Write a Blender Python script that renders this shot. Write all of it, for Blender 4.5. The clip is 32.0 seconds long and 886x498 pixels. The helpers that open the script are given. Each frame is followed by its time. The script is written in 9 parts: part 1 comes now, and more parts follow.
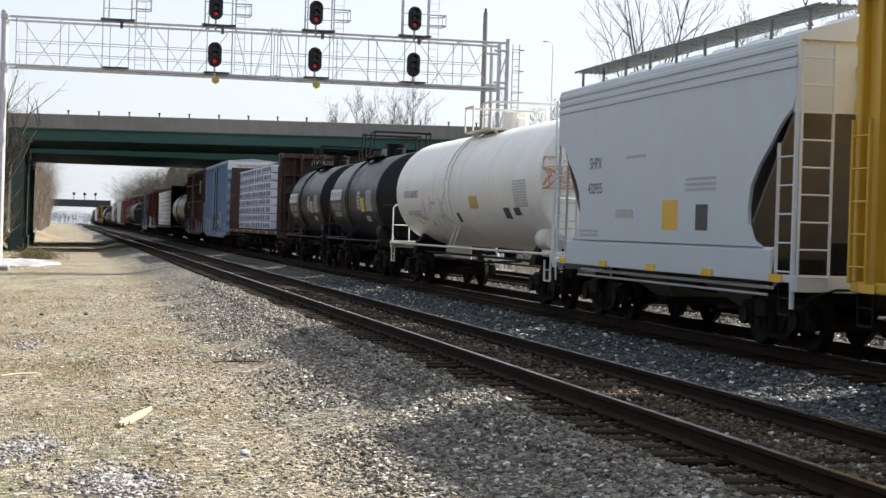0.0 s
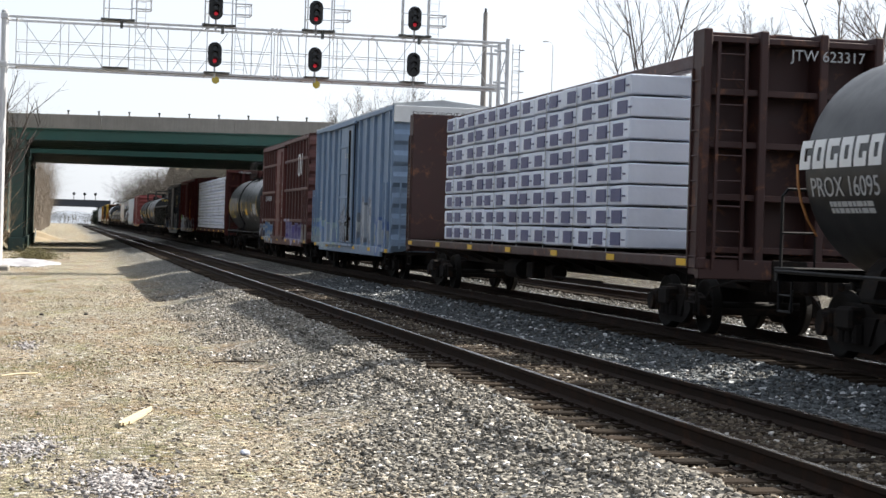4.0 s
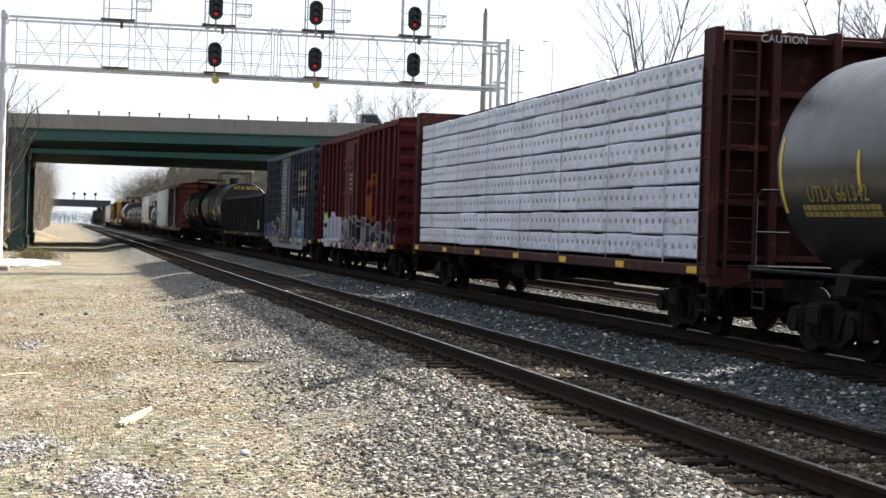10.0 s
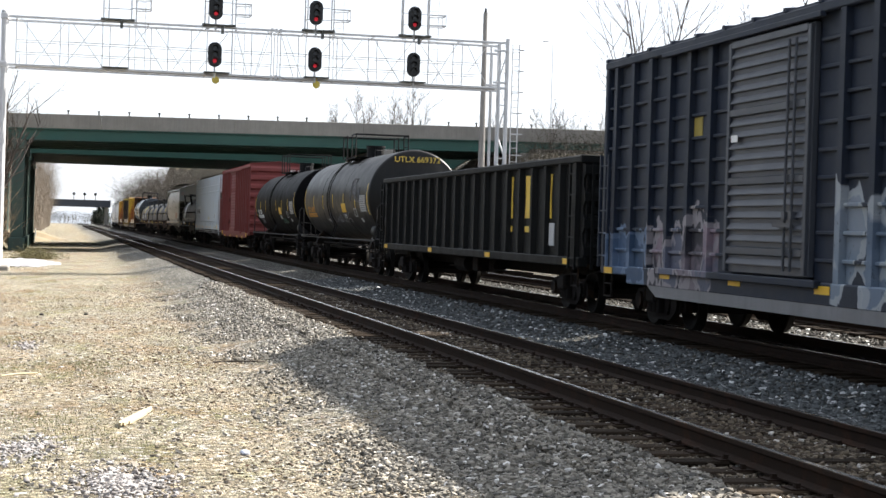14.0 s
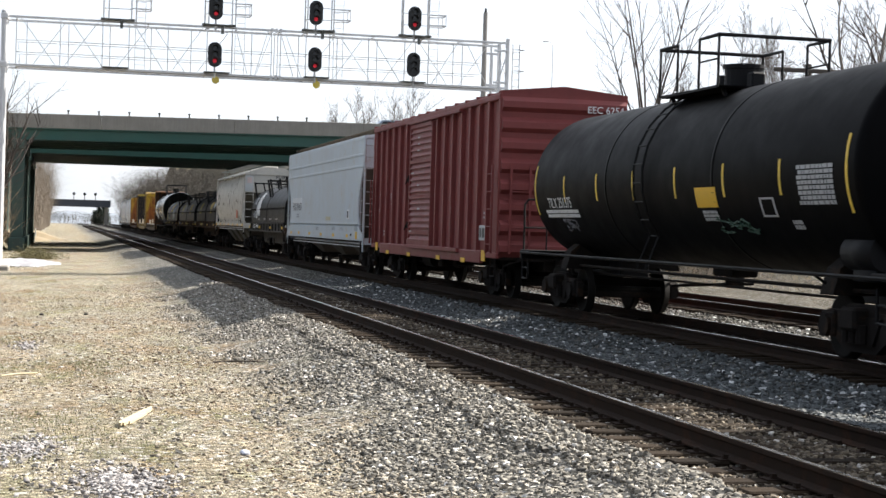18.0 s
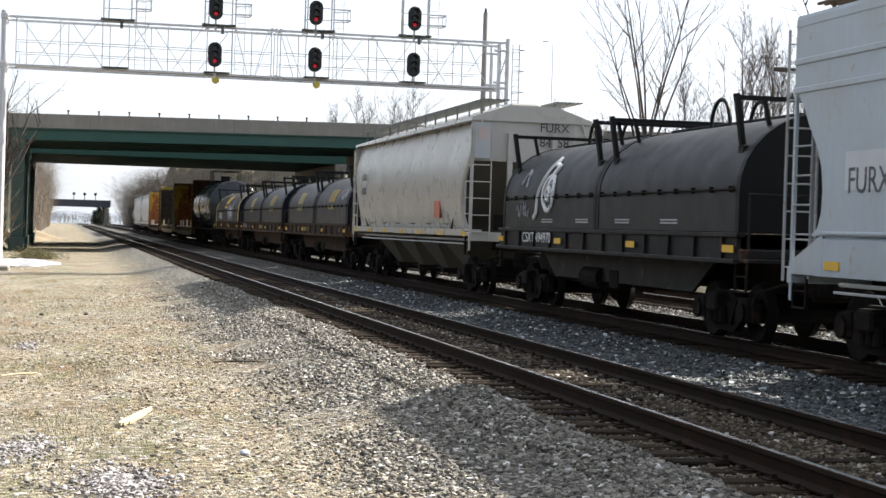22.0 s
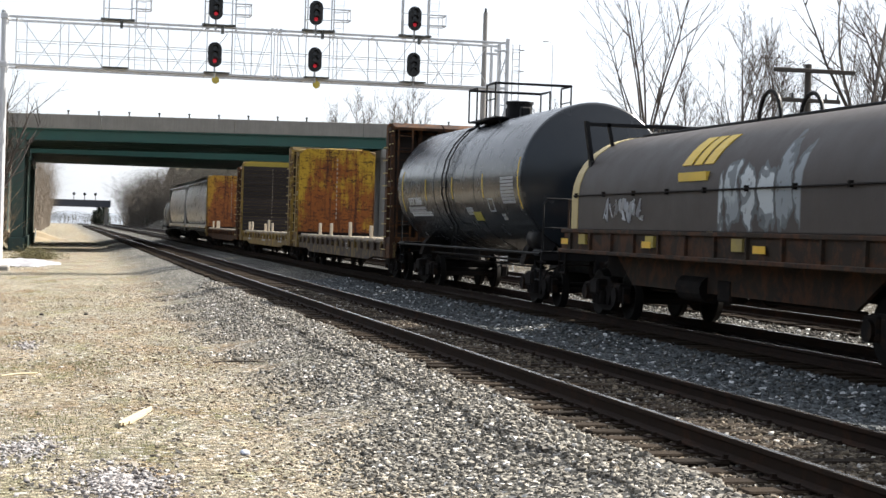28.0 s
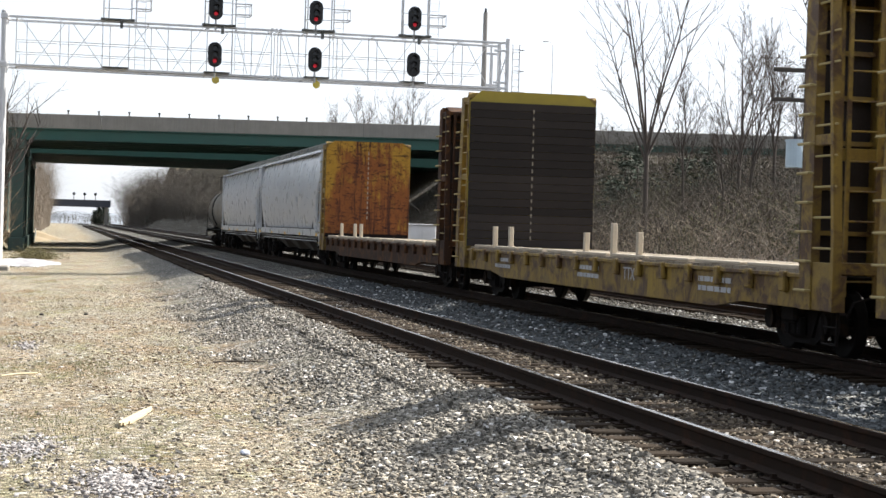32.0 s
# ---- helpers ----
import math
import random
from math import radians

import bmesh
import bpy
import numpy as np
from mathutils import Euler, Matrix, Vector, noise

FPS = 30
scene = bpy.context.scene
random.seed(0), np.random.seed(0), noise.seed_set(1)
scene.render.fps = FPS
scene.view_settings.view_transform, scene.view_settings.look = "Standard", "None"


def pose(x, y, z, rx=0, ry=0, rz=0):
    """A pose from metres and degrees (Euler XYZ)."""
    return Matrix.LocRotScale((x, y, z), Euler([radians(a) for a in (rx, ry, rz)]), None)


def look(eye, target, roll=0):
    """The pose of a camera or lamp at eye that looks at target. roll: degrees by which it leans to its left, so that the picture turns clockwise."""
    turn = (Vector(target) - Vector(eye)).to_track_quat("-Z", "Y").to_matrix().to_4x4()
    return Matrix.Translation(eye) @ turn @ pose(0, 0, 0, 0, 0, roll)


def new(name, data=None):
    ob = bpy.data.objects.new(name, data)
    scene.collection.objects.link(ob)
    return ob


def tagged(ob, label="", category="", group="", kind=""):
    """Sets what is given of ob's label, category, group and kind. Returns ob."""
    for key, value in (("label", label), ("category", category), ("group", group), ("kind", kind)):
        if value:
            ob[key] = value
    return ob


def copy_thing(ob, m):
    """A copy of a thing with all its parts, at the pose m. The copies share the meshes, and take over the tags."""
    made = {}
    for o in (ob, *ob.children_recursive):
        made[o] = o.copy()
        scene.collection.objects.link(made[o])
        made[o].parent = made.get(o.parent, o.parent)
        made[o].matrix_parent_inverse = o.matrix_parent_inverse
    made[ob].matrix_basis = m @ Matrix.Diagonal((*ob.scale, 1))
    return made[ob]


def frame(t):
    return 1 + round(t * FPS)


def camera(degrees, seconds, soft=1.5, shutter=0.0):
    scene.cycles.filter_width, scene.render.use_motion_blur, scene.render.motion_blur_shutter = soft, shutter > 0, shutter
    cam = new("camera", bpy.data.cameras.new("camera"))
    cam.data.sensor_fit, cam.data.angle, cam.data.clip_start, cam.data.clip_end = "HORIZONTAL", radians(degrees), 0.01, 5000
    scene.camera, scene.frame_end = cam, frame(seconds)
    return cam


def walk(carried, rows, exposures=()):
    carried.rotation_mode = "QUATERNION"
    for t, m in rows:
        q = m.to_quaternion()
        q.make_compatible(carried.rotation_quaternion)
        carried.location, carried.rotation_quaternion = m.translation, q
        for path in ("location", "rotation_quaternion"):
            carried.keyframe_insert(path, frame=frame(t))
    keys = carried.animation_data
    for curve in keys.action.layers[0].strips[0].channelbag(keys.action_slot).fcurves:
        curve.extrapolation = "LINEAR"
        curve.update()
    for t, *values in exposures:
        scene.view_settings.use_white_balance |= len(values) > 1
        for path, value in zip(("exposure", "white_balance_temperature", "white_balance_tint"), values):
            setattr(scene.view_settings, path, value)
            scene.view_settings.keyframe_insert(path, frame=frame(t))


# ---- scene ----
SECONDS = 32.0
cam = camera(29.06, SECONDS, soft=1.5, shutter=0.08)
EYE = (0.0, 0.0, 1.906)
VIEW = look(EYE, (21.7863, 97.5912, 0.7576), roll=1.72)
walk(cam, [(0, VIEW), (SECONDS, VIEW)], exposures=[(0, 1.06), (3, 1.1), (5, 1.28), (7, 1.4), (8, 1.52), (9, 1.4), (10.5, 1.3), (12, 1.34), (14, 1.48), (16, 1.34), (18, 1.31), (24, 1.31), (SECONDS, 1.3)])

# ---- light ----
SUN_TO = Vector((6.3, 2.5, 5.2)).normalized()
world = bpy.data.worlds.new("sky")
scene.world = world
world.use_nodes = True
wn, wl = world.node_tree.nodes, world.node_tree.links
sky = wn.new("ShaderNodeTexSky")
sky.sky_type = "NISHITA"
sky.sun_disc = False
sky.sun_elevation = math.asin(SUN_TO.z)
sky.sun_rotation = math.atan2(SUN_TO.x, SUN_TO.y)
sky.air_density, sky.dust_density, sky.ozone_density = 1.0, 1.5, 1.0
wn["Background"].inputs["Strength"].default_value = 0.056
haze = wn.new("ShaderNodeHueSaturation")
haze.inputs["Saturation"].default_value = 0.85
veil = wn.new("ShaderNodeMix")
veil.data_type = "RGBA"
veil.inputs[7].default_value = (9.1, 9.65, 10.6, 1)
# thin haze, brighter towards the sun
where = wn.new("ShaderNodeTexCoord")
toward = wn.new("ShaderNodeVectorMath")
toward.operation = "DOT_PRODUCT"
toward.inputs[1].default_value = SUN_TO
spread = wn.new("ShaderNodeMapRange")
spread.interpolation_type = "SMOOTHSTEP"
spread.inputs["From Min"].default_value, spread.inputs["From Max"].default_value = -0.7, 0.85
spread.inputs["To Min"].default_value, spread.inputs["To Max"].default_value = 0.2, 0.8
wl.new(where.outputs["Generated"], toward.inputs[0])
wl.new(toward.outputs["Value"], spread.inputs["Value"])
wl.new(spread.outputs["Result"], veil.inputs[0])
wl.new(sky.outputs["Color"], haze.inputs["Color"])
wl.new(haze.outputs["Color"], veil.inputs[6])
wl.new(veil.outputs[2], wn["Background"].inputs["Color"])
sun = new("sun", bpy.data.lights.new("sun", "SUN"))
sun.data.energy, sun.data.angle, sun.data.color = 5.0, radians(0.53), (1.0, 0.94, 0.85)
sun.rotation_mode = "QUATERNION"
sun.rotation_quaternion = SUN_TO.to_track_quat("Z", "Y")

# ---- materials ----
def ramp(nt, stops, interp="LINEAR"):
    r = nt.nodes.new("ShaderNodeValToRGB")
    r.color_ramp.interpolation = interp
    els = r.color_ramp.elements
    while len(els) < len(stops):
        els.new(0.5)
    for e, (p, c) in zip(els, stops):
        e.position, e.color = p, (*c, 1)
    return r


def tint(c, k):
    return tuple(min(1.0, max(0.0, a * k)) for a in c)


def noise_node(nt, vec, scale, detail=4.0, rough=0.6, distortion=0.0):
    n = nt.nodes.new("ShaderNodeTexNoise")
    n.inputs["Scale"].default_value = scale
    n.inputs["Detail"].default_value = detail
    n.inputs["Roughness"].default_value = rough
    n.inputs["Distortion"].default_value = distortion
    nt.links.new(vec, n.inputs["Vector"])
    return n


def mixer(nt, fac, a, b, mode="MIX"):
    m = nt.nodes.new("ShaderNodeMix")
    m.data_type, m.blend_type = "RGBA", mode
    for sock, v in ((m.inputs[0], fac), (m.inputs[6], a), (m.inputs[7], b)):
        if isinstance(v, (int, float)):
            sock.default_value = v
        elif isinstance(v, tuple):
            sock.default_value = (*v, 1)
        else:
            nt.links.new(v, sock)
    return m.outputs[2]


def sums(nt, op, a, b=0.0, c=None):
    m = nt.nodes.new("ShaderNodeMath")
    m.operation = op
    for i, v in enumerate((a, b, c)):
        if v is None:
            continue
        if isinstance(v, (int, float)):
            m.inputs[i].default_value = v
        else:
            nt.links.new(v, m.inputs[i])
    return m.outputs[0]


def window(nt, v, lo, hi, soft):
    """1 where v lies between lo and hi."""
    out = []
    for a, b in ((lo - soft, lo + soft), (hi + soft, hi - soft)):
        m = nt.nodes.new("ShaderNodeMapRange")
        m.inputs["From Min"].default_value, m.inputs["From Max"].default_value = a, b
        nt.links.new(v, m.inputs["Value"])
        out.append(m.outputs["Result"])
    return sums(nt, "MULTIPLY", out[0], out[1])


def white_noise(nt, v, seed):
    w = nt.nodes.new("ShaderNodeTexWhiteNoise")
    w.noise_dimensions = "1D"
    nt.links.new(sums(nt, "ADD", v, seed), w.inputs["W"])
    return w.outputs["Value"]


def sprayed(nt, vec, c, y0, y1, z0, z1, cols, size, seed, line=None):
    """A row of sprayed bubble shapes on a side wall: uneven rounded bodies with outlines, inner gaps and faded fill."""
    mp = nt.nodes.new("ShaderNodeMapping")
    mp.inputs["Location"].default_value = (0, seed * 3.7, seed * 1.3)
    mp.inputs["Scale"].default_value = (0, 1, 1)
    nt.links.new(vec, mp.inputs["Vector"])
    warp = noise_node(nt, mp.outputs[0], size * 1.5, 2, 0.5)
    wc = nt.nodes.new("ShaderNodeSeparateColor")
    nt.links.new(warp.outputs["Color"], wc.inputs[0])
    sep = nt.nodes.new("ShaderNodeSeparateXYZ")
    nt.links.new(vec, sep.inputs[0])
    bend = lambda q, amount: sums(nt, "MULTIPLY", sums(nt, "SUBTRACT", q, 0.5), amount)
    yy = sums(nt, "ADD", sums(nt, "ADD", sep.outputs[1], bend(wc.outputs[0], 0.8 / size)), sums(nt, "MULTIPLY", sep.outputs[2], 0.12 * (1 if seed % 3 else -1)))
    zz = sums(nt, "ADD", sep.outputs[2], bend(wc.outputs[1], 0.55 * (z1 - z0)))
    u = sums(nt, "MULTIPLY", sums(nt, "SUBTRACT", yy, y0), size)
    cell = sums(nt, "FLOOR", u)
    one, two = white_noise(nt, cell, seed), white_noise(nt, cell, seed + 50.5)
    top = sums(nt, "ADD", sums(nt, "MULTIPLY", two, 0.35), 0.72)
    v = sums(nt, "DIVIDE", sums(nt, "DIVIDE", sums(nt, "SUBTRACT", zz, z0), z1 - z0), top)
    a = sums(nt, "MULTIPLY", sums(nt, "ABSOLUTE", sums(nt, "SUBTRACT", sums(nt, "FRACT", u), 0.5)), 2.05)
    bb = sums(nt, "MULTIPLY", sums(nt, "ABSOLUTE", sums(nt, "SUBTRACT", v, 0.5)), 2.05)
    d = sums(nt, "POWER", sums(nt, "ADD", sums(nt, "POWER", a, 3.0), sums(nt, "POWER", bb, 3.0)), 1 / 3)
    fine = noise_node(nt, mp.outputs[0], size * 2.6, 2, 0.5, 0.6).outputs["Fac"]
    d = sums(nt, "ADD", d, bend(fine, 0.7))
    area = window(nt, sep.outputs[1], y0, y1, 0.03)
    body = sums(nt, "MULTIPLY", area, window(nt, d, -1.0, 0.84, 0.02))
    rim = sums(nt, "MULTIPLY", area, window(nt, d, 0.8, 0.98, 0.02))
    gap = sums(nt, "MULTIPLY", body, window(nt, noise_node(nt, mp.outputs[0], size * 1.9, 1, 0.4, 0.4).outputs["Fac"], 0.6, 2.0, 0.015))
    n = len(cols)
    hues = []
    for r in (one, two):
        rr = ramp(nt, [(i / n, col) for i, col in enumerate(cols)], "CONSTANT")
        nt.links.new(r, rr.inputs[0])
        hues.append(rr.outputs[0])
    fill = mixer(nt, window(nt, sums(nt, "ADD", v, bend(fine, 0.8)), 0.5, 9.0, 0.12), hues[0], hues[1])
    worn = noise_node(nt, vec, 7.0, 6, 0.75).outputs["Fac"]
    keep = sums(nt, "MULTIPLY", window(nt, worn, 0.36, 9.0, 0.05), 0.92)
    ink = line or (tint(min(cols, key=sum), 0.4) if seed % 2 else tint(max(cols, key=sum), 1.15))
    c = mixer(nt, sums(nt, "MULTIPLY", body, keep), c, fill)
    c = mixer(nt, sums(nt, "MULTIPLY", gap, 0.8), c, ink)
    return mixer(nt, sums(nt, "MULTIPLY", rim, keep), c, ink)


def mat(name, base, rough=0.6, metal=0.0, var=0.25, scale=2.0, fine=40.0, bump=0.15, space=None,
        rust=0.0, rust_col=(0.16, 0.06, 0.025), streak=0.0, dirt=0.0, dirt_col=None, bump_d=0.02,
        tags=(), each=0.0, spec=0.5):
    """Painted or raw surface: two scales of tone, rust patches, vertical streaks, sprayed lettering patches."""
    dirt_col = dirt_col or tuple(0.5 * v + 0.006 for v in base)
    m = bpy.data.materials.new(name)
    m.use_nodes = True
    nt = m.node_tree
    b = nt.nodes["Principled BSDF"]
    tc = nt.nodes.new("ShaderNodeTexCoord")
    if space is not None:
        tc.object = space
    vec = tc.outputs["Object"]
    n1 = noise_node(nt, vec, scale, 5)
    n2 = noise_node(nt, vec, fine, 3)
    c = mixer(nt, n1.outputs["Fac"], tint(base, 1 - var), tint(base, 1 + var))
    c = mixer(nt, 0.5 * var + 0.1, c, ramp_out(nt, n2.outputs["Fac"], base), "OVERLAY")
    if each:
        oi = nt.nodes.new("ShaderNodeObjectInfo")
        r = ramp(nt, [(0, tint((1, 1, 1), 1 - each)), (1, (1, 1, 1))])
        nt.links.new(oi.outputs["Random"], r.inputs[0])
        c = mixer(nt, 1.0, c, r.outputs[0], "MULTIPLY")
    if streak:
        mp = nt.nodes.new("ShaderNodeMapping")
        mp.inputs["Scale"].default_value = (6, 6, 0.35)
        nt.links.new(vec, mp.inputs["Vector"])
        n3 = noise_node(nt, mp.outputs[0], 1.6, 6, 0.7)
        r3 = ramp(nt, [(0.45, (0, 0, 0)), (0.75, (1, 1, 1))])
        nt.links.new(n3.outputs["Fac"], r3.inputs[0])
        c = mixer(nt, sums(nt, "MULTIPLY", r3.outputs[0], streak), c, dirt_col)
    if dirt:
        n5 = noise_node(nt, vec, 0.9, 8, 0.7)
        r5 = ramp(nt, [(0.4, (0, 0, 0)), (0.7, (1, 1, 1))])
        nt.links.new(n5.outputs["Fac"], r5.inputs[0])
        c = mixer(nt, sums(nt, "MULTIPLY", r5.outputs[0], dirt), c, dirt_col)
    if rust:
        n4 = noise_node(nt, vec, 2.3, 9, 0.72, 0.6)
        r4 = ramp(nt, [(0.62 - 0.3 * rust, (0, 0, 0)), (0.72 - 0.25 * rust, (1, 1, 1))])
        nt.links.new(n4.outputs["Fac"], r4.inputs[0])
        c = mixer(nt, r4.outputs[0], c, mixer(nt, n2.outputs["Fac"], tint(rust_col, 0.5), tint(rust_col, 1.6)))
    for tag in tags:
        c = sprayed(nt, vec, c, *tag)
    nt.links.new(c, b.inputs["Base Color"])
    b.inputs["Metallic"].default_value = metal
    b.inputs["Specular IOR Level"].default_value = spec
    rr = nt.nodes.new("ShaderNodeMapRange")
    rr.inputs["To Min"].default_value, rr.inputs["To Max"].default_value = max(0.05, rough - 0.15), min(1, rough + 0.15)
    nt.links.new(n1.outputs["Fac"], rr.inputs["Value"])
    nt.links.new(rr.outputs["Result"], b.inputs["Roughness"])
    if bump:
        bp = nt.nodes.new("ShaderNodeBump")
        bp.inputs["Strength"].default_value = bump
        bp.inputs["Distance"].default_value = bump_d
        nt.links.new(n2.outputs["Fac"], bp.inputs["Height"])
        nt.links.new(bp.outputs[0], b.inputs["Normal"])
    return m


def ramp_out(nt, sock, base):
    r = ramp(nt, [(0.3, (0.35, 0.35, 0.35)), (0.7, (0.65, 0.65, 0.65))])
    nt.links.new(sock, r.inputs[0])
    return r.outputs[0]


def rusted(name, paint_col, rust_a, rust_b, amount, space):
    """Painted steel scarred by loads: paint left in flakes between scraped, rusted strokes."""
    m = bpy.data.materials.new(name)
    m.use_nodes = True
    nt = m.node_tree
    b = nt.nodes["Principled BSDF"]
    tc = nt.nodes.new("ShaderNodeTexCoord")
    tc.object = space
    vec = tc.outputs["Object"]
    facs = []
    for sx, sz, sc in ((1.0, 0.45, 3.2), (0.6, 2.6, 4.5), (2.4, 0.16, 2.4)):
        mp = nt.nodes.new("ShaderNodeMapping")
        mp.inputs["Scale"].default_value = (sx, sx, sz)
        mp.inputs["Location"].default_value = (sc, sc * 2, 0)
        nt.links.new(vec, mp.inputs["Vector"])
        facs.append(noise_node(nt, mp.outputs[0], sc, 12, 0.78, 0.4).outputs["Fac"])
    big = noise_node(nt, vec, 0.7, 4, 0.6).outputs["Fac"]
    sep = nt.nodes.new("ShaderNodeSeparateXYZ")
    nt.links.new(vec, sep.inputs[0])
    low = nt.nodes.new("ShaderNodeMapRange")
    low.inputs["From Min"].default_value, low.inputs["From Max"].default_value = 4.9, 1.2
    low.inputs["To Min"].default_value, low.inputs["To Max"].default_value = -0.1, 0.1
    nt.links.new(sep.outputs[2], low.inputs["Value"])
    tot = sums(nt, "ADD", sums(nt, "MULTIPLY", sums(nt, "ADD", facs[0], facs[2]), 0.5), sums(nt, "MULTIPLY", sums(nt, "SUBTRACT", big, 0.5), 0.5))
    tot = sums(nt, "ADD", tot, low.outputs["Result"])
    # paint lasts along the edges
    ax = nt.nodes.new("ShaderNodeMapRange")
    ax.inputs["From Min"].default_value, ax.inputs["From Max"].default_value = 1.15, 1.5
    ax.inputs["To Min"].default_value, ax.inputs["To Max"].default_value = 0.0, -0.09
    nt.links.new(sums(nt, "ABSOLUTE", sep.outputs[0]), ax.inputs["Value"])
    tot = sums(nt, "ADD", tot, ax.outputs["Result"])
    r = ramp(nt, [(0.56 - amount * 0.12, (0, 0, 0)), (0.66 - amount * 0.12, (1, 1, 1))])
    nt.links.new(tot, r.inputs[0])
    rust_c = mixer(nt, facs[0], rust_a, rust_b)
    c = mixer(nt, r.outputs[0], mixer(nt, facs[2], tint(paint_col, 0.7), tint(paint_col, 1.25)), rust_c)
    for f, lo, hi, k in ((facs[1], 0.535, 0.6, 0.9), (facs[2], 0.53, 0.6, 0.85), (noise_node(nt, vec, 5.0, 10, 0.8, 1.2).outputs["Fac"], 0.53, 0.6, 0.85)):
        r2 = ramp(nt, [(lo, (0, 0, 0)), (hi, (1, 1, 1))])
        nt.links.new(f, r2.inputs[0])
        c = mixer(nt, sums(nt, "MULTIPLY", r2.outputs[0], k), c, rust_a)
    nt.links.new(c, b.inputs["Base Color"])
    b.inputs["Roughness"].default_value = 0.8
    b.inputs["Specular IOR Level"].default_value = 0.25
    bp = nt.nodes.new("ShaderNodeBump")
    bp.inputs["Strength"].default_value, bp.inputs["Distance"].default_value = 0.3, 0.01
    nt.links.new(facs[0], bp.inputs["Height"])
    nt.links.new(bp.outputs[0], b.inputs["Normal"])
    return m


def glow(name, col, strength):
    m = bpy.data.materials.new(name)
    m.use_nodes = True
    b = m.node_tree.nodes["Principled BSDF"]
    b.inputs["Base Color"].default_value = (*col, 1)
    b.inputs["Emission Color"].default_value = (*col, 1)
    b.inputs["Emission Strength"].default_value = strength
    return m


def stones_mat(name, dark, light, white, bump=0.0):
    """Loose stones, each with its own grey."""
    m = bpy.data.materials.new(name)
    m.use_nodes = True
    nt = m.node_tree
    b = nt.nodes["Principled BSDF"]
    g = nt.nodes.new("ShaderNodeNewGeometry")
    r = ramp(nt, [(0, dark), (0.75, light), (0.93, tint(light, 1.25)), (0.97, white)])
    nt.links.new(g.outputs["Random Per Island"], r.inputs[0])
    tc = nt.nodes.new("ShaderNodeTexCoord")
    n = noise_node(nt, tc.outputs["Object"], 60, 3)
    c = mixer(nt, 0.35, r.outputs[0], ramp_out(nt, n.outputs["Fac"], light), "OVERLAY")
    nt.links.new(c, b.inputs["Base Color"])
    b.inputs["Roughness"].default_value = 0.85
    return m


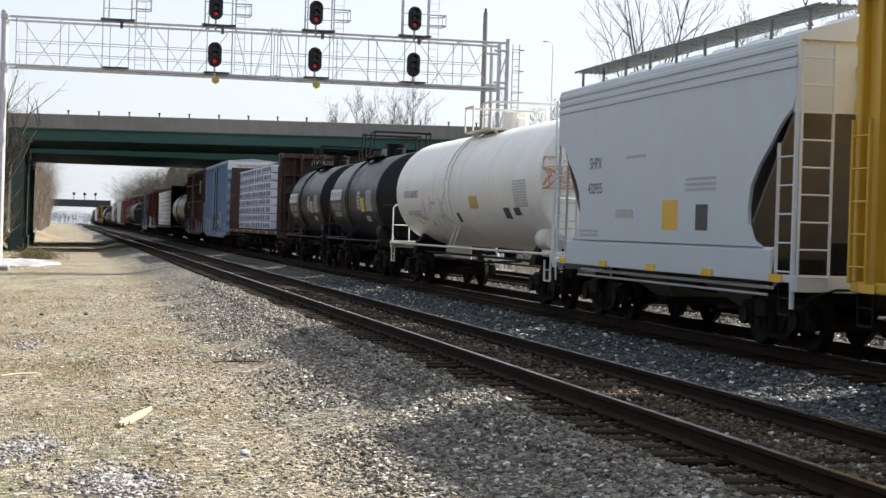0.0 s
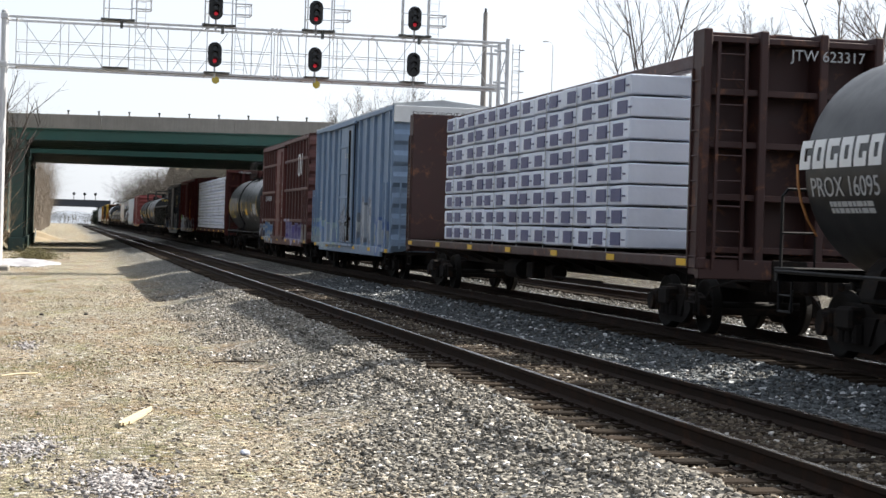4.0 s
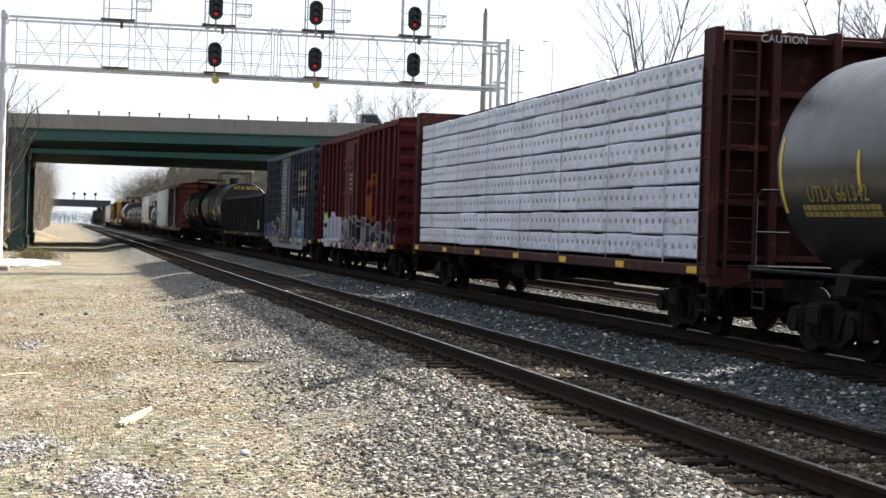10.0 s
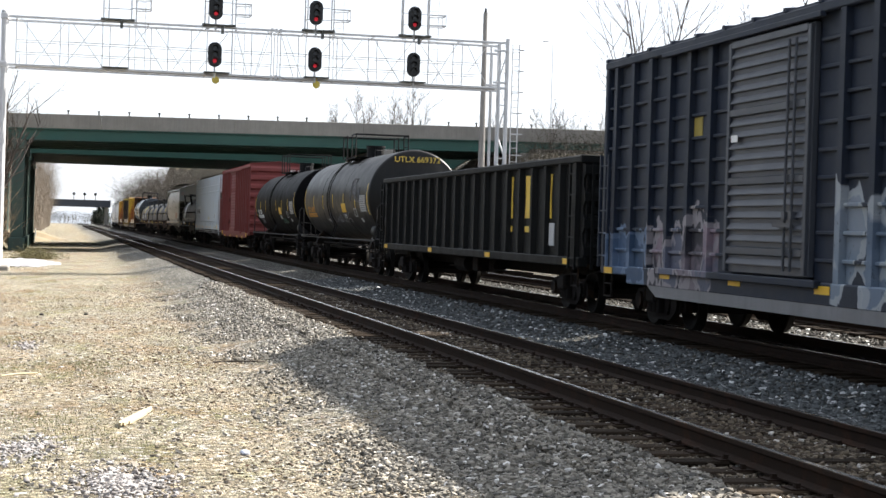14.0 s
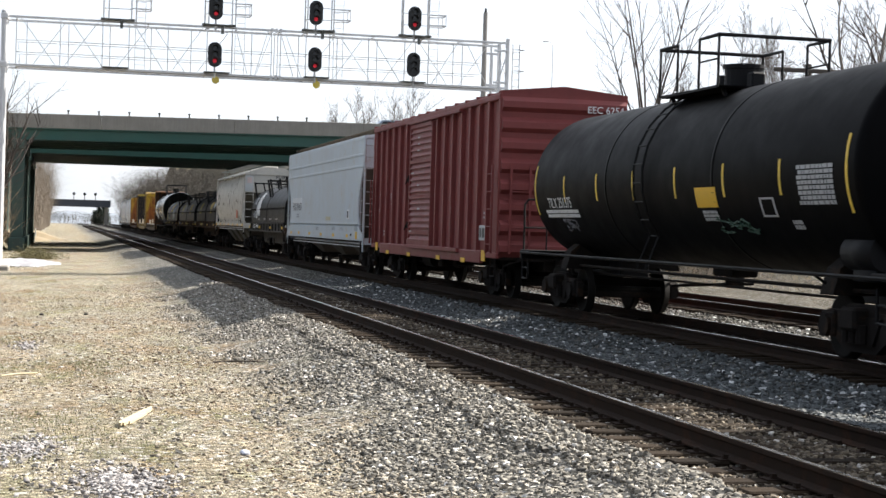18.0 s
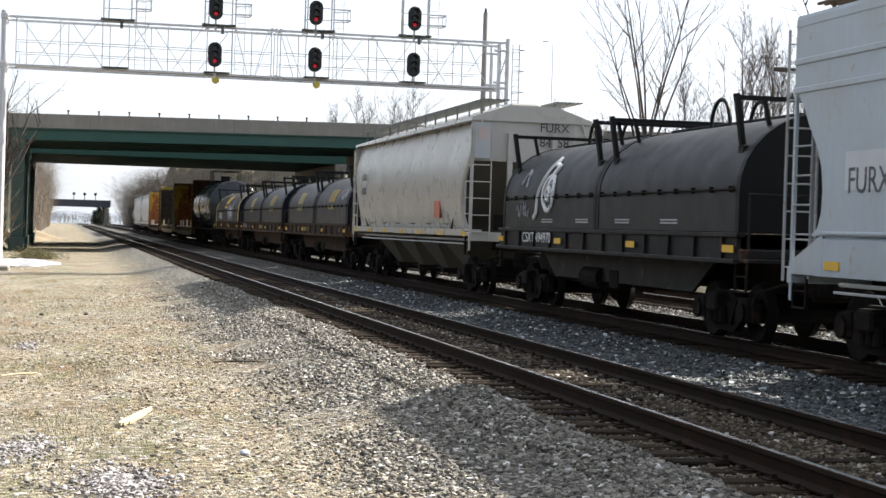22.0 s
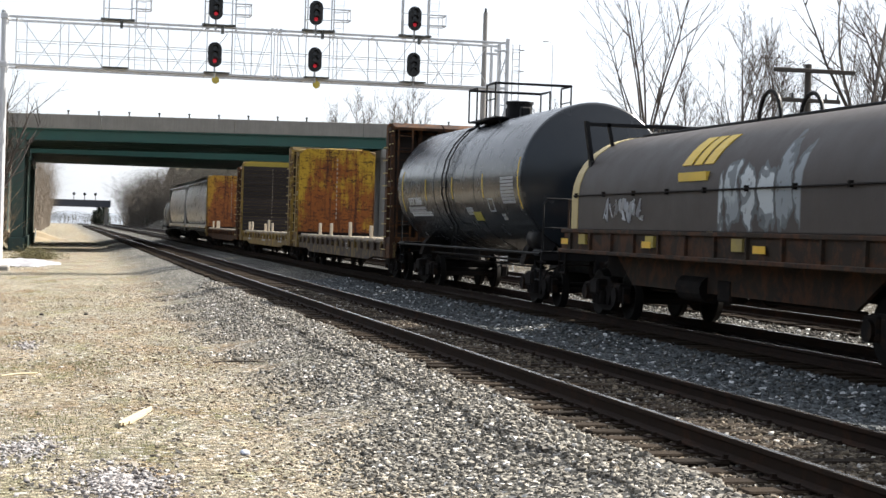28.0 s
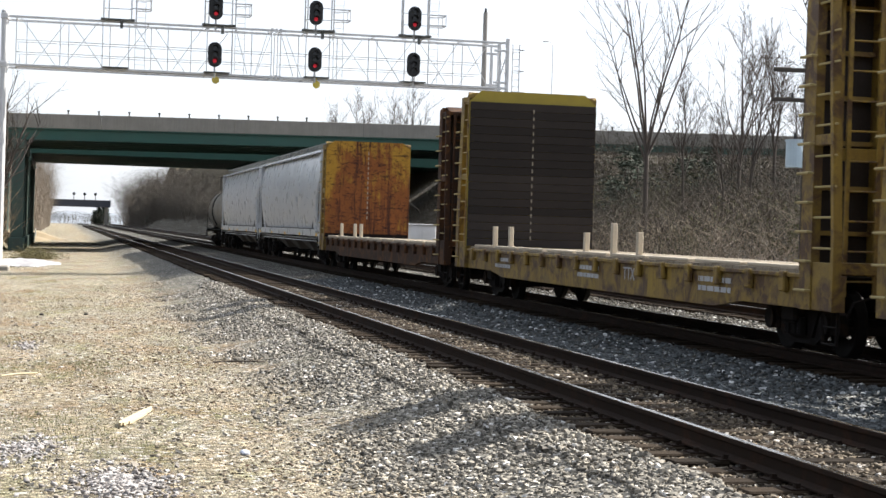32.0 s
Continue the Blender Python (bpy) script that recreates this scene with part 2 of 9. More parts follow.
def soil_mat(name):
    """The whole ground: dry soil in patches of tan, brown and thin green, giving way raggedly to crushed stone towards the
    tracks and to dark leaf litter on the banks; speckled with small stones of two sizes."""
    m = bpy.data.materials.new(name)
    m.use_nodes = True
    nt = m.node_tree
    b = nt.nodes["Principled BSDF"]
    tc = nt.nodes.new("ShaderNodeTexCoord")
    vec = tc.outputs["Object"]
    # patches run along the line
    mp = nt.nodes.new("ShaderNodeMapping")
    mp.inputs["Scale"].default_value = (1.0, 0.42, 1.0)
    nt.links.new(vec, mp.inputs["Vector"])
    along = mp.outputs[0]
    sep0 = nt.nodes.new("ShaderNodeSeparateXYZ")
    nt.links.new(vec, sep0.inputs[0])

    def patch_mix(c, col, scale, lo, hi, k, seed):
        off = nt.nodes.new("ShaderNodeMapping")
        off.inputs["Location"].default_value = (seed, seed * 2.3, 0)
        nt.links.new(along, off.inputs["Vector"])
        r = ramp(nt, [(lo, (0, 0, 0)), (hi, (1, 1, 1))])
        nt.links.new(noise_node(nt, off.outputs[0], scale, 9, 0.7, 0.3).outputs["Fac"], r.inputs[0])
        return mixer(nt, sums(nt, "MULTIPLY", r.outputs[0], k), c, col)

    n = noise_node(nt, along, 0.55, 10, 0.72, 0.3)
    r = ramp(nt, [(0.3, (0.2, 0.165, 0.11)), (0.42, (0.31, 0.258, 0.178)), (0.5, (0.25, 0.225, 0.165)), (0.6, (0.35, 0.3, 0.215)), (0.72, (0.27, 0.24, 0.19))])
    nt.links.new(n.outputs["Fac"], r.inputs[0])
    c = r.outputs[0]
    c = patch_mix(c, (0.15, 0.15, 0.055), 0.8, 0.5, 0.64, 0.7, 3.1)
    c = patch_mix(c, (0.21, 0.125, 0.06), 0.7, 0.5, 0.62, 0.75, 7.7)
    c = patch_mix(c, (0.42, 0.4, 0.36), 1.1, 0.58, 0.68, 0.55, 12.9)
    # crushed stone
    edge = sums(nt, "ADD", sep0.outputs[0], sums(nt, "MULTIPLY", sums(nt, "SUBTRACT", noise_node(nt, vec, 0.7, 8, 0.72).outputs["Fac"], 0.5), 4.2))
    gm = nt.nodes.new("ShaderNodeMapRange")
    gm.inputs["From Min"].default_value, gm.inputs["From Max"].default_value = 2.3, 3.9
    nt.links.new(edge, gm.inputs["Value"])
    rg = ramp(nt, [(0.3, (0.07, 0.068, 0.06)), (0.5, (0.12, 0.115, 0.1)), (0.7, (0.16, 0.15, 0.13))])
    nt.links.new(n.outputs["Fac"], rg.inputs[0])
    inner = nt.nodes.new("ShaderNodeMapRange")
    inner.inputs["From Min"].default_value, inner.inputs["From Max"].default_value = 4.6, 5.2
    nt.links.new(sep0.outputs[0], inner.inputs["Value"])
    stone = mixer(nt, inner.outputs["Result"], rg.outputs[0], (0.062, 0.058, 0.05))
    c = mixer(nt, gm.outputs["Result"], c, stone)
    # leaf litter
    off = sums(nt, "ABSOLUTE", sums(nt, "SUBTRACT", sep0.outputs[0], 5.0))
    off = sums(nt, "ADD", off, sums(nt, "MULTIPLY", sums(nt, "SUBTRACT", n.outputs["Fac"], 0.5), 5.0))
    lm = nt.nodes.new("ShaderNodeMapRange")
    lm.inputs["From Min"].default_value, lm.inputs["From Max"].default_value = 12.6, 14.0
    nt.links.new(off, lm.inputs["Value"])
    r6 = ramp(nt, [(0.3, (0.02, 0.017, 0.012)), (0.5, (0.055, 0.046, 0.03)), (0.7, (0.11, 0.088, 0.058))])
    nt.links.new(noise_node(nt, vec, 0.8, 8, 0.75).outputs["Fac"], r6.inputs[0])
    c = mixer(nt, lm.outputs["Result"], c, r6.outputs[0])
    n2 = noise_node(nt, vec, 5.0, 10, 0.8)
    r2 = ramp(nt, [(0.32, (0.5, 0.5, 0.5)), (0.68, (1.4, 1.4, 1.4))])
    nt.links.new(n2.outputs["Fac"], r2.inputs[0])
    c = mixer(nt, 1.0, c, r2.outputs[0], "MULTIPLY")
    dist = []
    for sc, lo, hi in ((34, 0.35, 1.75), (13, 0.6, 1.4)):
        v = nt.nodes.new("ShaderNodeTexVoronoi")
        v.inputs["Scale"].default_value = sc
        nt.links.new(vec, v.inputs["Vector"])
        sep = nt.nodes.new("ShaderNodeSeparateColor")
        nt.links.new(v.outputs["Color"], sep.inputs[0])
        rr = ramp(nt, [(0, (lo, lo, lo)), (0.6, (1, 1, 1)), (1, (hi, hi, hi))])
        nt.links.new(sep.outputs[0], rr.inputs[0])
        c = mixer(nt, 1.0, c, rr.outputs[0], "MULTIPLY")
        f = nt.nodes.new("ShaderNodeMapRange")
        f.inputs["From Min"].default_value, f.inputs["From Max"].default_value = 0.93, 0.96
        nt.links.new(sep.outputs[1], f.inputs["Value"])
        c = mixer(nt, sums(nt, "MULTIPLY", f.outputs["Result"], 0.75), c, (0.52, 0.51, 0.48))
        dist.append(v.outputs["Distance"])
    nt.links.new(c, b.inputs["Base Color"])
    b.inputs["Roughness"].default_value = 0.95
    b.inputs["Specular IOR Level"].default_value = 0.15
    bp = nt.nodes.new("ShaderNodeBump")
    bp.inputs["Strength"].default_value, bp.inputs["Distance"].default_value = 0.9, 0.03
    nt.links.new(sums(nt, "ADD", sums(nt, "MULTIPLY", dist[0], -1.0), n2.outputs["Fac"]), bp.inputs["Height"])
    nt.links.new(bp.outputs[0], b.inputs["Normal"])
    return m


GRATE = mat("steel_grating", (0.2, 0.21, 0.2), 0.8, 0, 0.3, 3, rust=0.25, rust_col=(0.1, 0.07, 0.04))
STEEL_DARK = mat("dark_running_gear", (0.011, 0.009, 0.008), 0.8, 0, 0.4, 3, rust=0.3, rust_col=(0.03, 0.018, 0.011), spec=0.12)
WHEEL = mat("wheel_steel", (0.007, 0.006, 0.005), 0.75, 0, 0.4, 4, spec=0.12)
BLACK = mat("black_paint", (0.005, 0.005, 0.006), 0.6, 0, 0.4, 2, bump=0.05, spec=0.2)
YELLOW = mat("reflector_yellow", (0.75, 0.45, 0.03), 0.5, 0, 0.15)
WHITE = mat("white_paint", (0.75, 0.76, 0.76), 0.5, 0, 0.1, dirt=0.2)
GREYP = mat("pale_grey_stencil", (0.42, 0.43, 0.44), 0.6, 0, 0.2)
DARKP = mat("dark_stencil", (0.05, 0.05, 0.06), 0.6, 0, 0.2)
GOLD = mat("yellow_stencil", (0.7, 0.48, 0.06), 0.55, 0, 0.2)
LIME = mat("lime_placard", (0.35, 0.8, 0.08), 0.5, 0, 0.1)
REDP = mat("faded_red_paint", (0.5, 0.16, 0.1), 0.6, 0, 0.2)
NAVY = mat("dark_blue_print", (0.08, 0.085, 0.19), 0.5, 0, 0.1)
GALV = mat("galvanised_steel", (0.6, 0.6, 0.61), 0.5, 0.1, 0.15, 1.5, dirt=0.2)
CONCRETE = mat("weathered_concrete", (0.25, 0.235, 0.21), 0.9, 0, 0.25, 0.5, 14, 0.3, streak=0.35, dirt=0.3, dirt_col=(0.13, 0.12, 0.1))
GREEN = mat("bridge_green_paint", (0.016, 0.08, 0.062), 0.5, 0, 0.25, 0.6, dirt=0.25, dirt_col=(0.05, 0.06, 0.05))
BARK = mat("grey_bark", (0.07, 0.056, 0.047), 0.95, 0, 0.35, 3, 30, 0.4)
TWIG = mat("twigs", (0.075, 0.058, 0.047), 0.95, 0, 0.35, 0.5, 5, 0)
RAIL = mat("rusty_rail", (0.024, 0.016, 0.012), 0.85, 0, 0.3, 3, rust=0.3, rust_col=(0.036, 0.019, 0.012), spec=0.08)
RAILTOP = mat("worn_rail_head", (0.5, 0.48, 0.46), 0.22, 1.0, 0.15)
TIE = mat("weathered_tie_wood", (0.038, 0.027, 0.018), 0.98, 0, 0.5, 5, 45, 0.5, each=0.6, spec=0.08)
WOODPOLE = mat("weathered_pole", (0.06, 0.05, 0.042), 0.9, 0, 0.3, 3, 30, 0.3)

# ---- mesh building ----
class MB:
    """Collects verts and faces of one mesh."""

    def __init__(self):
        self.v, self.f = [], []

    def add(self, vs, fs):
        o = len(self.v)
        self.v += [tuple(p) for p in vs]
        self.f += [tuple(i + o for i in q) for q in fs]
        return self

    def box(self, x0, x1, y0, y1, z0, z1, c=0.0):
        x0, x1 = min(x0, x1), max(x0, x1)
        y0, y1 = min(y0, y1), max(y0, y1)
        z0, z1 = min(z0, z1), max(z0, z1)
        if not c:
            vs = [(x, y, z) for x in (x0, x1) for y in (y0, y1) for z in (z0, z1)]
            return self.add(vs, [(0, 1, 3, 2), (4, 6, 7, 5), (0, 4, 5, 1), (2, 3, 7, 6), (0, 2, 6, 4), (1, 5, 7, 3)])
        c = min(c, (x1 - x0) * 0.45, (y1 - y0) * 0.45, (z1 - z0) * 0.45)
        vs, idx = [], {}
        for ix, x, xi in ((0, x0, x0 + c), (1, x1, x1 - c)):
            for iy, y, yi in ((0, y0, y0 + c), (1, y1, y1 - c)):
                for iz, z, zi in ((0, z0, z0 + c), (1, z1, z1 - c)):
                    for k, p in enumerate(((x, yi, zi), (xi, y, zi), (xi, yi, z))):
                        idx[ix, iy, iz, k] = len(vs)
                        vs.append(p)
        g = lambda a, b, d, k: idx[a, b, d, k]
        fs = []
        for s in (0, 1):
            fs.append((g(s, 0, 0, 0), g(s, 1, 0, 0), g(s, 1, 1, 0), g(s, 0, 1, 0)))
            fs.append((g(0, s, 0, 1), g(1, s, 0, 1), g(1, s, 1, 1), g(0, s, 1, 1)))
            fs.append((g(0, 0, s, 2), g(1, 0, s, 2), g(1, 1, s, 2), g(0, 1, s, 2)))
            for t in (0, 1):
                fs.append((g(0, s, t, 1), g(1, s, t, 1), g(1, s, t, 2), g(0, s, t, 2)))
                fs.append((g(s, 0, t, 0), g(s, 1, t, 0), g(s, 1, t, 2), g(s, 0, t, 2)))
                fs.append((g(s, t, 0, 0), g(s, t, 1, 0), g(s, t, 1, 1), g(s, t, 0, 1)))
                for u in (0, 1):
                    fs.append((g(s, t, u, 0), g(s, t, u, 1), g(s, t, u, 2)))
        return self.add(vs, fs)

    def cyl(self, p0, p1, r0, r1=None, n=8, cap=True):
        r1 = r0 if r1 is None else r1
        p0, p1 = Vector(p0), Vector(p1)
        d = p1 - p0
        if d.length < 1e-6:
            return self
        d.normalize()
        a = d.orthogonal().normalized()
        b = d.cross(a)
        vs = []
        for p, r in ((p0, r0), (p1, r1)):
            for i in range(n):
                t = 2 * math.pi * i / n
                vs.append(p + (a * math.cos(t) + b * math.sin(t)) * r)
        fs = [(i, (i + 1) % n, n + (i + 1) % n, n + i) for i in range(n)]
        if cap:
            fs += [tuple(range(n - 1, -1, -1)), tuple(range(n, 2 * n))]
        return self.add(vs, fs)

    def tube(self, pts, r, n=6):
        """One bent bar through the points."""
        p = [Vector(q) for q in pts]
        p = [q for i, q in enumerate(p) if i == 0 or (q - p[i - 1]).length > 1e-5]
        if len(p) < 2:
            return self
        ways = [(b - a).normalized() for a, b in zip(p, p[1:])]
        u = ways[0].orthogonal().normalized()
        vs = []
        for i, q in enumerate(p):
            d = ways[min(i, len(ways) - 1)] + ways[max(i - 1, 0)]
            d = d.normalized() if d.length > 1e-3 else ways[min(i, len(ways) - 1)]
            u = u - d * u.dot(d)
            u = u.normalized() if u.length > 1e-3 else d.orthogonal().normalized()
            k = min(2.0, 1 / max(0.5, d.dot(ways[max(i - 1, 0)])))
            w = d.cross(u)
            vs += [q + (u * math.cos(6.2832 * j / n) + w * math.sin(6.2832 * j / n)) * r * k for j in range(n)]
        m = len(p)
        fs = [(i * n + j, i * n + (j + 1) % n, (i + 1) * n + (j + 1) % n, (i + 1) * n + j) for i in range(m - 1) for j in range(n)]
        return self.add(vs, fs + [tuple(range(n - 1, -1, -1)), tuple(range((m - 1) * n, m * n))])

    def bar(self, p0, p1, w, h):
        """A square bar from p0 to p1."""
        p0, p1 = Vector(p0), Vector(p1)
        d = (p1 - p0).normalized()
        a = d.cross(Vector((0, 0, 1)))
        a = Vector((1, 0, 0)) if a.length < 1e-3 else a.normalized()
        b = a.cross(d)
        vs = [p + a * (sx * w / 2) + b * (sz * h / 2) for p in (p0, p1) for sx, sz in ((-1, -1), (1, -1), (1, 1), (-1, 1))]
        return self.add(vs, [(0, 1, 5, 4), (1, 2, 6, 5), (2, 3, 7, 6), (3, 0, 4, 7), (3, 2, 1, 0), (4, 5, 6, 7)])

    def prism(self, poly, axis, a, b):
        """Extrudes a polygon (u, v) along an axis from a to b. x: (y, z); y: (x, z); z: (x, y)."""
        put = {"x": lambda u, v, w: (w, u, v), "y": lambda u, v, w: (u, w, v), "z": lambda u, v, w: (u, v, w)}[axis]
        n = len(poly)
        vs = [put(u, v, w) for w in (a, b) for u, v in poly]
        fs = [(i, (i + 1) % n, n + (i + 1) % n, n + i) for i in range(n)]
        fs += [tuple(range(n - 1, -1, -1)), tuple(range(n, 2 * n))]
        return self.add(vs, fs)

    def lathe(self, prof, n=48, x=0.0, z=0.0):
        """Turns a profile of (y, radius) about an axis along y."""
        o = []
        for y, r in prof:
            o.append([(x + r * math.cos(2 * math.pi * i / n), y, z + r * math.sin(2 * math.pi * i / n)) for i in range(n)])
        vs = [p for ring in o for p in ring]
        fs = []
        for k in range(len(o) - 1):
            for i in range(n):
                j = (i + 1) % n
                fs.append((k * n + i, k * n + j, (k + 1) * n + j, (k + 1) * n + i))
        fs += [tuple(range(n)), tuple(range((len(o) - 1) * n, len(o) * n))]
        return self.add(vs, fs)

    def mesh(self, name, material, smooth=False):
        me = bpy.data.meshes.new(name)
        me.from_pydata(self.v, [], self.f)
        bm = bmesh.new()
        bm.from_mesh(me)
        bmesh.ops.recalc_face_normals(bm, faces=bm.faces)
        bm.to_mesh(me)
        bm.free()
        if smooth:
            for p in me.polygons:
                p.use_smooth = len(p.vertices) < 9
        me.materials.append(material)
        return me


def put(name, me, parent=None, loc=(0, 0, 0), label="", rot=None):
    ob = new(name, me)
    ob.parent = parent
    ob.location = loc
    if rot:
        ob.rotation_euler = [radians(a) for a in rot]
    if label:
        tagged(ob, label)
    return ob


def part(name, mb, material, parent=None, label="", loc=(0, 0, 0), smooth=False):
    return put(name, mb.mesh(name, material, smooth), parent, loc, label)


def thing(name, label, category, group="", kind="", m=None):
    ob = tagged(new(name), label, category, group, kind)
    ob.empty_display_size = 0.3
    if m is not None:
        ob.matrix_basis = m
    return ob


def lettering(name, body, size, material, parent, loc, rot, label="", squeeze=1.0):
    """Painted letters: the built-in font, flattened to a thin mesh."""
    cu = bpy.data.curves.new(name, "FONT")
    cu.body, cu.size, cu.extrude = body, size, 0.002
    cu.align_x, cu.align_y = "CENTER", "CENTER"
    tmp = bpy.data.objects.new(name, cu)
    scene.collection.objects.link(tmp)
    me = bpy.data.meshes.new_from_object(tmp.evaluated_get(bpy.context.evaluated_depsgraph_get()))
    bpy.data.objects.remove(tmp)
    me.materials.clear()
    me.materials.append(material)
    if squeeze != 1.0:
        me.transform(Matrix.Diagonal((squeeze, 1, 1, 1)))
    return put(name, me, parent, loc, label, rot)


def bars(name, material, parent, x, y0, y1, z0, z1, rows, seed, gap=0.45, label="", depth=0.004):
    """Unreadable rows of small print on the side at x, as bars."""
    rnd = random.Random(seed)
    mb = MB()
    hh = (z1 - z0) / rows
    for i in range(rows):
        y = y0
        z = z1 - (i + 1) * hh
        while y < y1 - 0.02:
            w = min(rnd.uniform(0.6, 1.8) * hh, y1 - y)
            mb.box(x - depth, x, y, y + w, z + hh * gap * 0.5, z + hh * (1 - gap * 0.5))
            y += w + hh * 0.28
    return tagged(part(name, mb, material, parent, label), kind="stuff")

# ---- rolling stock: every car stands on the rail head at its own origin, its front towards -y ----
RISE = 0.0169  # the land climbs gently across the tracks
TRACK_X, RAIL_Z = 11.06, 0.18 + RISE * 9.9
SPEED = 13.104
SIDE = (90, 0, -90)
cars = []
wheelsets = []


def build_gear():
    """Meshes of trucks and couplers, shared by all cars."""
    fr = MB()
    fr.prism([(-1.2, 0.58), (-0.95, 0.66), (-0.5, 0.66), (-0.34, 0.76), (0.34, 0.76), (0.5, 0.66), (0.95, 0.66), (1.2, 0.58), (1.2, 0.3),
              (0.72, 0.3), (0.45, 0.14), (-0.45, 0.14), (-0.72, 0.3), (-1.2, 0.3)], "x", -0.05, 0.07)
    fr.prism([(-0.62, 0.6), (-0.42, 0.24), (0.42, 0.24), (0.62, 0.6)], "x", -0.09, -0.05)
    for y in (-0.89, 0.89):
        fr.cyl((-0.15, y, 0.44), (0.06, y, 0.44), 0.15, n=12).box(-0.1, 0.07, y - 0.2, y + 0.2, 0.3, 0.64, 0.03)
    for k in range(3):
        fr.cyl((-0.12, -0.2 + 0.2 * k, 0.26), (-0.12, -0.2 + 0.2 * k, 0.5), 0.085, n=8)
    frame_me = fr.mesh("side_frame", STEEL_DARK)
    ws = MB()
    ws.cyl((-0.9, 0, 0), (0.9, 0, 0), 0.085, n=10)
    for s in (-1, 1):
        prof = [(0.06, 0.2), (0.0, 0.4), (0.0, 0.44), (0.1, 0.44), (0.1, 0.47), (0.135, 0.47), (0.135, 0.4), (0.1, 0.2)]
        n = 28
        rings = []
        for d, r in prof:
            x = s * (0.845 - d)
            rings += [(x, r * math.cos(2 * math.pi * i / n), r * math.sin(2 * math.pi * i / n)) for i in range(n)]
        fs = [(k * n + i, k * n + (i + 1) % n, (k + 1) * n + (i + 1) % n, (k + 1) * n + i) for k in range(len(prof) - 1) for i in range(n)]
        ws.add(rings, fs)
        for k in range(3):
            t = 2 * math.pi * k / 3
            ws.cyl((s * 0.9, 0.05 * math.cos(t), 0.05 * math.sin(t)), (s * 0.92, 0.05 * math.cos(t), 0.05 * math.sin(t)), 0.018, n=6)
    wheel_me = ws.mesh("wheelset", WHEEL, True)
    bo = MB().box(-1.25, 1.25, -0.22, 0.22, 0.42, 0.72, 0.04).box(-1.0, 1.0, -1.0, -0.9, 0.3, 0.42, 0.02).box(-1.0, 1.0, 0.9, 1.0, 0.3, 0.42, 0.02)
    bo.cyl((0, 0, 0.7), (0, 0, 0.85), 0.22, n=12)
    bolster_me = bo.mesh("truck", STEEL_DARK)
    co = MB().box(-0.09, 0.09, -0.62, 0.3, 0.78, 0.96, 0.03).box(-0.16, 0.16, -0.82, -0.55, 0.72, 1.0, 0.05)
    co.cyl((0.1, -0.88, 0.74), (0.1, -0.88, 0.98), 0.09, n=8).box(-0.35, 0.35, 0.2, 0.32, 0.66, 1.05, 0.03)
    co.tube([(0.35, 0.1, 0.72), (0.36, -0.3, 0.5), (0.3, -0.75, 0.42), (0.2, -0.9, 0.55)], 0.025)
    co.tube([(-0.2, 0.2, 0.9), (-0.9, 0.1, 0.9), (-1.3, 0.1, 0.78), (-1.38, 0.1, 0.6)], 0.018)
    coupler_me = co.mesh("coupler", STEEL_DARK)
    return frame_me, wheel_me, bolster_me, coupler_me


FRAME_ME, WHEEL_ME, BOLSTER_ME, COUPLER_ME = build_gear()


def gear(car, centres, ends):
    for yc in centres:
        t = put("truck", BOLSTER_ME, car, (0, yc, 0))
        for s in (-1, 1):
            put("side_frame", FRAME_ME, t, (s * 0.99, 0, 0), rot=None if s < 0 else (0, 0, 180))
        for y in (-0.89, 0.89):
            wheelsets.append((put("wheelset", WHEEL_ME, t, (0, y, 0.44)), y))
    put("coupler", COUPLER_ME, car, (0, ends[0], 0))
    put("coupler", COUPLER_ME, car, (0, ends[1], 0), rot=(0, 0, 180))


def car_thing(name, y16, label, group="freight cars of the train", category="freight car"):
    car = thing(name, label, category, group, m=pose(TRACK_X, y16 + SPEED * 16, RAIL_Z))
    cars.append((car, y16))
    return car


REFL_ME = MB().box(-0.008, 0, -0.22, 0.22, -0.055, 0.055).mesh("reflector", YELLOW)


RUNGS = {}


def ladder(car, x, y, z0, z1, material, width=0.45, step=0.36, along="y", out=0.1, label="", stile=0.025):
    mb = MB()
    n = max(2, int((z1 - z0) / step))
    for s in (-1, 1):
        if along == "y":
            mb.box(x - out - 0.015, x - out + 0.03, y + s * width / 2 - stile, y + s * width / 2 + stile, z0, z1)
        else:
            mb.box(x + s * width / 2 - stile, x + s * width / 2 + stile, y - out - 0.015, y - out + 0.03, z0, z1)
    ld = part("ladder", mb, material, car, label)
    key = (material.name, width, along)
    if key not in RUNGS:
        h = width / 2
        RUNGS[key] = MB().cyl((0, -h, 0), (0, h, 0), 0.014, n=5).mesh("rung", material) if along == "y" else MB().cyl((-h, 0, 0), (h, 0, 0), 0.014, n=5).mesh("rung", material)
    # one level deeper at most: rungs hang on the ladder of a car, or beside it on a part of a part
    host = ld if car.parent is None else car
    for i in range(n):
        z = z0 + (i + 0.5) * (z1 - z0) / n
        put("rung", RUNGS[key], host, (x - out, y, z) if along == "y" else (x, y - out, z))
    return ld


def grab_irons(car, x, y, zs, material, width=0.45, along="y", out=0.1):
    h = width / 2
    pts = [(0, -h, 0), (-out, -h, 0), (-out, h, 0), (0, h, 0)] if along == "y" else [(-h, 0, 0), (-h, -out, 0), (h, -out, 0), (h, 0, 0)]
    me = MB().tube(pts, 0.014, 5).mesh("grab_iron", material)
    for z in zs:
        put("grab_iron", me, car, (x, y, z))


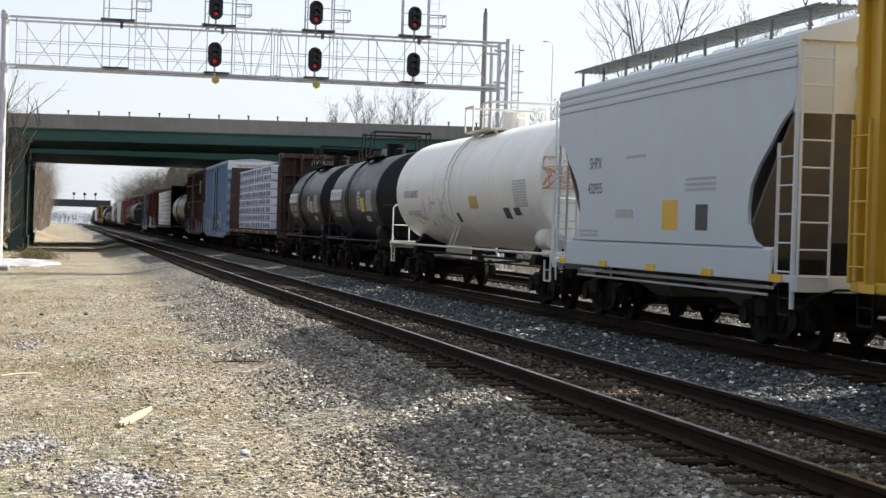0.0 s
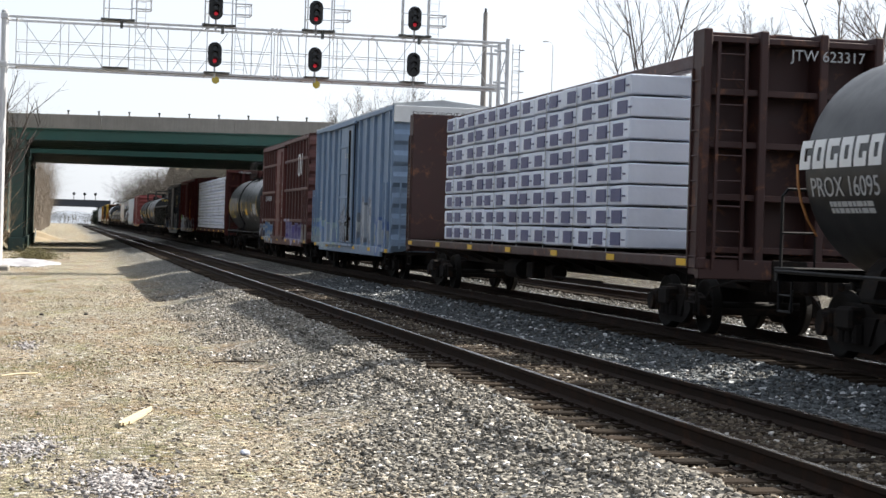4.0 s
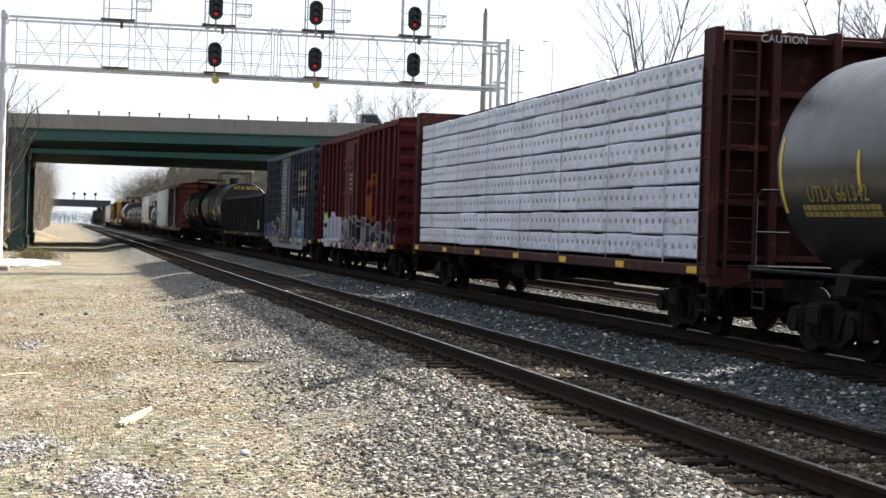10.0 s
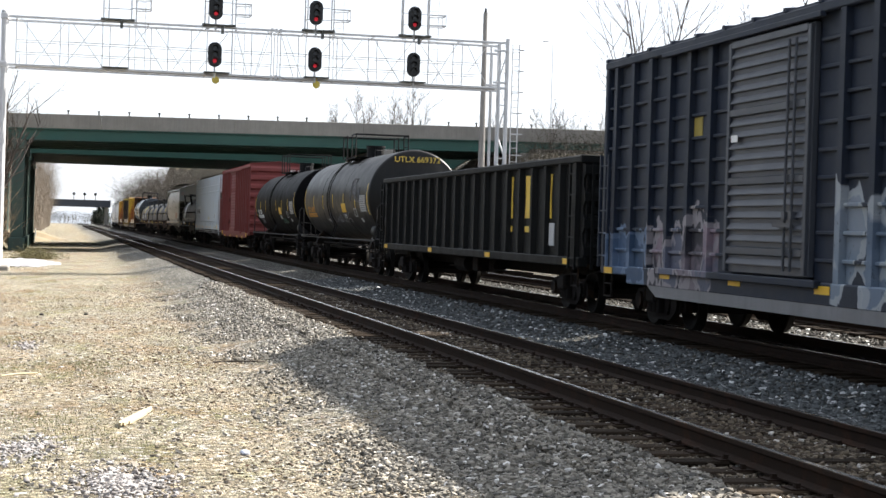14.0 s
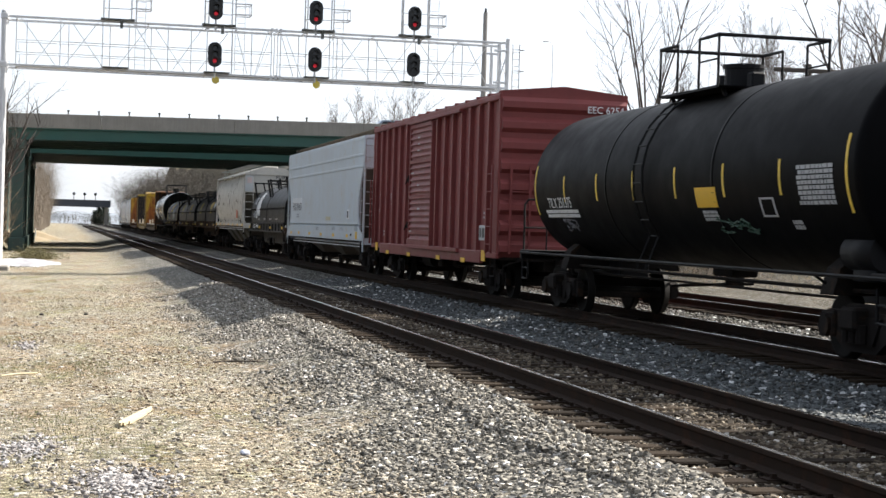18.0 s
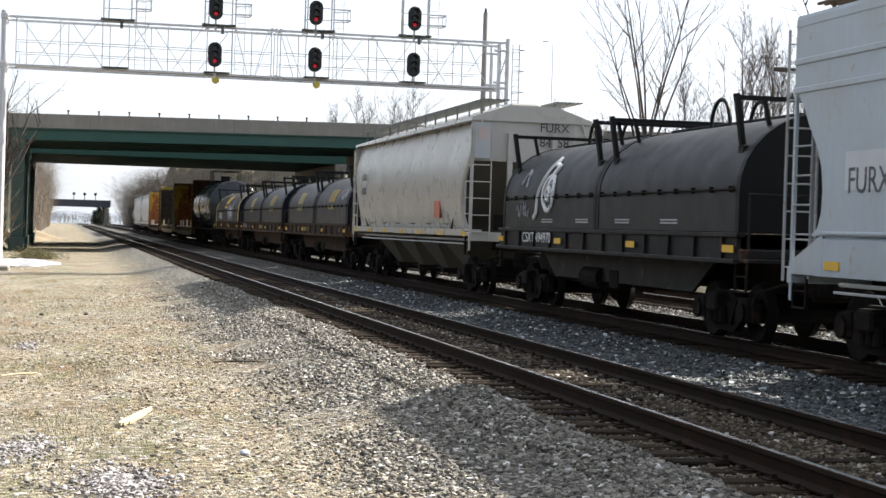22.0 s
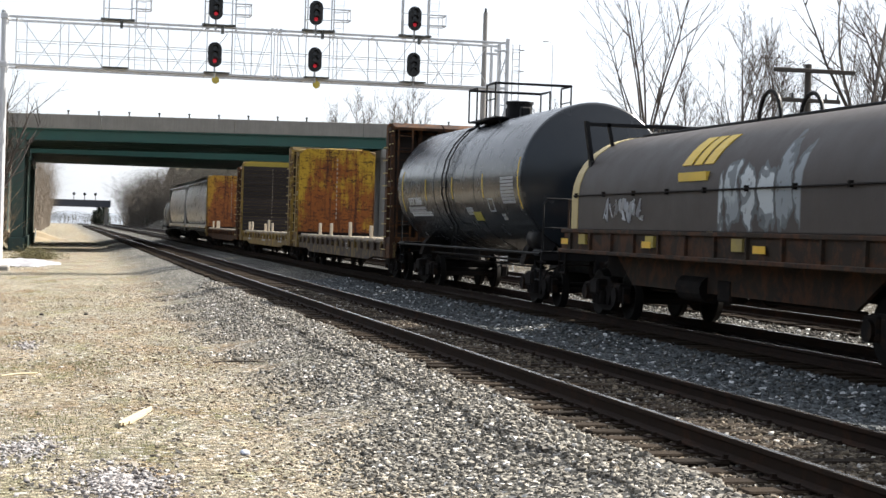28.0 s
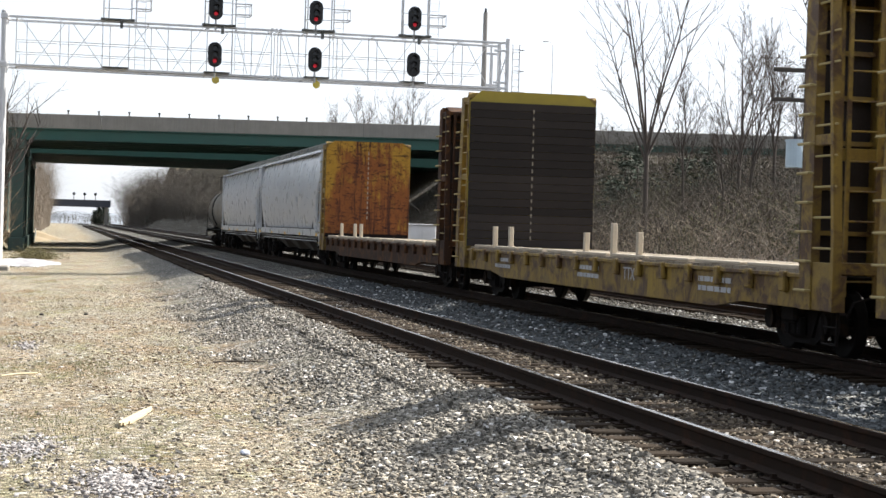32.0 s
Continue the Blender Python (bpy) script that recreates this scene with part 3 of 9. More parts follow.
def stirrup(car, x, y, z, material):
    mb = MB().tube([(x, y - 0.22, z), (x, y - 0.2, z - 0.42), (x, y + 0.2, z - 0.42), (x, y + 0.22, z)], 0.02, 5)
    mb.cyl((x, y - 0.21, z - 0.2), (x, y + 0.21, z - 0.2), 0.014, n=5)
    return part("sill_step", mb, material, car)


def brake_rigging(car, ymid, material=None):
    mb = MB()
    mb.cyl((-0.9, ymid + 0.8, 0.72), (-0.9, ymid + 1.9, 0.72), 0.22, n=14).cyl((-0.6, ymid - 0.9, 0.7), (-0.6, ymid - 0.4, 0.7), 0.17, n=12)
    mb.tube([(-0.7, ymid - 4.2, 0.62), (-0.7, ymid + 4.2, 0.6)], 0.025).tube([(0.3, ymid - 5, 0.7), (0.3, ymid + 5, 0.7)], 0.03)
    mb.box(-1.0, -0.7, ymid - 0.2, ymid + 0.35, 0.55, 0.9, 0.03)
    return part("brake_rigging", mb, material or STEEL_DARK, car)


def end_ribs(car, y, sgn, w, z0, z1, ribs, material, deep=0.11):
    """A stamped end: horizontal ribs on a plate, one pressed sheet."""
    h = (z1 - z0) / ribs
    prof = [(y + sgn * -0.08, z0)]
    for i in range(ribs):
        zb = z0 + i * h
        for a, d in ((0.12, 0), (0.32, deep), (0.62, deep), (0.85, 0)):
            prof.append((y + sgn * d, zb + a * h))
    prof.append((y, z1))
    prof.append((y + sgn * -0.08, z1))
    return part("end_wall", MB().prism(prof, "x", -w + 0.04, w - 0.04), material, car)


def boxcar(name, y16a, y16b, H, zs, paint, label, ribs=18, door=(0.0, 3.0), cross=(), door_kind="flat", end_n=9, roof_col=None,
           end_paint=None, refl=6, door_paint=None, cap=None, seedy=1, white_cap=False, rib_w=0.13, cross_h=0.06, rod_mat=None, posts=(), rods=True, slide=1):
    L = y16b - y16a
    car = car_thing(name, (y16a + y16b) / 2, label, category="boxcar")
    P = paint(car)
    EP = end_paint(car) if end_paint else P
    DP = door_paint(car) if door_paint else P
    w, a, b = 1.5, -L / 2, L / 2
    sx = w - 0.1
    d0, d1 = door[0] - door[1] / 2, door[0] + door[1] / 2
    t0, t1 = (d0, d1 + door[1]) if slide > 0 else (d0 - door[1], d1 + 0.2)
    for s in (-1, 1):
        mb = MB().box(s * (sx - 0.05), s * sx, a + 0.05, b - 0.05, zs, H - 0.02)
        part("side_wall", mb, P, car)
        part("side_sill", MB().box(s * (w - 0.08), s * (w + 0.01), a + 1.5, b - 1.5, zs - 0.16, zs + 0.14, 0.02).box(s * (w - 0.08), s * w, a, b, zs - 0.02, zs + 0.12, 0.02), P, car)
        part("top_chord", MB().box(s * (w - 0.1), s * (w + 0.01), a, b, H - 0.14, H, 0.02), P, car)
        for y in (a + 0.08, b - 0.08):
            part("corner_post", MB().box(s * (w - 0.12), s * w, y - 0.08, y + 0.08, zs + 0.1, H - 0.1, 0.02), P, car)
    rib = MB().prism([(-rib_w / 2, 0.0), (-rib_w / 2 + 0.004, -0.1), (rib_w / 2 - 0.004, -0.1), (rib_w / 2, 0.0)], "z", zs + 0.12, H - 0.14)
    # profile is (x, y) swapped below: the rib stands proud along -x
    rib.v = [(y, x, z) for x, y, z in rib.v]
    rib_me = rib.mesh("side_post", P)
    for s in (-1, 1):
        for y in posts or [a + 0.6 + (L - 1.2) * i / (ribs - 1) for i in range(ribs)]:
            if d0 - 0.15 < y < d1 + 0.15:
                continue
            put("side_post", rib_me, car, (s * sx, y, 0), rot=None if s < 0 else (0, 0, 180))
        for zc in cross:
            for y0, y1 in ((a + 0.15, d0 - 0.1), (d1 + 0.1, b - 0.15)):
                part("side_rail", MB().box(s * (sx - 0.01), s * (w + 0.005 if cross_h > 0.05 else sx + 0.055), y0, y1, zc - cross_h, zc + cross_h, 0.012), P, car)
        # door
        dm = MB().box(s * (w - 0.1), s * (w + 0.0), d0, d1, zs + 0.18, H - 0.22, 0.015)
        dr = part("door", dm, DP, car)
        rb = MB()
        if door_kind == "ribbed":
            n = 20
            for i in range(n):
                z = zs + 0.33 + (H - zs - 0.62) * i / (n - 1)
                if i % 6 == 1:
                    rb.prism([(s * w, z - 0.06), (s * (w + 0.05), z - 0.04), (s * (w + 0.05), z + 0.05), (s * w, z + 0.07)], "y", d0 + 0.12, d1 - 0.12)
                else:
                    rb.prism([(s * w, z - 0.03), (s * (w + 0.045), z - 0.025), (s * (w + 0.045), z - 0.008), (s * w, z + 0.07)], "y", d0 + 0.12, d1 - 0.12)
        else:
            for z in (zs + 0.9, zs + 1.75, zs + 2.6, H - 0.9):
                rb.box(s * w, s * (w + 0.035), d0 + 0.05, d1 - 0.05, z - 0.05, z + 0.05, 0.01)
            rb.box(s * w, s * (w + 0.03), (d0 + d1) / 2 - 0.04, (d0 + d1) / 2 + 0.04, zs + 0.2, H - 0.9, 0.01)
        part("door_ribs", rb, DP, dr)
        # thin dark strips stand for the shadowed gap at each door edge
        for y in (d0 - 0.013, d1 + 0.013) if rod_mat else ():
            part("door_seal", MB().box(s * (w - 0.03), s * (w + 0.004), y - 0.013, y + 0.013, zs + 0.18, H - 0.22), STEEL_DARK, dr)
        for y in (d0 + 0.06, d1 - 0.06):
            part("door_edge", MB().box(s * (w - 0.02), s * (w + 0.05), y - 0.05, y + 0.05, zs + 0.2, H - 0.25, 0.01), DP, dr)
        for y in (d0 + 0.4, d0 + 0.62) if rods else ():
            part("lock_rod", MB().cyl((s * (w + 0.075), y, zs + 0.25), (s * (w + 0.075), y, H - 0.4), 0.02, n=6)
                 .box(s * w, s * (w + 0.1), y - 0.05, y + 0.05, zs + 0.95, zs + 1.05).box(s * (w + 0.06), s * (w + 0.1), y - 0.02, y + 0.35, zs + 0.85, zs + 0.9), rod_mat or DP, dr)
        track = MB().box(s * (w - 0.02), s * (w + 0.09), t0 - 0.4, t1, zs + 0.06, zs + 0.16, 0.01)
        part("door_track", track, P, car)
        part("door_track", MB().box(s * (w - 0.02), s * (w + 0.07), t0 - 0.3, t1, H - 0.2, H - 0.12, 0.01), P, car)
    RP = roof_col or P
    rf = MB().prism([(-w + 0.02, H), (-w + 0.02, H + 0.03), (0, H + 0.17), (w - 0.02, H + 0.03), (w - 0.02, H)], "y", a, b)
    n = int(L / 1.1)
    for i in range(n + 1):
        y = a + 0.05 + (L - 0.1) * i / n
        rf.prism([(-w - 0.01, H + 0.0), (-w - 0.01, H + 0.06), (0, H + 0.21), (w + 0.01, H + 0.06), (w + 0.01, H)], "y", y - 0.05, y + 0.05)
    part("roof", rf, RP, car)
    end_ribs(car, a, -1, w, zs, H, end_n, EP)
    end_ribs(car, b, 1, w, zs, H, end_n, EP)
    for y in (a, b):
        if white_cap:
            part("end_cap", MB().box(-w + 0.03, w - 0.03, y - 0.125, y + 0.125, H - 0.5, H - 0.01, 0.01), WHITE, car, "white painted top band")
    part("underframe", MB().box(-0.35, 0.35, a + 0.1, b - 0.1, zs - 0.3, zs, 0.02).box(-w + 0.1, w - 0.1, a + 0.05, b - 0.05, zs - 0.05, zs + 0.05), STEEL_DARK, car)
    for yc in (a + L * 0.36, 0, b - L * 0.36):
        part("cross_bearer", MB().prism([(-1.4, zs), (-0.3, zs - 0.3), (0.3, zs - 0.3), (1.4, zs)], "y", yc - 0.05, yc + 0.05), STEEL_DARK, car)
    ladder(car, -w, a + 0.4, zs + 0.1, zs + 2.1, P)
    ladder(car, -w, b - 0.4, zs + 0.1, zs + 2.1, P)
    ladder(car, -w + 0.5, a - 0.02, zs + 0.1, zs + 2.1, P, along="x")
    grab_irons(car, w - 0.5, a - 0.02, [zs + 0.4, zs + 0.8, zs + 1.2], P, along="x")
    for y in (a + 0.4, b - 0.4):
        stirrup(car, -w + 0.03, y, zs, STEEL_DARK)
        stirrup(car, w - 0.03, y, zs, STEEL_DARK)
    for i in range(refl):
        put("reflector", REFL_ME, car, (-w - 0.012, a + 0.5 + (L - 1.0) * i / (refl - 1), zs + 0.04))
    part("brake_wheel", MB().cyl((0.7, a - 0.16, zs + 1.3), (0.7, a - 0.22, zs + 1.3), 0.25, n=14), STEEL_DARK, car)
    brake_rigging(car, 0)
    gear(car, (a + 2.0, b - 2.0), (a - 0.1, b + 0.1))
    return car, w, a, b


def tank_profile(a, b, r, dome=0.42):
    k, c = 0.1, 0.13
    pts = [(a + (dome - c) * (i / 8) ** 2, max(0.02, (r - k) * i / 8)) for i in range(9)]
    pts += [(a + dome - c + c * (1 - math.cos(math.pi / 2 * i / 5)), r - k + k * math.sin(math.pi / 2 * i / 5)) for i in range(1, 6)]
    return pts + [(a + b - y, q) for y, q in reversed(pts)]


def tank_car(name, y16a, y16b, r, zc, shell_mat, trim_mat, label, ring_label="", inset=0.75, bands=(0.0,), walkway=1.0, hump=True, rail_h=0.76):
    L = y16b - y16a
    car = car_thing(name, (y16a + y16b) / 2, label, category="tank car")
    S, T = shell_mat(car), trim_mat
    a, b = -L / 2, L / 2
    ta, tb = (a + inset[0], b - inset[1]) if isinstance(inset, tuple) else (a + inset, b - inset)
    prof = tank_profile(ta, tb, r)
    shell = part("shell", MB().lathe(prof, 64, 0, zc), S, car, smooth=True)
    for y in bands:
        part("weld_band", MB().lathe([(y - 0.05, r), (y - 0.045, r + 0.006), (y + 0.045, r + 0.006), (y + 0.05, r)], 64, 0, zc), S, shell, smooth=True)
    for y in (ta + 1.7, tb - 1.7):
        part("saddle", MB().prism([(-1.2, 0.85), (-1.1, 1.2), (-0.8, zc - r * 0.72), (0.8, zc - r * 0.72), (1.1, 1.2), (1.2, 0.85)], "y", y - 0.2, y + 0.2), STEEL_DARK, car)
    for y0, y1 in ((a, ta + 2.6), (tb - 2.6, b)):
        part("stub_sill", MB().box(-0.3, 0.3, y0, y1, 0.72, 1.15, 0.02).box(-1.45, 1.45, y0 + 0.02, y0 + 0.12, 0.98, 1.14, 0.01) if y0 == a else
             MB().box(-0.3, 0.3, y0, y1, 0.72, 1.15, 0.02).box(-1.45, 1.45, y1 - 0.12, y1 - 0.02, 0.98, 1.14, 0.01), T, car)
    for y in (a + 0.35, b - 0.35):
        part("end_platform", MB().box(-1.45, 1.45, y - 0.35, y + 0.35, 1.14, 1.18, 0.01), T, car)
    # handrail along the shell and end grab frames
    for s in (-1, 1):
        part("side_handrail", MB().tube([(s * 1.46, a + 0.1, 1.12), (s * 1.46, b - 0.1, 1.12)], 0.028, 6)
             .tube([(s * 1.44, ta + 1.6, 1.12), (s * 1.25, ta + 1.6, 1.0)], 0.02).tube([(s * 1.44, tb - 1.6, 1.12), (s * 1.25, tb - 1.6, 1.0)], 0.02), T, car)
        for y in (a + 0.12, b - 0.12):
            part("grab_frame", MB().tube([(s * 1.4, y, 1.16), (s * 1.4, y, 2.15), (s * 1.32, y, 2.25), (s * 0.5, y, 2.25)], 0.022, 6)
                 .tube([(s * 1.4, y, 1.65), (s * 0.9, y, 1.65), (s * 0.9, y, 1.18)], 0.018, 6), T, car)
        for y in (a + 0.35, b - 0.35):
            stirrup(car, s * 1.42, y, 1.0, T)
    # manway, fittings, platform with rails
    top = zc + r
    part("manway", MB().cyl((0, -0.1, top - 0.08), (0, -0.1, top + 0.36), 0.32, n=20).cyl((0, -0.1, top + 0.36), (0, -0.1, top + 0.42), 0.35, n=20)
         .cyl((0, 0.62, top - 0.1), (0, 0.62, top + 0.3), 0.17, n=12).box(-0.12, 0.12, -0.75, -0.5, top - 0.1, top + 0.26, 0.03), T if hump else S, car)
    pw, pl = 0.95, walkway * 1.35
    part("platform", MB().box(-pw, -0.45, -pl, pl, top - 0.08, top - 0.04).box(0.45, pw, -pl, pl, top - 0.08, top - 0.04).box(-pw, pw, -pl, -pl + 0.3, top - 0.08, top - 0.04)
         .box(-pw, pw, pl - 0.3, pl, top - 0.08, top - 0.04).bar((-0.8, -pl + 0.2, top - 0.08), (-0.65, -pl + 0.2, top - 0.3), 0.06, 0.06)
         .bar((-0.8, pl - 0.2, top - 0.08), (-0.65, pl - 0.2, top - 0.3), 0.06, 0.06), T, car)
    zr = top + rail_h
    zm = top + rail_h / 2
    rl = part("platform_railing", MB().tube([(-pw, -0.5, zr), (-pw, -pl, zr), (pw, -pl, zr), (pw, -0.5, zr)], 0.024), T, car)
    part("end_rail", MB().tube([(-pw, 0.5, zr), (-pw, pl, zr), (pw, pl, zr), (pw, 0.5, zr)], 0.024), T, rl)
    for x in (-pw, pw):
        part("middle_rail", MB().tube([(x, -pl, zm), (x, -0.5, zm)], 0.016), T, rl)
    post_me = MB().cyl((0, 0, top - 0.06), (0, 0, zr), 0.022, n=6).mesh("railing_post", T)
    for x in (-pw, pw):
        for y in (-pl, -0.5, 0.5, pl):
            put("railing_post", post_me, rl, (x, y, 0))
    for s in (-1, 1):
        pts = []
        for k in range(9):
            t = radians(-38 + k * 14.5)
            pts.append((s * (r + 0.09) * math.cos(t), zc + (r + 0.09) * math.sin(t)))
        stiles = [MB().tube([(s * 1.46, dy, 1.0)] + [(x, dy, z) for x, z in pts], 0.02, 5) for dy in (0.35, 0.8)]
        sl = part("side_ladder", stiles[0], T, car)
        part("stile", stiles[1], T, sl)
        rung = MB().cyl((0, 0.35, 0), (0, 0.8, 0), 0.014, n=5).mesh("rung", T)
        for k in range(11):
            t = radians(-38 + k * 11.6)
            put("rung", rung, sl, (s * (r + 0.09) * math.cos(t), 0, zc + (r + 0.09) * math.sin(t)))
    part("air_reservoir", MB().cyl((-1.0, a + 1.15, 1.42), (-1.0, a + 2.0, 1.42), 0.24, n=18).box(-1.1, -0.85, a + 1.25, a + 1.9, 1.05, 1.25, 0.02), T, car, smooth=True)
    part("bottom_outlet", MB().cyl((0, 0, zc - r - 0.28), (0, 0, zc - r + 0.1), 0.16, n=12).box(-0.25, 0.25, -0.4, 0.4, zc - r - 0.12, zc - r + 0.05, 0.03)
         .tube([(-1.35, -0.6, 0.75), (-0.3, -0.5, 0.8), (0.2, -0.3, 0.8)], 0.025), STEEL_DARK, car)
    part("brake_pipe", MB().tube([(-0.9, a + 1.5, 0.92), (-0.9, b - 1.5, 0.92)], 0.03).tube([(-0.6, a + 2.6, 0.78), (-0.6, b - 2.6, 0.78)], 0.022), STEEL_DARK, car)
    gear(car, (a + 1.75, b - 1.75), (a - 0.05, b + 0.05))
    return car, a, b


def on_shell(mb, r, zc, y0, y1, t0, t1, out=0.006, n=5):
    """A thin patch that lies on the near side of a tank between two angles (degrees above level)."""
    vs = []
    for k in range(n):
        t = radians(t0 + (t1 - t0) * k / (n - 1))
        for y in (y0, y1):
            for o in (out, -0.01):
                vs.append((-(r + o) * math.cos(t), y, zc + (r + o) * math.sin(t)))
    fs = []
    for k in range(n - 1):
        i = 4 * k
        fs += [(i, i + 2, i + 6, i + 4), (i, i + 4, i + 5, i + 1), (i + 2, i + 3, i + 7, i + 6)]
    fs += [(0, 1, 3, 2), (4 * n - 4, 4 * n - 2, 4 * n - 1, 4 * n - 3)]
    return mb.add(vs, fs)


def shell_scribble(car, r, zc, y0, y1, t0, t1, n, material, rad, seed, label):
    """Sprayed strokes that wander over the near side of a tank."""
    rnd = random.Random(seed)
    mb = MB()
    for k in range(n):
        y, t = y0 + (y1 - y0) * (k + 0.5) / n, rnd.uniform(t0, t1)
        for q in range(5):
            y2 = min(y1, max(y0, y + rnd.uniform(-0.45, 0.45)))
            t2 = min(t1, max(t0, t + rnd.uniform(-0.7, 0.7) * (t1 - t0)))
            p = [(-(r + 0.006) * math.cos(radians(t + (t2 - t) * i / 3)), y + (y2 - y) * i / 3 + 0.06 * math.sin(i * 2.1), zc + (r + 0.006) * math.sin(radians(t + (t2 - t) * i / 3))) for i in range(4)]
            mb.tube(p, rad, 4)
            y, t = y2, t2
    return tagged(part("sprayed_scrawl", mb, material, car, label), kind="stuff")


def shell_bars(car, r, zc, y0, y1, t0, t1, rows, seed, material, name="stencil"):
    rnd = random.Random(seed)
    mb = MB()
    dt = (t1 - t0) / rows
    for i in range(rows):
        y = y0
        while y < y1 - 0.03:
            w = min(rnd.uniform(0.05, 0.16), y1 - y)
            on_shell(mb, r, zc, y, y + w, t1 - i * dt - dt * 0.75, t1 - i * dt, n=2)
            y += w + 0.03
    return tagged(part(name, mb, material, car), kind="stuff")


def hopper(name, y16a, y16b, H, zs, paint, label, kind="flat", roof_z=0.45, bays=2, cut=0.17, refl=5, dark=None, deep_sill=0.3, inset=1.05, rail=None, beads=None, ladder_mat=None):
    """Covered hopper: panelled sides with slanting end edges, slope sheets, corner ladders, roof hatches, chutes below."""
    L = y16b - y16a
    car = car_thing(name, (y16a + y16b) / 2, label, category="hopper car")
    P = paint(car)
    D = dark or P
    LM = ladder_mat or P
    w, a, b = 1.52, -L / 2, L / 2
    c, e = L * cut, 0.1
    zb = zs + deep_sill
    hz = H - 0.95 - zb
    edge = [(e, 1.36), (e + 0.04, 1.1), (e + 0.12, 1.0), (0.3 * inset, 0.93), (0.42 * inset, 0.86), (0.55 * inset, 0.76), (0.8 * inset, 0.6), (0.95 * inset, 0.46), (inset, 0.3), (0.98 * inset, 0.16), (0.88 * inset, 0.05), (0.7 * inset, 0.0)]
    edge = [(d, zb + hz * q if q < 1.2 else H) for d, q in edge]
    pts = [(b - d, z) for d, z in edge] + [(a + d, z) for d, z in reversed(edge)]


    def inset_at(z):
        for (d0, z0), (d1, z1) in zip(edge, edge[1:]):
            if z1 <= z <= z0:
                return d0 + (d1 - d0) * (z0 - z) / max(1e-6, z0 - z1)
        return edge[-1][0]

    for s in (-1, 1):
        if kind == "round":
            rows = 22
            vs, fs = [], []
            ny = 56
            for i in range(rows + 1):
                z = zs + deep_sill + (H - zs - deep_sill) * i / rows
                t = i / rows
                x = s * (w - 0.3 + 0.3 * math.sin(math.pi * min(1, t * 0.85 + 0.12)) ** 0.8)
                gap = inset_at(z)
                for k in range(ny + 1):
                    y = a + gap + (L - 2 * gap) * k / ny
                    vs.append((x + s * 0.032 * abs(math.sin(k * math.pi / 8)) ** 0.6, y, z))
            m1 = ny + 1
            for i in range(rows):
                for k in range(ny):
                    fs.append((i * m1 + k, i * m1 + k + 1, (i + 1) * m1 + k + 1, (i + 1) * m1 + k))
            nv = len(vs)
            vs += [(x - s * 0.04, y, z) for x, y, z in vs]
            fs += [tuple(q + nv for q in f) for f in fs]
            rim = list(range(m1)) + [i * m1 + ny for i in range(1, rows + 1)] + [rows * m1 + k for k in range(ny - 1, -1, -1)] + [i * m1 for i in range(rows - 1, 0, -1)]
            fs += [(p, q, q + nv, p + nv) for p, q in zip(rim, rim[1:] + rim[:1])]
            part("side_wall", MB().add(vs, fs), P, car, smooth=True)
        else:
            part("side_wall", MB().prism(pts, "x", s * (w - 0.05), s * w), P, car)
            for z in beads or (H - 0.12, H - 0.38):
                part("side_bead", MB().box(s * (w - 0.01), s * (w + 0.022), a + e, b - e, z - 0.045, z + 0.045, 0.015), P, car)
        if kind == "round":
            part("side_ledge", MB().box(s * (w - 0.45), s * (w - 0.005), a + inset * 0.6, b - inset * 0.6, zb - 0.04, zb + 0.012), P, car)
        part("side_sill", MB().box(s * (w - 0.12), s * w, a + 0.05, b - 0.05, zs, zs + 0.09, 0.01).prism([(s * (w - 0.02), zs), (s * w, zs), (s * (w - 0.0), zs + deep_sill * 0.9), (s * (w - 0.06), zs + deep_sill)], "y", a + c * 0.35, b - c * 0.35), P, car)
        for y in (a + 0.12, b - 0.12):
            part("corner_post", MB().box(s * (w - 0.05), s * (w - 0.005), y - 0.03, y + 0.03, zs - 0.35, H - 0.2), P, car)
    # slope sheets, in their darker tone, and inner ends
    for sg, y in ((-1, a), (1, b)):
        y1, y2 = y - sg * (e + 0.06), y - sg * max(c * 0.95, inset + 0.5)
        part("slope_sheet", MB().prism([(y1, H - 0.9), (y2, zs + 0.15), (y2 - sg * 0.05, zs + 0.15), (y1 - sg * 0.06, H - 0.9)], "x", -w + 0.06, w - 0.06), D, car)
        part("end_wall", MB().prism([(-w + 0.02, H - 1.0), (w - 0.02, H - 1.0), (w - 0.02, H), (0.5, H + roof_z * 0.75), (-0.5, H + roof_z * 0.75), (-w + 0.02, H)], "y", y1 - sg * 0.05, y1), P, car)
        part("end_sill", MB().box(-w, w, y - sg * 0.02, y - sg * 0.16, zs - 0.12, zs + 0.1, 0.01).box(-w + 0.05, w - 0.05, y - sg * 0.05, y - sg * 0.7, zs + 0.06, zs + 0.1), P, car)
        for x in (-0.55, 0.55):
            part("end_post", MB().box(x - 0.06, x + 0.06, y1 + sg * 0.02, y1 + sg * 0.12, zs + 0.1, H - 0.3, 0.01), P, car)
        part("brake_cylinder", MB().cyl((0.2, y - sg * 0.5, zs + 0.25), (0.9, y - sg * 0.5, zs + 0.25), 0.2, n=12), STEEL_DARK, car)
        part("brake_valve", MB().box(-0.8, -0.5, y - sg * 0.6, y - sg * 0.35, zs + 0.15, zs + 0.55, 0.02), STEEL_DARK, car)
        for x in (-w + 0.04, w - 0.49):
            ladder(car, x + 0.22, y + (0.0 if sg < 0 else 0.2), zs - 0.1, H - 0.1, LM, along="x", out=0.02, stile=0.013)
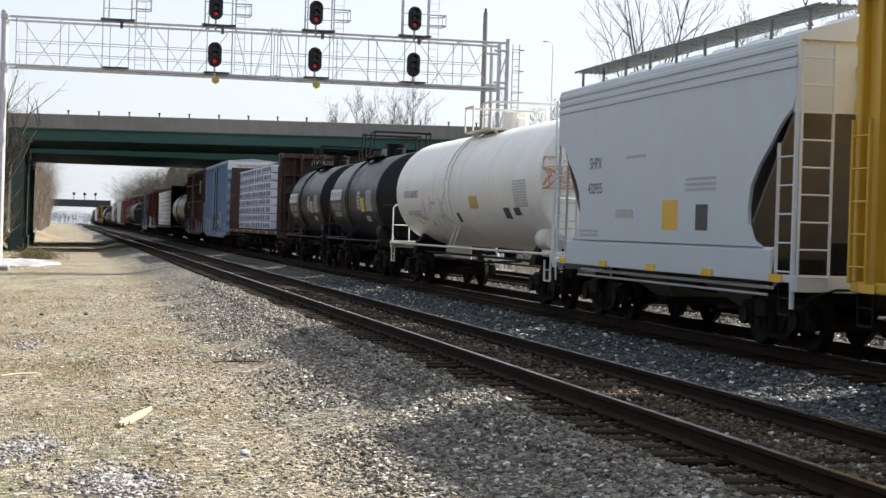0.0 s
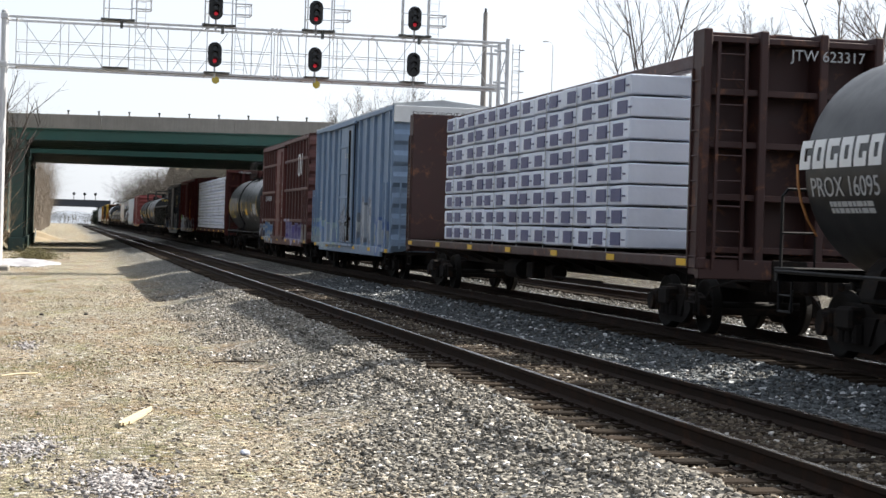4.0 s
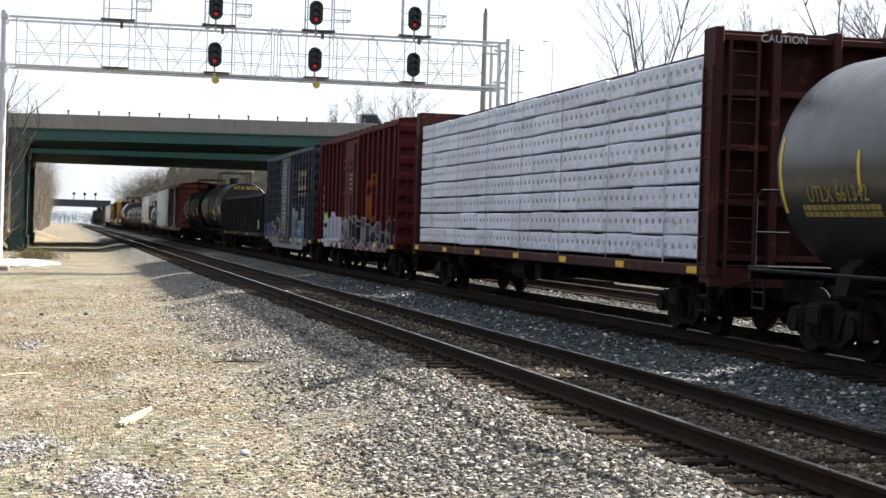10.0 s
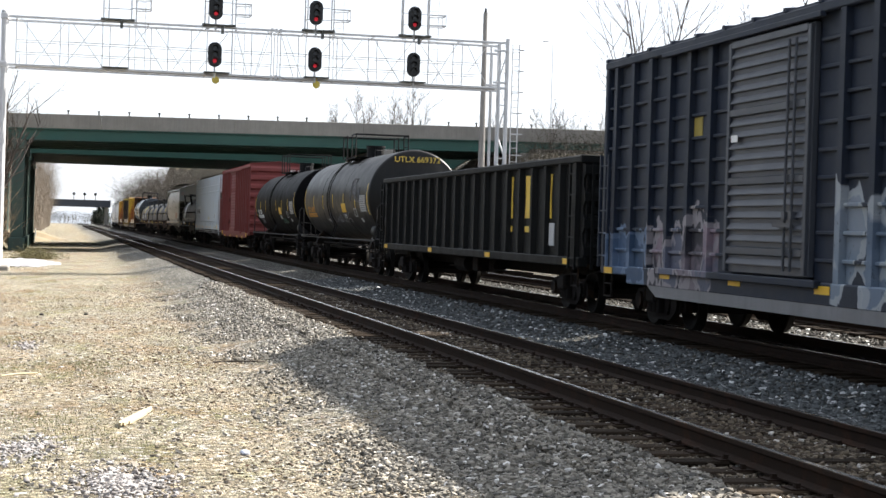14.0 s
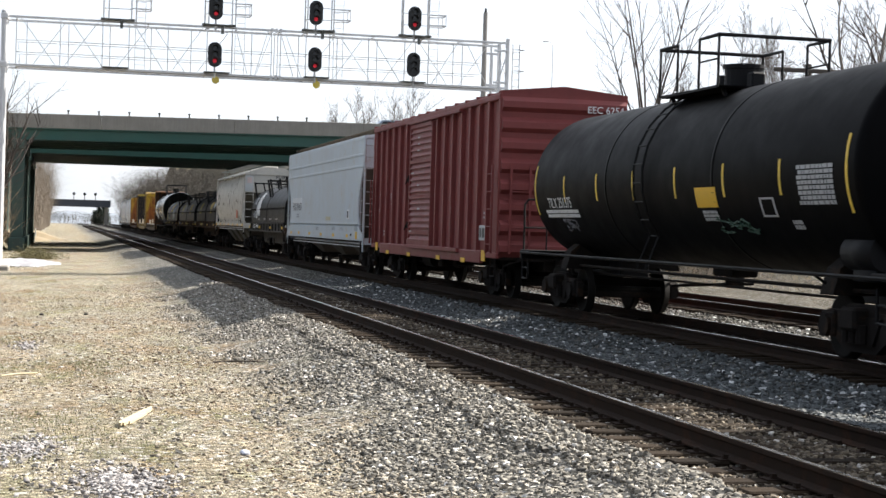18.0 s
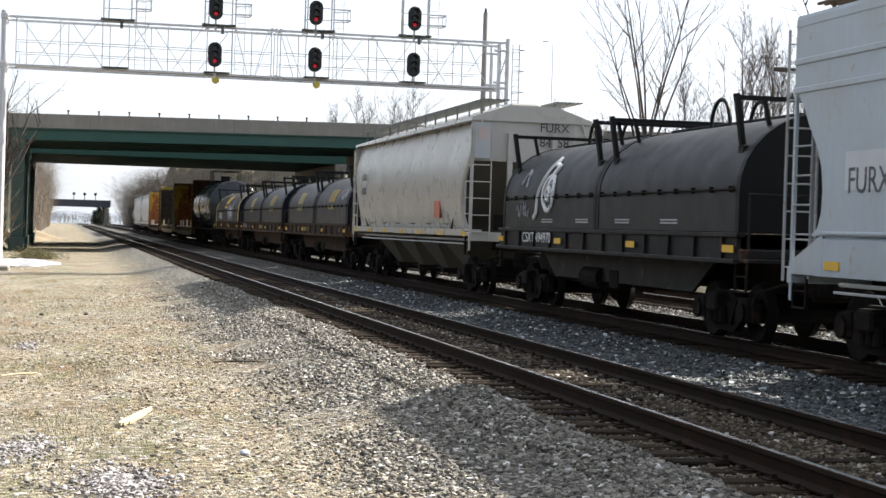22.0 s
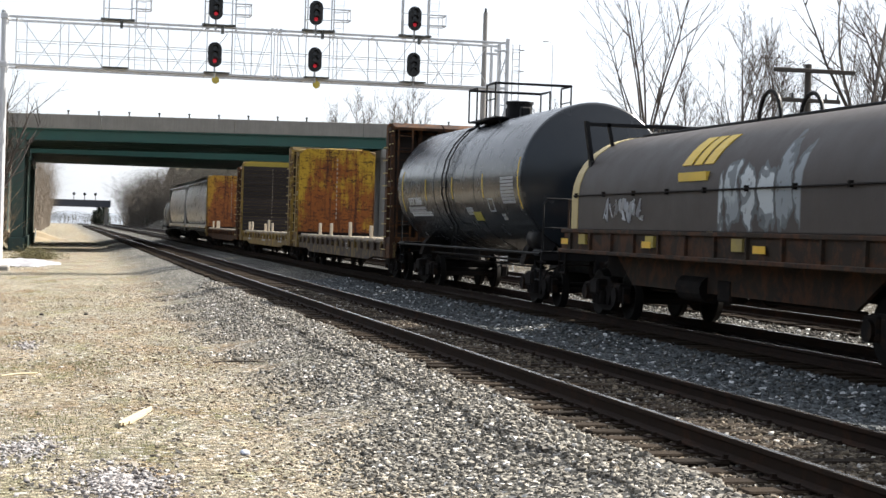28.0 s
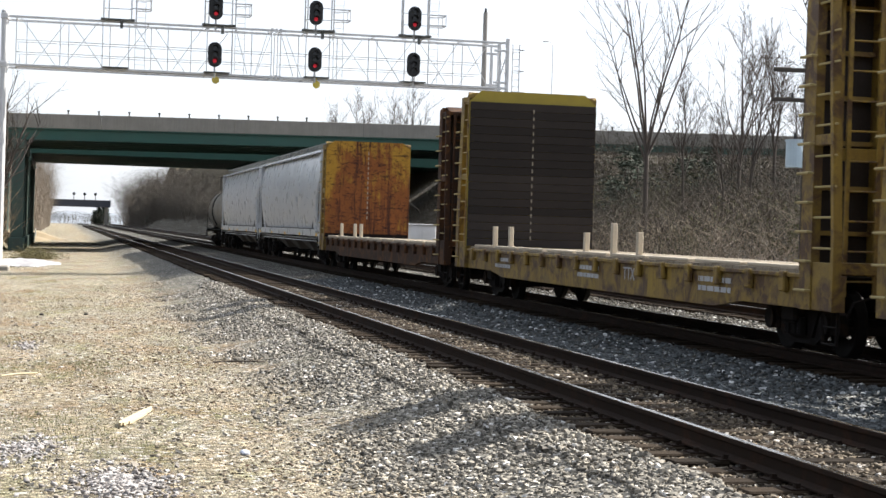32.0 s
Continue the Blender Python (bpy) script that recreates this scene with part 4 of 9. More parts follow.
        ladder(car, -w + 0.12, y - sg * 0.4, zs - 0.05, zs + 1.9, LM, width=0.55, stile=0.013)
        stirrup(car, -w + 0.04, y - sg * 0.36, zs - 0.02, STEEL_DARK)
    # roof
    part("roof", MB().prism([(-w, H - 0.03), (-w + 0.02, H + 0.05), (-0.6, H + roof_z * 0.8), (0.6, H + roof_z * 0.8), (w - 0.02, H + 0.05), (w, H - 0.03)], "y", a + e, b - e), P, car)
    for x0, x1 in ((-1.22, -0.62), (0.62, 1.22)):
        rw = MB()
        for k in range(7):
            x = x0 + (x1 - x0) * k / 6
            rw.box(x - 0.02, x + 0.02, a + 0.1, b - 0.1, H + roof_z + 0.02, H + roof_z + 0.055)
        for k in range(int(L / 0.3)):
            y = a + 0.2 + 0.3 * k
            rw.box(x0, x1, y - 0.02, y + 0.02, H + roof_z + 0.025, H + roof_z + 0.05)
        n = int(L / 1.4)
        for i in range(n + 1):
            y = a + 0.5 + (L - 1.0) * i / n
            rw.box(x0 + 0.02, x0 + 0.06, y - 0.02, y + 0.02, H + 0.1, H + roof_z + 0.03)
        part("running_board", rw, rail or GRATE, car)
    n = max(6, int(L / 1.6))
    hatch = MB().box(-0.38, 0.38, -0.5, 0.5, 0, 0.11, 0.04).mesh("roof_hatch", P)
    for i in range(n):
        put("roof_hatch", hatch, car, (0, a + 1.3 + (L - 2.6) * i / (n - 1), H + roof_z * 0.8))
    # chutes
    span = L - 2 * c * 0.8
    for i in range(bays):
        y0 = -span / 2 + span * i / bays
        y1 = y0 + span / bays
        m = (y0 + y1) / 2
        vs = [(-w + 0.1, y0, zs + 0.3), (w - 0.1, y0, zs + 0.3), (w - 0.1, y1, zs + 0.3), (-w + 0.1, y1, zs + 0.3), (-0.55, m - 0.45, 0.5), (0.55, m - 0.45, 0.5), (0.55, m + 0.45, 0.5), (-0.55, m + 0.45, 0.5)]
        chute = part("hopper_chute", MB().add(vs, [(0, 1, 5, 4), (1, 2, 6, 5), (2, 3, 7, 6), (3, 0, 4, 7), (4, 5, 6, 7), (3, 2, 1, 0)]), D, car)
        part("outlet_gate", MB().box(-0.7, 0.7, m - 0.5, m + 0.5, 0.36, 0.5, 0.02).cyl((-1.2, m, 0.43), (1.2, m, 0.43), 0.04, n=6), STEEL_DARK, chute)
    part("centre_sill", MB().box(-0.3, 0.3, a, b, zs - 0.35, zs, 0.02), STEEL_DARK, car)
    part("brake_pipe", MB().tube([(-1.3, a + 1.2, zs - 0.1), (-1.3, b - 1.2, zs - 0.1)], 0.03).tube([(-1.38, a + 1.2, zs - 0.2), (-1.38, b - 1.2, zs - 0.2)], 0.02), GALV, car)
    for i in range(refl):
        put("reflector", REFL_ME, car, (-w - 0.006, a + 0.6 + (L - 1.2) * i / (refl - 1), zs + 0.05))
    gear(car, (a + 1.75, b - 1.75), (a - 0.1, b + 0.1))
    return car, w, a, b


def coil_car(name, y16a, y16b, hoods, hood_mat, band_mat, frame_mat, label, sill_mat=None, logo=True, rims=None, rim_w=0.42):
    """Coil car: trough frame with one or two rounded steel hoods."""
    L = y16b - y16a
    car = car_thing(name, (y16a + y16b) / 2, label, category="coil car")
    HM, F = hood_mat(car), frame_mat(car)
    a, b = -L / 2, L / 2
    w, zd = 1.42, 1.62
    for s in (-1, 1):
        part("side_sill", MB().prism([(a + 0.5, zd), (b - 0.5, zd), (b - 0.5, 1.2), (a + 0.5, 1.2)], "x", s * (w - 0.06), s * w), F, car)
        part("fish_belly", MB().prism([(b - 2.4, 1.2), (b - 3.4, 0.66), (a + 3.4, 0.66), (a + 2.4, 1.2)], "x", s * (w - 0.5), s * (w - 0.44)), F, car)
        part("sill_flange", MB().box(s * (w - 0.1), s * (w + 0.09), a + 0.4, b - 0.4, 1.18, 1.25, 0.01).box(s * (w - 0.08), s * (w + 0.05), a + 0.4, b - 0.4, zd - 0.05, zd + 0.02, 0.01), F, car)
        for i in range(12):
            y = a + 1.0 + (L - 2) * i / 11
            part("sill_stiffener", MB().box(s * w, s * (w + 0.05), y - 0.03, y + 0.03, 1.25, zd - 0.05), F, car)
    part("deck", MB().box(-w, w, a + 0.3, b - 0.3, 1.25, 1.4, 0.02), F, car)
    part("centre_sill", MB().box(-0.35, 0.35, a, b, 0.72, 1.2, 0.02), STEEL_DARK, car)
    for y in (a + 0.35, b - 0.35):
        part("end_platform", MB().box(-w, w, y - 0.33, y + 0.33, 1.2, 1.26, 0.01), F, car)
        part("end_railing", MB().tube([(-1.3, y, 1.26), (-1.3, y, 2.2), (1.3, y, 2.2), (1.3, y, 1.26)], 0.022), F, car)
        stirrup(car, -w + 0.02, y, 1.2, STEEL_DARK)
    n = len(hoods)
    for hi, (f0, f1) in enumerate(hoods):
        y0, y1 = a + 0.55 + (L - 1.1) * f0, a + 0.55 + (L - 1.1) * f1
        prof = [(-1.38, zd + 0.03), (-1.38, 2.25)]
        for k in range(1, 16):
            t = math.pi - math.pi * k / 16
            prof.append((1.38 * math.cos(t), 2.25 + 1.2 * math.sin(t)))
        prof += [(1.38, 2.25), (1.38, zd + 0.03)]
        m = len(prof)
        g = 14
        vs = []
        for i in range(g + 1):
            y = y0 + (y1 - y0) * i / g
            vs += [(x, y, z) for x, z in prof]
        fs = [(i * m + k, i * m + k + 1, (i + 1) * m + k + 1, (i + 1) * m + k) for i in range(g) for k in range(m - 1)]
        hood = part("hood", MB().add(vs, fs), HM, car, smooth=True)
        for ye, sg in ((y0, -1), (y1, 1)):
            part("hood_end", MB().prism([(x * 0.995, z - 0.004) for x, z in prof], "y", ye - sg * 0.04, ye - sg * 0.01), band_mat, hood)
            rim = rims if rims else band_mat
            vs2 = [(x * k, y, zd + (z - zd) * k) for y in (ye - sg * rim_w, ye + sg * 0.02) for k in (1.0, 1.008) for x, z in prof]
            f2 = []
            for q in range(m - 1):
                f2 += [(q, q + 1, m + q + 1, m + q), (2 * m + q, 2 * m + q + 1, 3 * m + q + 1, 3 * m + q), (m + q, m + q + 1, 3 * m + q + 1, 3 * m + q), (q, q + 1, 2 * m + q + 1, 2 * m + q)]
            part("hood_rim", MB().add(vs2, f2), rim, hood)
        for s in (-1, 1):
            rod = MB().tube([(s * 1.41, y0 + 0.15, 2.28), (s * 1.41, y1 - 0.15, 2.28)], 0.016, 5)
            for k in range(9):
                y = y0 + 0.3 + (y1 - y0 - 0.6) * k / 8
                rod.box(s * 1.37, s * 1.43, y - 0.03, y + 0.03, 2.24, 2.33)
            part("hood_rod", rod, STEEL_DARK, hood)
        # lifting brackets and stacking guides
        for y in (y0 + 0.45, y1 - 0.45):
            br = MB()
            for s in (-1, 1):
                br.bar((s * 1.16, y, 2.9), (s * 1.3, y - 0.02, 3.72), 0.08, 0.08).bar((s * 0.75, y, 3.26), (s * 0.85, y, 3.7), 0.06, 0.06)
                br.box(s * 1.1, s * 1.2, y - 0.1, y + 0.1, 2.82, 2.95, 0.01)
            br.bar((-1.3, y, 3.66), (1.3, y, 3.66), 0.06, 0.07)
            part("lifting_bracket", br, BLACK, hood)
        for s in (-0.35, 0.35):
            pts = [(s, (y0 + y1) / 2 + 0.42 * math.cos(math.pi * k / 10), 3.42 + 0.45 * math.sin(math.pi * k / 10)) for k in range(11)]
            part("lifting_hoop", MB().tube(pts, 0.035, 6), BLACK, hood)
        part("ridge_walk", MB().box(-0.2, 0.2, y0 + 0.6, y1 - 0.6, 3.44, 3.49, 0.01), BLACK, hood)
    brake_rigging(car, 0)
    for i in range(4):
        put("reflector", REFL_ME, car, (-w - 0.055, a + 0.7 + (L - 1.4) * i / 3, 1.4))
    gear(car, (a + 1.9, b - 1.9), (a - 0.1, b + 0.1))
    return car, w, a, b


def plank_face(car, parent, y0, y1, x0, x1, z0, z1, n, material, name="plank"):
    h = (z1 - z0) / n
    me = MB().box(x0, x1, y0, y1, 0.003, h - 0.003, 0.005).mesh(name, material)
    for i in range(n):
        put(name, me, parent, (0, 0, z0 + i * h))


RUNGP = mat("pale_yellow_rung", (0.38, 0.3, 0.13), 0.7, 0, 0.3)
CLIP = mat("pale_worn_clip", (0.3, 0.26, 0.2), 0.8, 0, 0.3)


def bulkhead(car, y, sgn, H, zd, frame_mat, plate_mat, planks=0, top_mat=None, rung_mat=None):
    """Bulkhead at y; the smooth face looks to sgn, the ribbed back away from it. Depth 1.1 m at the foot."""
    w = 1.6
    back = y - sgn * 1.05
    chamf = [(-w + 0.02, zd), (w - 0.02, zd), (w - 0.02, H - 0.25), (w - 0.3, H), (-w + 0.3, H), (-w + 0.02, H - 0.25)]
    if planks:
        bh = part("bulkhead", MB().prism(chamf, "y", y - sgn * 0.06, y - sgn * 0.02), top_mat or frame_mat, car)
        plank_face(car, bh, y - sgn * 0.02, y + sgn * 0.035, -w + 0.03, w - 0.03, zd + 0.02, H - 0.27, planks, plate_mat)
        for k in range(18):
            z = zd + 0.2 + (H - zd - 0.7) * k / 17
            part("seam_clip", MB().box(-0.014, 0.014, y + sgn * 0.035, y + sgn * 0.045, z, z + 0.09), CLIP, bh)
    else:
        bh = part("bulkhead", MB().prism(chamf, "y", y - sgn * 0.06, y), plate_mat, car)
        for k in range(14):
            z = zd + 0.7 + (H - zd - 1.0) * k / 14
            part("seam_clip", MB().box(-0.018, 0.018, y, y + sgn * 0.012, z, z + 0.1), CLIP, bh)
    for s in (-1, 1):
        yp = y - sgn * 0.06
        wp, wb = (0.34, 0.08) if sgn > 0 else (0.08, 0.3)
        part("side_post", MB().prism([(yp, zd - 0.5), (yp, H - 0.1), (yp - sgn * wp, H - 0.04), (yp - sgn * wp, zd - 0.5)], "x", s * (w - 0.12), s * w), frame_mat, bh)
        part("side_post", MB().prism([(back, zd - 0.5), (back, zd + 0.4), (back + sgn * 0.25, H - 0.14), (back + sgn * (0.25 + wb), H - 0.14), (back + sgn * wb, zd + 0.4), (back + sgn * wb, zd - 0.5)], "x", s * (w - 0.12), s * w), frame_mat, bh)
        part("foot_plate", MB().box(s * (w - 0.1), s * (w - 0.02), y - sgn * 0.1, back + sgn * 0.02, zd - 0.5, zd + 0.12, 0.01), frame_mat, bh)
        part("side_rail", MB().box(s * (w - 0.09), s * (w - 0.01), yp, back + sgn * 0.1, zd + 1.62, zd + 1.76, 0.01), frame_mat, bh)
        part("side_rail", MB().box(s * (w - 0.09), s * (w - 0.01), yp, back + sgn * 0.28, H - 0.28, H - 0.16, 0.01), frame_mat, bh)
        part("middle_bar", MB().bar((s * (w - 0.3), y - sgn * 0.55, zd), (s * (w - 0.3), y - sgn * 0.5, H - 0.2), 0.05, 0.05), frame_mat, bh)
        part("top_plate", MB().prism([(y - sgn * 0.06, H - 0.06), (y - sgn * 0.42, H - 0.02), (back + sgn * 0.25, H - 0.16), (back + sgn * 0.25, H - 0.24), (y - sgn * 0.06, H - 0.14)], "x", s * 0.02, s * (w - 0.1)), frame_mat, bh)
    for x in (-0.6, 0.0, 0.6):
        part("back_post", MB().box(x - 0.06, x + 0.06, y - sgn * 0.06, y - sgn * 0.26, zd, H - 0.1, 0.01), frame_mat, bh)
    for z in (zd + 0.05, zd + 1.5):
        d = 0.98 - 0.27 * (z - zd) / (H - zd)
        part("back_rail", MB().box(-w + 0.1, w - 0.1, y - sgn * (d + 0.02), y - sgn * (d - 0.12), z - 0.08, z + 0.08, 0.01), frame_mat, bh)
    for k in range(6):
        z = zd + 0.5 + (H - zd - 0.8) * k / 5
        part("plate_rib", MB().box(-w + 0.1, w - 0.1, y - sgn * 0.06, y - sgn * 0.16, z - 0.03, z + 0.03), frame_mat, bh)
    lo, hi = sorted((yp - sgn * wp, back + sgn * wb))
    rung = MB().cyl((0, lo - 0.04, 0), (0, hi + 0.04, 0), 0.016, n=6).mesh("rung", rung_mat or frame_mat)
    for k in range(9):
        put("rung", rung, bh, (-w + 0.03, 0, zd + 0.3 + (H - zd - 0.6) * k / 8))
    ladder(bh, -w + 0.42, back + (0.1 if sgn > 0 else -0.06), zd - 0.3, H - 0.25, frame_mat, along="x", out=0.0, width=0.42)
    grab_irons(bh, -w, (yp - 0.17 if sgn > 0 else back - 0.18), [zd - 0.25 + 0.38 * k for k in range(9)], rung_mat or frame_mat, width=0.34, out=0.07)
    return bh


DECKWOOD = mat("grey_deck_boards", (0.3, 0.25, 0.185), 0.9, 0, 0.3, 3, 40, 0.4, each=0.4)
STAKE = mat("sawn_stake", (0.5, 0.43, 0.33), 0.85, 0, 0.2, 4, 40, 0.3)


def bulkhead_flat(name, y16a, y16b, H, zd, frame, front_frame, rear_plate, label, planks=0, stakes=(), front_plate=None, top_mat=None, rear_frame=None):
    L = y16b - y16a
    car = car_thing(name, (y16a + y16b) / 2, label, category="flat car")
    F = frame(car)
    a, b = -L / 2, L / 2
    w = 1.5
    for s in (-1, 1):
        part("side_sill", MB().prism([(a, zd - 0.06), (b, zd - 0.06), (b, zd - 0.5), (b - 3.2, zd - 0.5), (b - 4.2, zd - 0.62), (a + 4.2, zd - 0.62), (a + 3.2, zd - 0.5), (a, zd - 0.5)], "x", s * (w - 0.08), s * w), F, car)
        part("sill_flange", MB().box(s * (w - 0.1), s * (w + 0.05), a, b, zd - 0.1, zd - 0.04, 0.01), F, car)
        pocket = MB().box(-0.09, 0.0, -0.09, 0.09, zd - 0.3, zd - 0.02, 0.02).mesh("stake_pocket", F)
        for i in range(16):
            y = a + 1.6 + (L - 3.2) * i / 15
            put("stake_pocket", pocket, car, (s * w + (0 if s < 0 else 0.09), y, 0))
    board = MB().box(-1.48, 1.48, -0.125, 0.125, 0, 0.06, 0.008).mesh("deck_board", DECKWOOD)
    n = int((L - 2.2) / 0.27)
    rnd = random.Random(len(cars))
    for i in range(n):
        y = a + 1.1 + (L - 2.2) * (i + 0.5) / n
        put("deck_board", board, car, (0, y, zd - 0.05 + rnd.uniform(-0.006, 0.006)), rot=(0, 0, rnd.uniform(-0.25, 0.25)))
    nailer = MB().box(-1.47, -1.3, -0.9, 0.9, 0, 0.05, 0.01).mesh("nailing_strip", STAKE)
    for i in range(9):
        put("nailing_strip", nailer, car, (rnd.uniform(0, 0.04), a + 2.2 + (L - 4.4) * i / 8, zd + 0.012))
    part("centre_sill", MB().box(-0.4, 0.4, a, b, zd - 0.55, zd - 0.1, 0.02), STEEL_DARK, car)
    for i in range(7):
        y = a + 2.5 + (L - 5) * i / 6
        part("cross_bearer", MB().prism([(-1.42, zd - 0.1), (-1.42, zd - 0.3), (-0.4, zd - 0.55), (0.4, zd - 0.55), (1.42, zd - 0.3), (1.42, zd - 0.1)], "y", y - 0.06, y + 0.06), STEEL_DARK, car)
    bulkhead(car, a + 1.05, 1, H, zd, front_frame(car), front_plate(car) if front_plate else F, rung_mat=RUNGP)
    bulkhead(car, b - 1.05, -1, H, zd, (rear_frame or front_frame)(car), rear_plate(car), planks, top_mat, RUNGP)
    if not planks:
        part("plate_foot", MB().box(-1.56, 1.56, b - 1.07, b - 1.04, zd, zd + 0.14), STEEL_DARK, car, "dark worn lower edge")
    for y, h, x in stakes:
        part("stake", MB().box(x, x + 0.1, y - 0.055, y + 0.055, zd - 0.05, zd + h, 0.01), STAKE, car)
    for y in (a + 0.3, b - 0.3):
        stirrup(car, -w + 0.03, y, zd - 0.5, STEEL_DARK)
    brake_rigging(car, 0)
    gear(car, (a + 2.1, b - 2.1), (a - 0.1, b + 0.1))
    return car, w, a, b


def centerbeam(name, y16a, y16b, H, zd, paint, label, tiers, cols, wrap, mark, print_mat, bare=0.0, bare_front=0.0):
    """Centre-beam car: bulkheads, a beam down the middle, wrapped lumber packs on both sides."""
    L = y16b - y16a
    car = car_thing(name, (y16a + y16b) / 2, label, category="lumber car")
    P = paint(car)
    a, b = -L / 2, L / 2
    w = 1.5
    for sg, y in ((-1, a), (1, b)):
        bh = part("bulkhead", MB().box(-w, w, y - sg * 0.5, y - sg * 0.56, zd, H, 0.01), P, car)
        for x in (-w + 0.07, -0.5, 0.5, w - 0.07):
            part("bulkhead_post", MB().box(x - 0.07, x + 0.07, y - sg * 0.5, y - sg * 0.05, zd - 0.3, H, 0.02), P, bh)
        for k in range(5):
            z = zd + 0.1 + (H - zd - 0.25) * k / 4
            part("bulkhead_rail", MB().box(-w, w, y - sg * 0.5, y - sg * 0.12, z - 0.05, z + 0.05, 0.01), P, bh)
        ladder(bh, -w + 0.45, y + (0.06 if sg < 0 else 0.1), zd - 0.2, H - 0.2, P, along="x", out=0.06)
        ladder(bh, -w + 0.02, y - sg * 0.28, zd - 0.2, H - 0.6, P, width=0.36, out=0.04)
        part("end_sill", MB().box(-w, w, y - sg * 0.02, y - sg * 0.2, zd - 0.35, zd - 0.05, 0.01), P, car)
        stirrup(car, -w + 0.03, y - sg * 0.35, zd - 0.3, STEEL_DARK)
    part("centre_sill", MB().box(-0.3, 0.3, a, b, zd - 0.55, zd - 0.05, 0.02), STEEL_DARK, car)
    bm_ = MB().box(-0.16, 0.16, a + 0.5, b - 0.5, H - 0.22, H + 0.02, 0.02).box(-0.12, 0.12, a + 0.5, b - 0.5, zd, zd + 0.25, 0.02)
    part("centre_beam", bm_, P, car)
    for i in range(14):
        y = a + 0.9 + (L - 1.8) * i / 13
        part("beam_post", MB().box(-0.06, 0.06, y - 0.07, y + 0.07, zd, H - 0.1, 0.01), P, car)
        part("beam_riser", MB().prism([(-w + 0.02, zd - 0.08), (-0.3, zd - 0.5), (0.3, zd - 0.5), (w - 0.02, zd - 0.08), (w - 0.02, zd), (-w + 0.02, zd)], "y", y - 0.06, y + 0.06), STEEL_DARK, car)
    for s in (-1, 1):
        part("side_sill", MB().box(s * (w - 0.12), s * (w + 0.02), a, b, zd - 0.2, zd - 0.02, 0.02), P, car)
    rnd = random.Random(cols)
    y0, y1 = a + 0.66 + bare_front, b - 0.66 - bare
    cw, th = (y1 - y0) / cols, (H - 0.38 - zd - 0.03) / tiers
    packs = [MB().box(-w + 0.05 + 0.003 * k, -0.2, -cw / 2 + 0.01, cw / 2 - 0.01, 0.026, th - 0.012, 0.022).mesh("lumber_pack", wrap) for k in range(3)]
    strips = MB()
    for i in range(tiers):
        for j in range(cols):
            for s in (-1, 1):
                me = packs[rnd.randrange(3)]
                dy, dz = rnd.uniform(-0.016, 0.016), rnd.uniform(-0.012, 0.012)
                loc = (rnd.uniform(-0.006, 0.006), y0 + (j + 0.5) * cw + dy, zd + 0.02 + i * th + dz)
                put("lumber_pack", me, car, loc, rot=(rnd.uniform(-0.6, 0.6), 0, rnd.uniform(-0.3, 0.3) + (0 if s < 0 else 180)))
            mark(strips, y0 + j * cw, cw, zd + 0.02 + i * th, th, -w + 0.04, rnd, i, j)
    tagged(part("wrap_print", strips, print_mat, car, "dark print on the white wrapping"), kind="stuff")
    n = 7
    strap = MB().box(-w + 0.02, -w + 0.028, -0.012, 0.012, zd - 0.05, H - 0.38).mesh("tie_down", GREYP)
    for i in range(n):
        put("tie_down", strap, car, (0, y0 + (y1 - y0) * (i + 0.5) / n, 0))
    for i in range(7):
        put("reflector", REFL_ME, car, (-w - 0.025, a + 0.7 + (L - 1.4) * i / 6, zd - 0.11))
    brake_rigging(car, 0)
    gear(car, (a + 2.3, b - 2.3), (a - 0.1, b + 0.1))
    return car, w, a, b


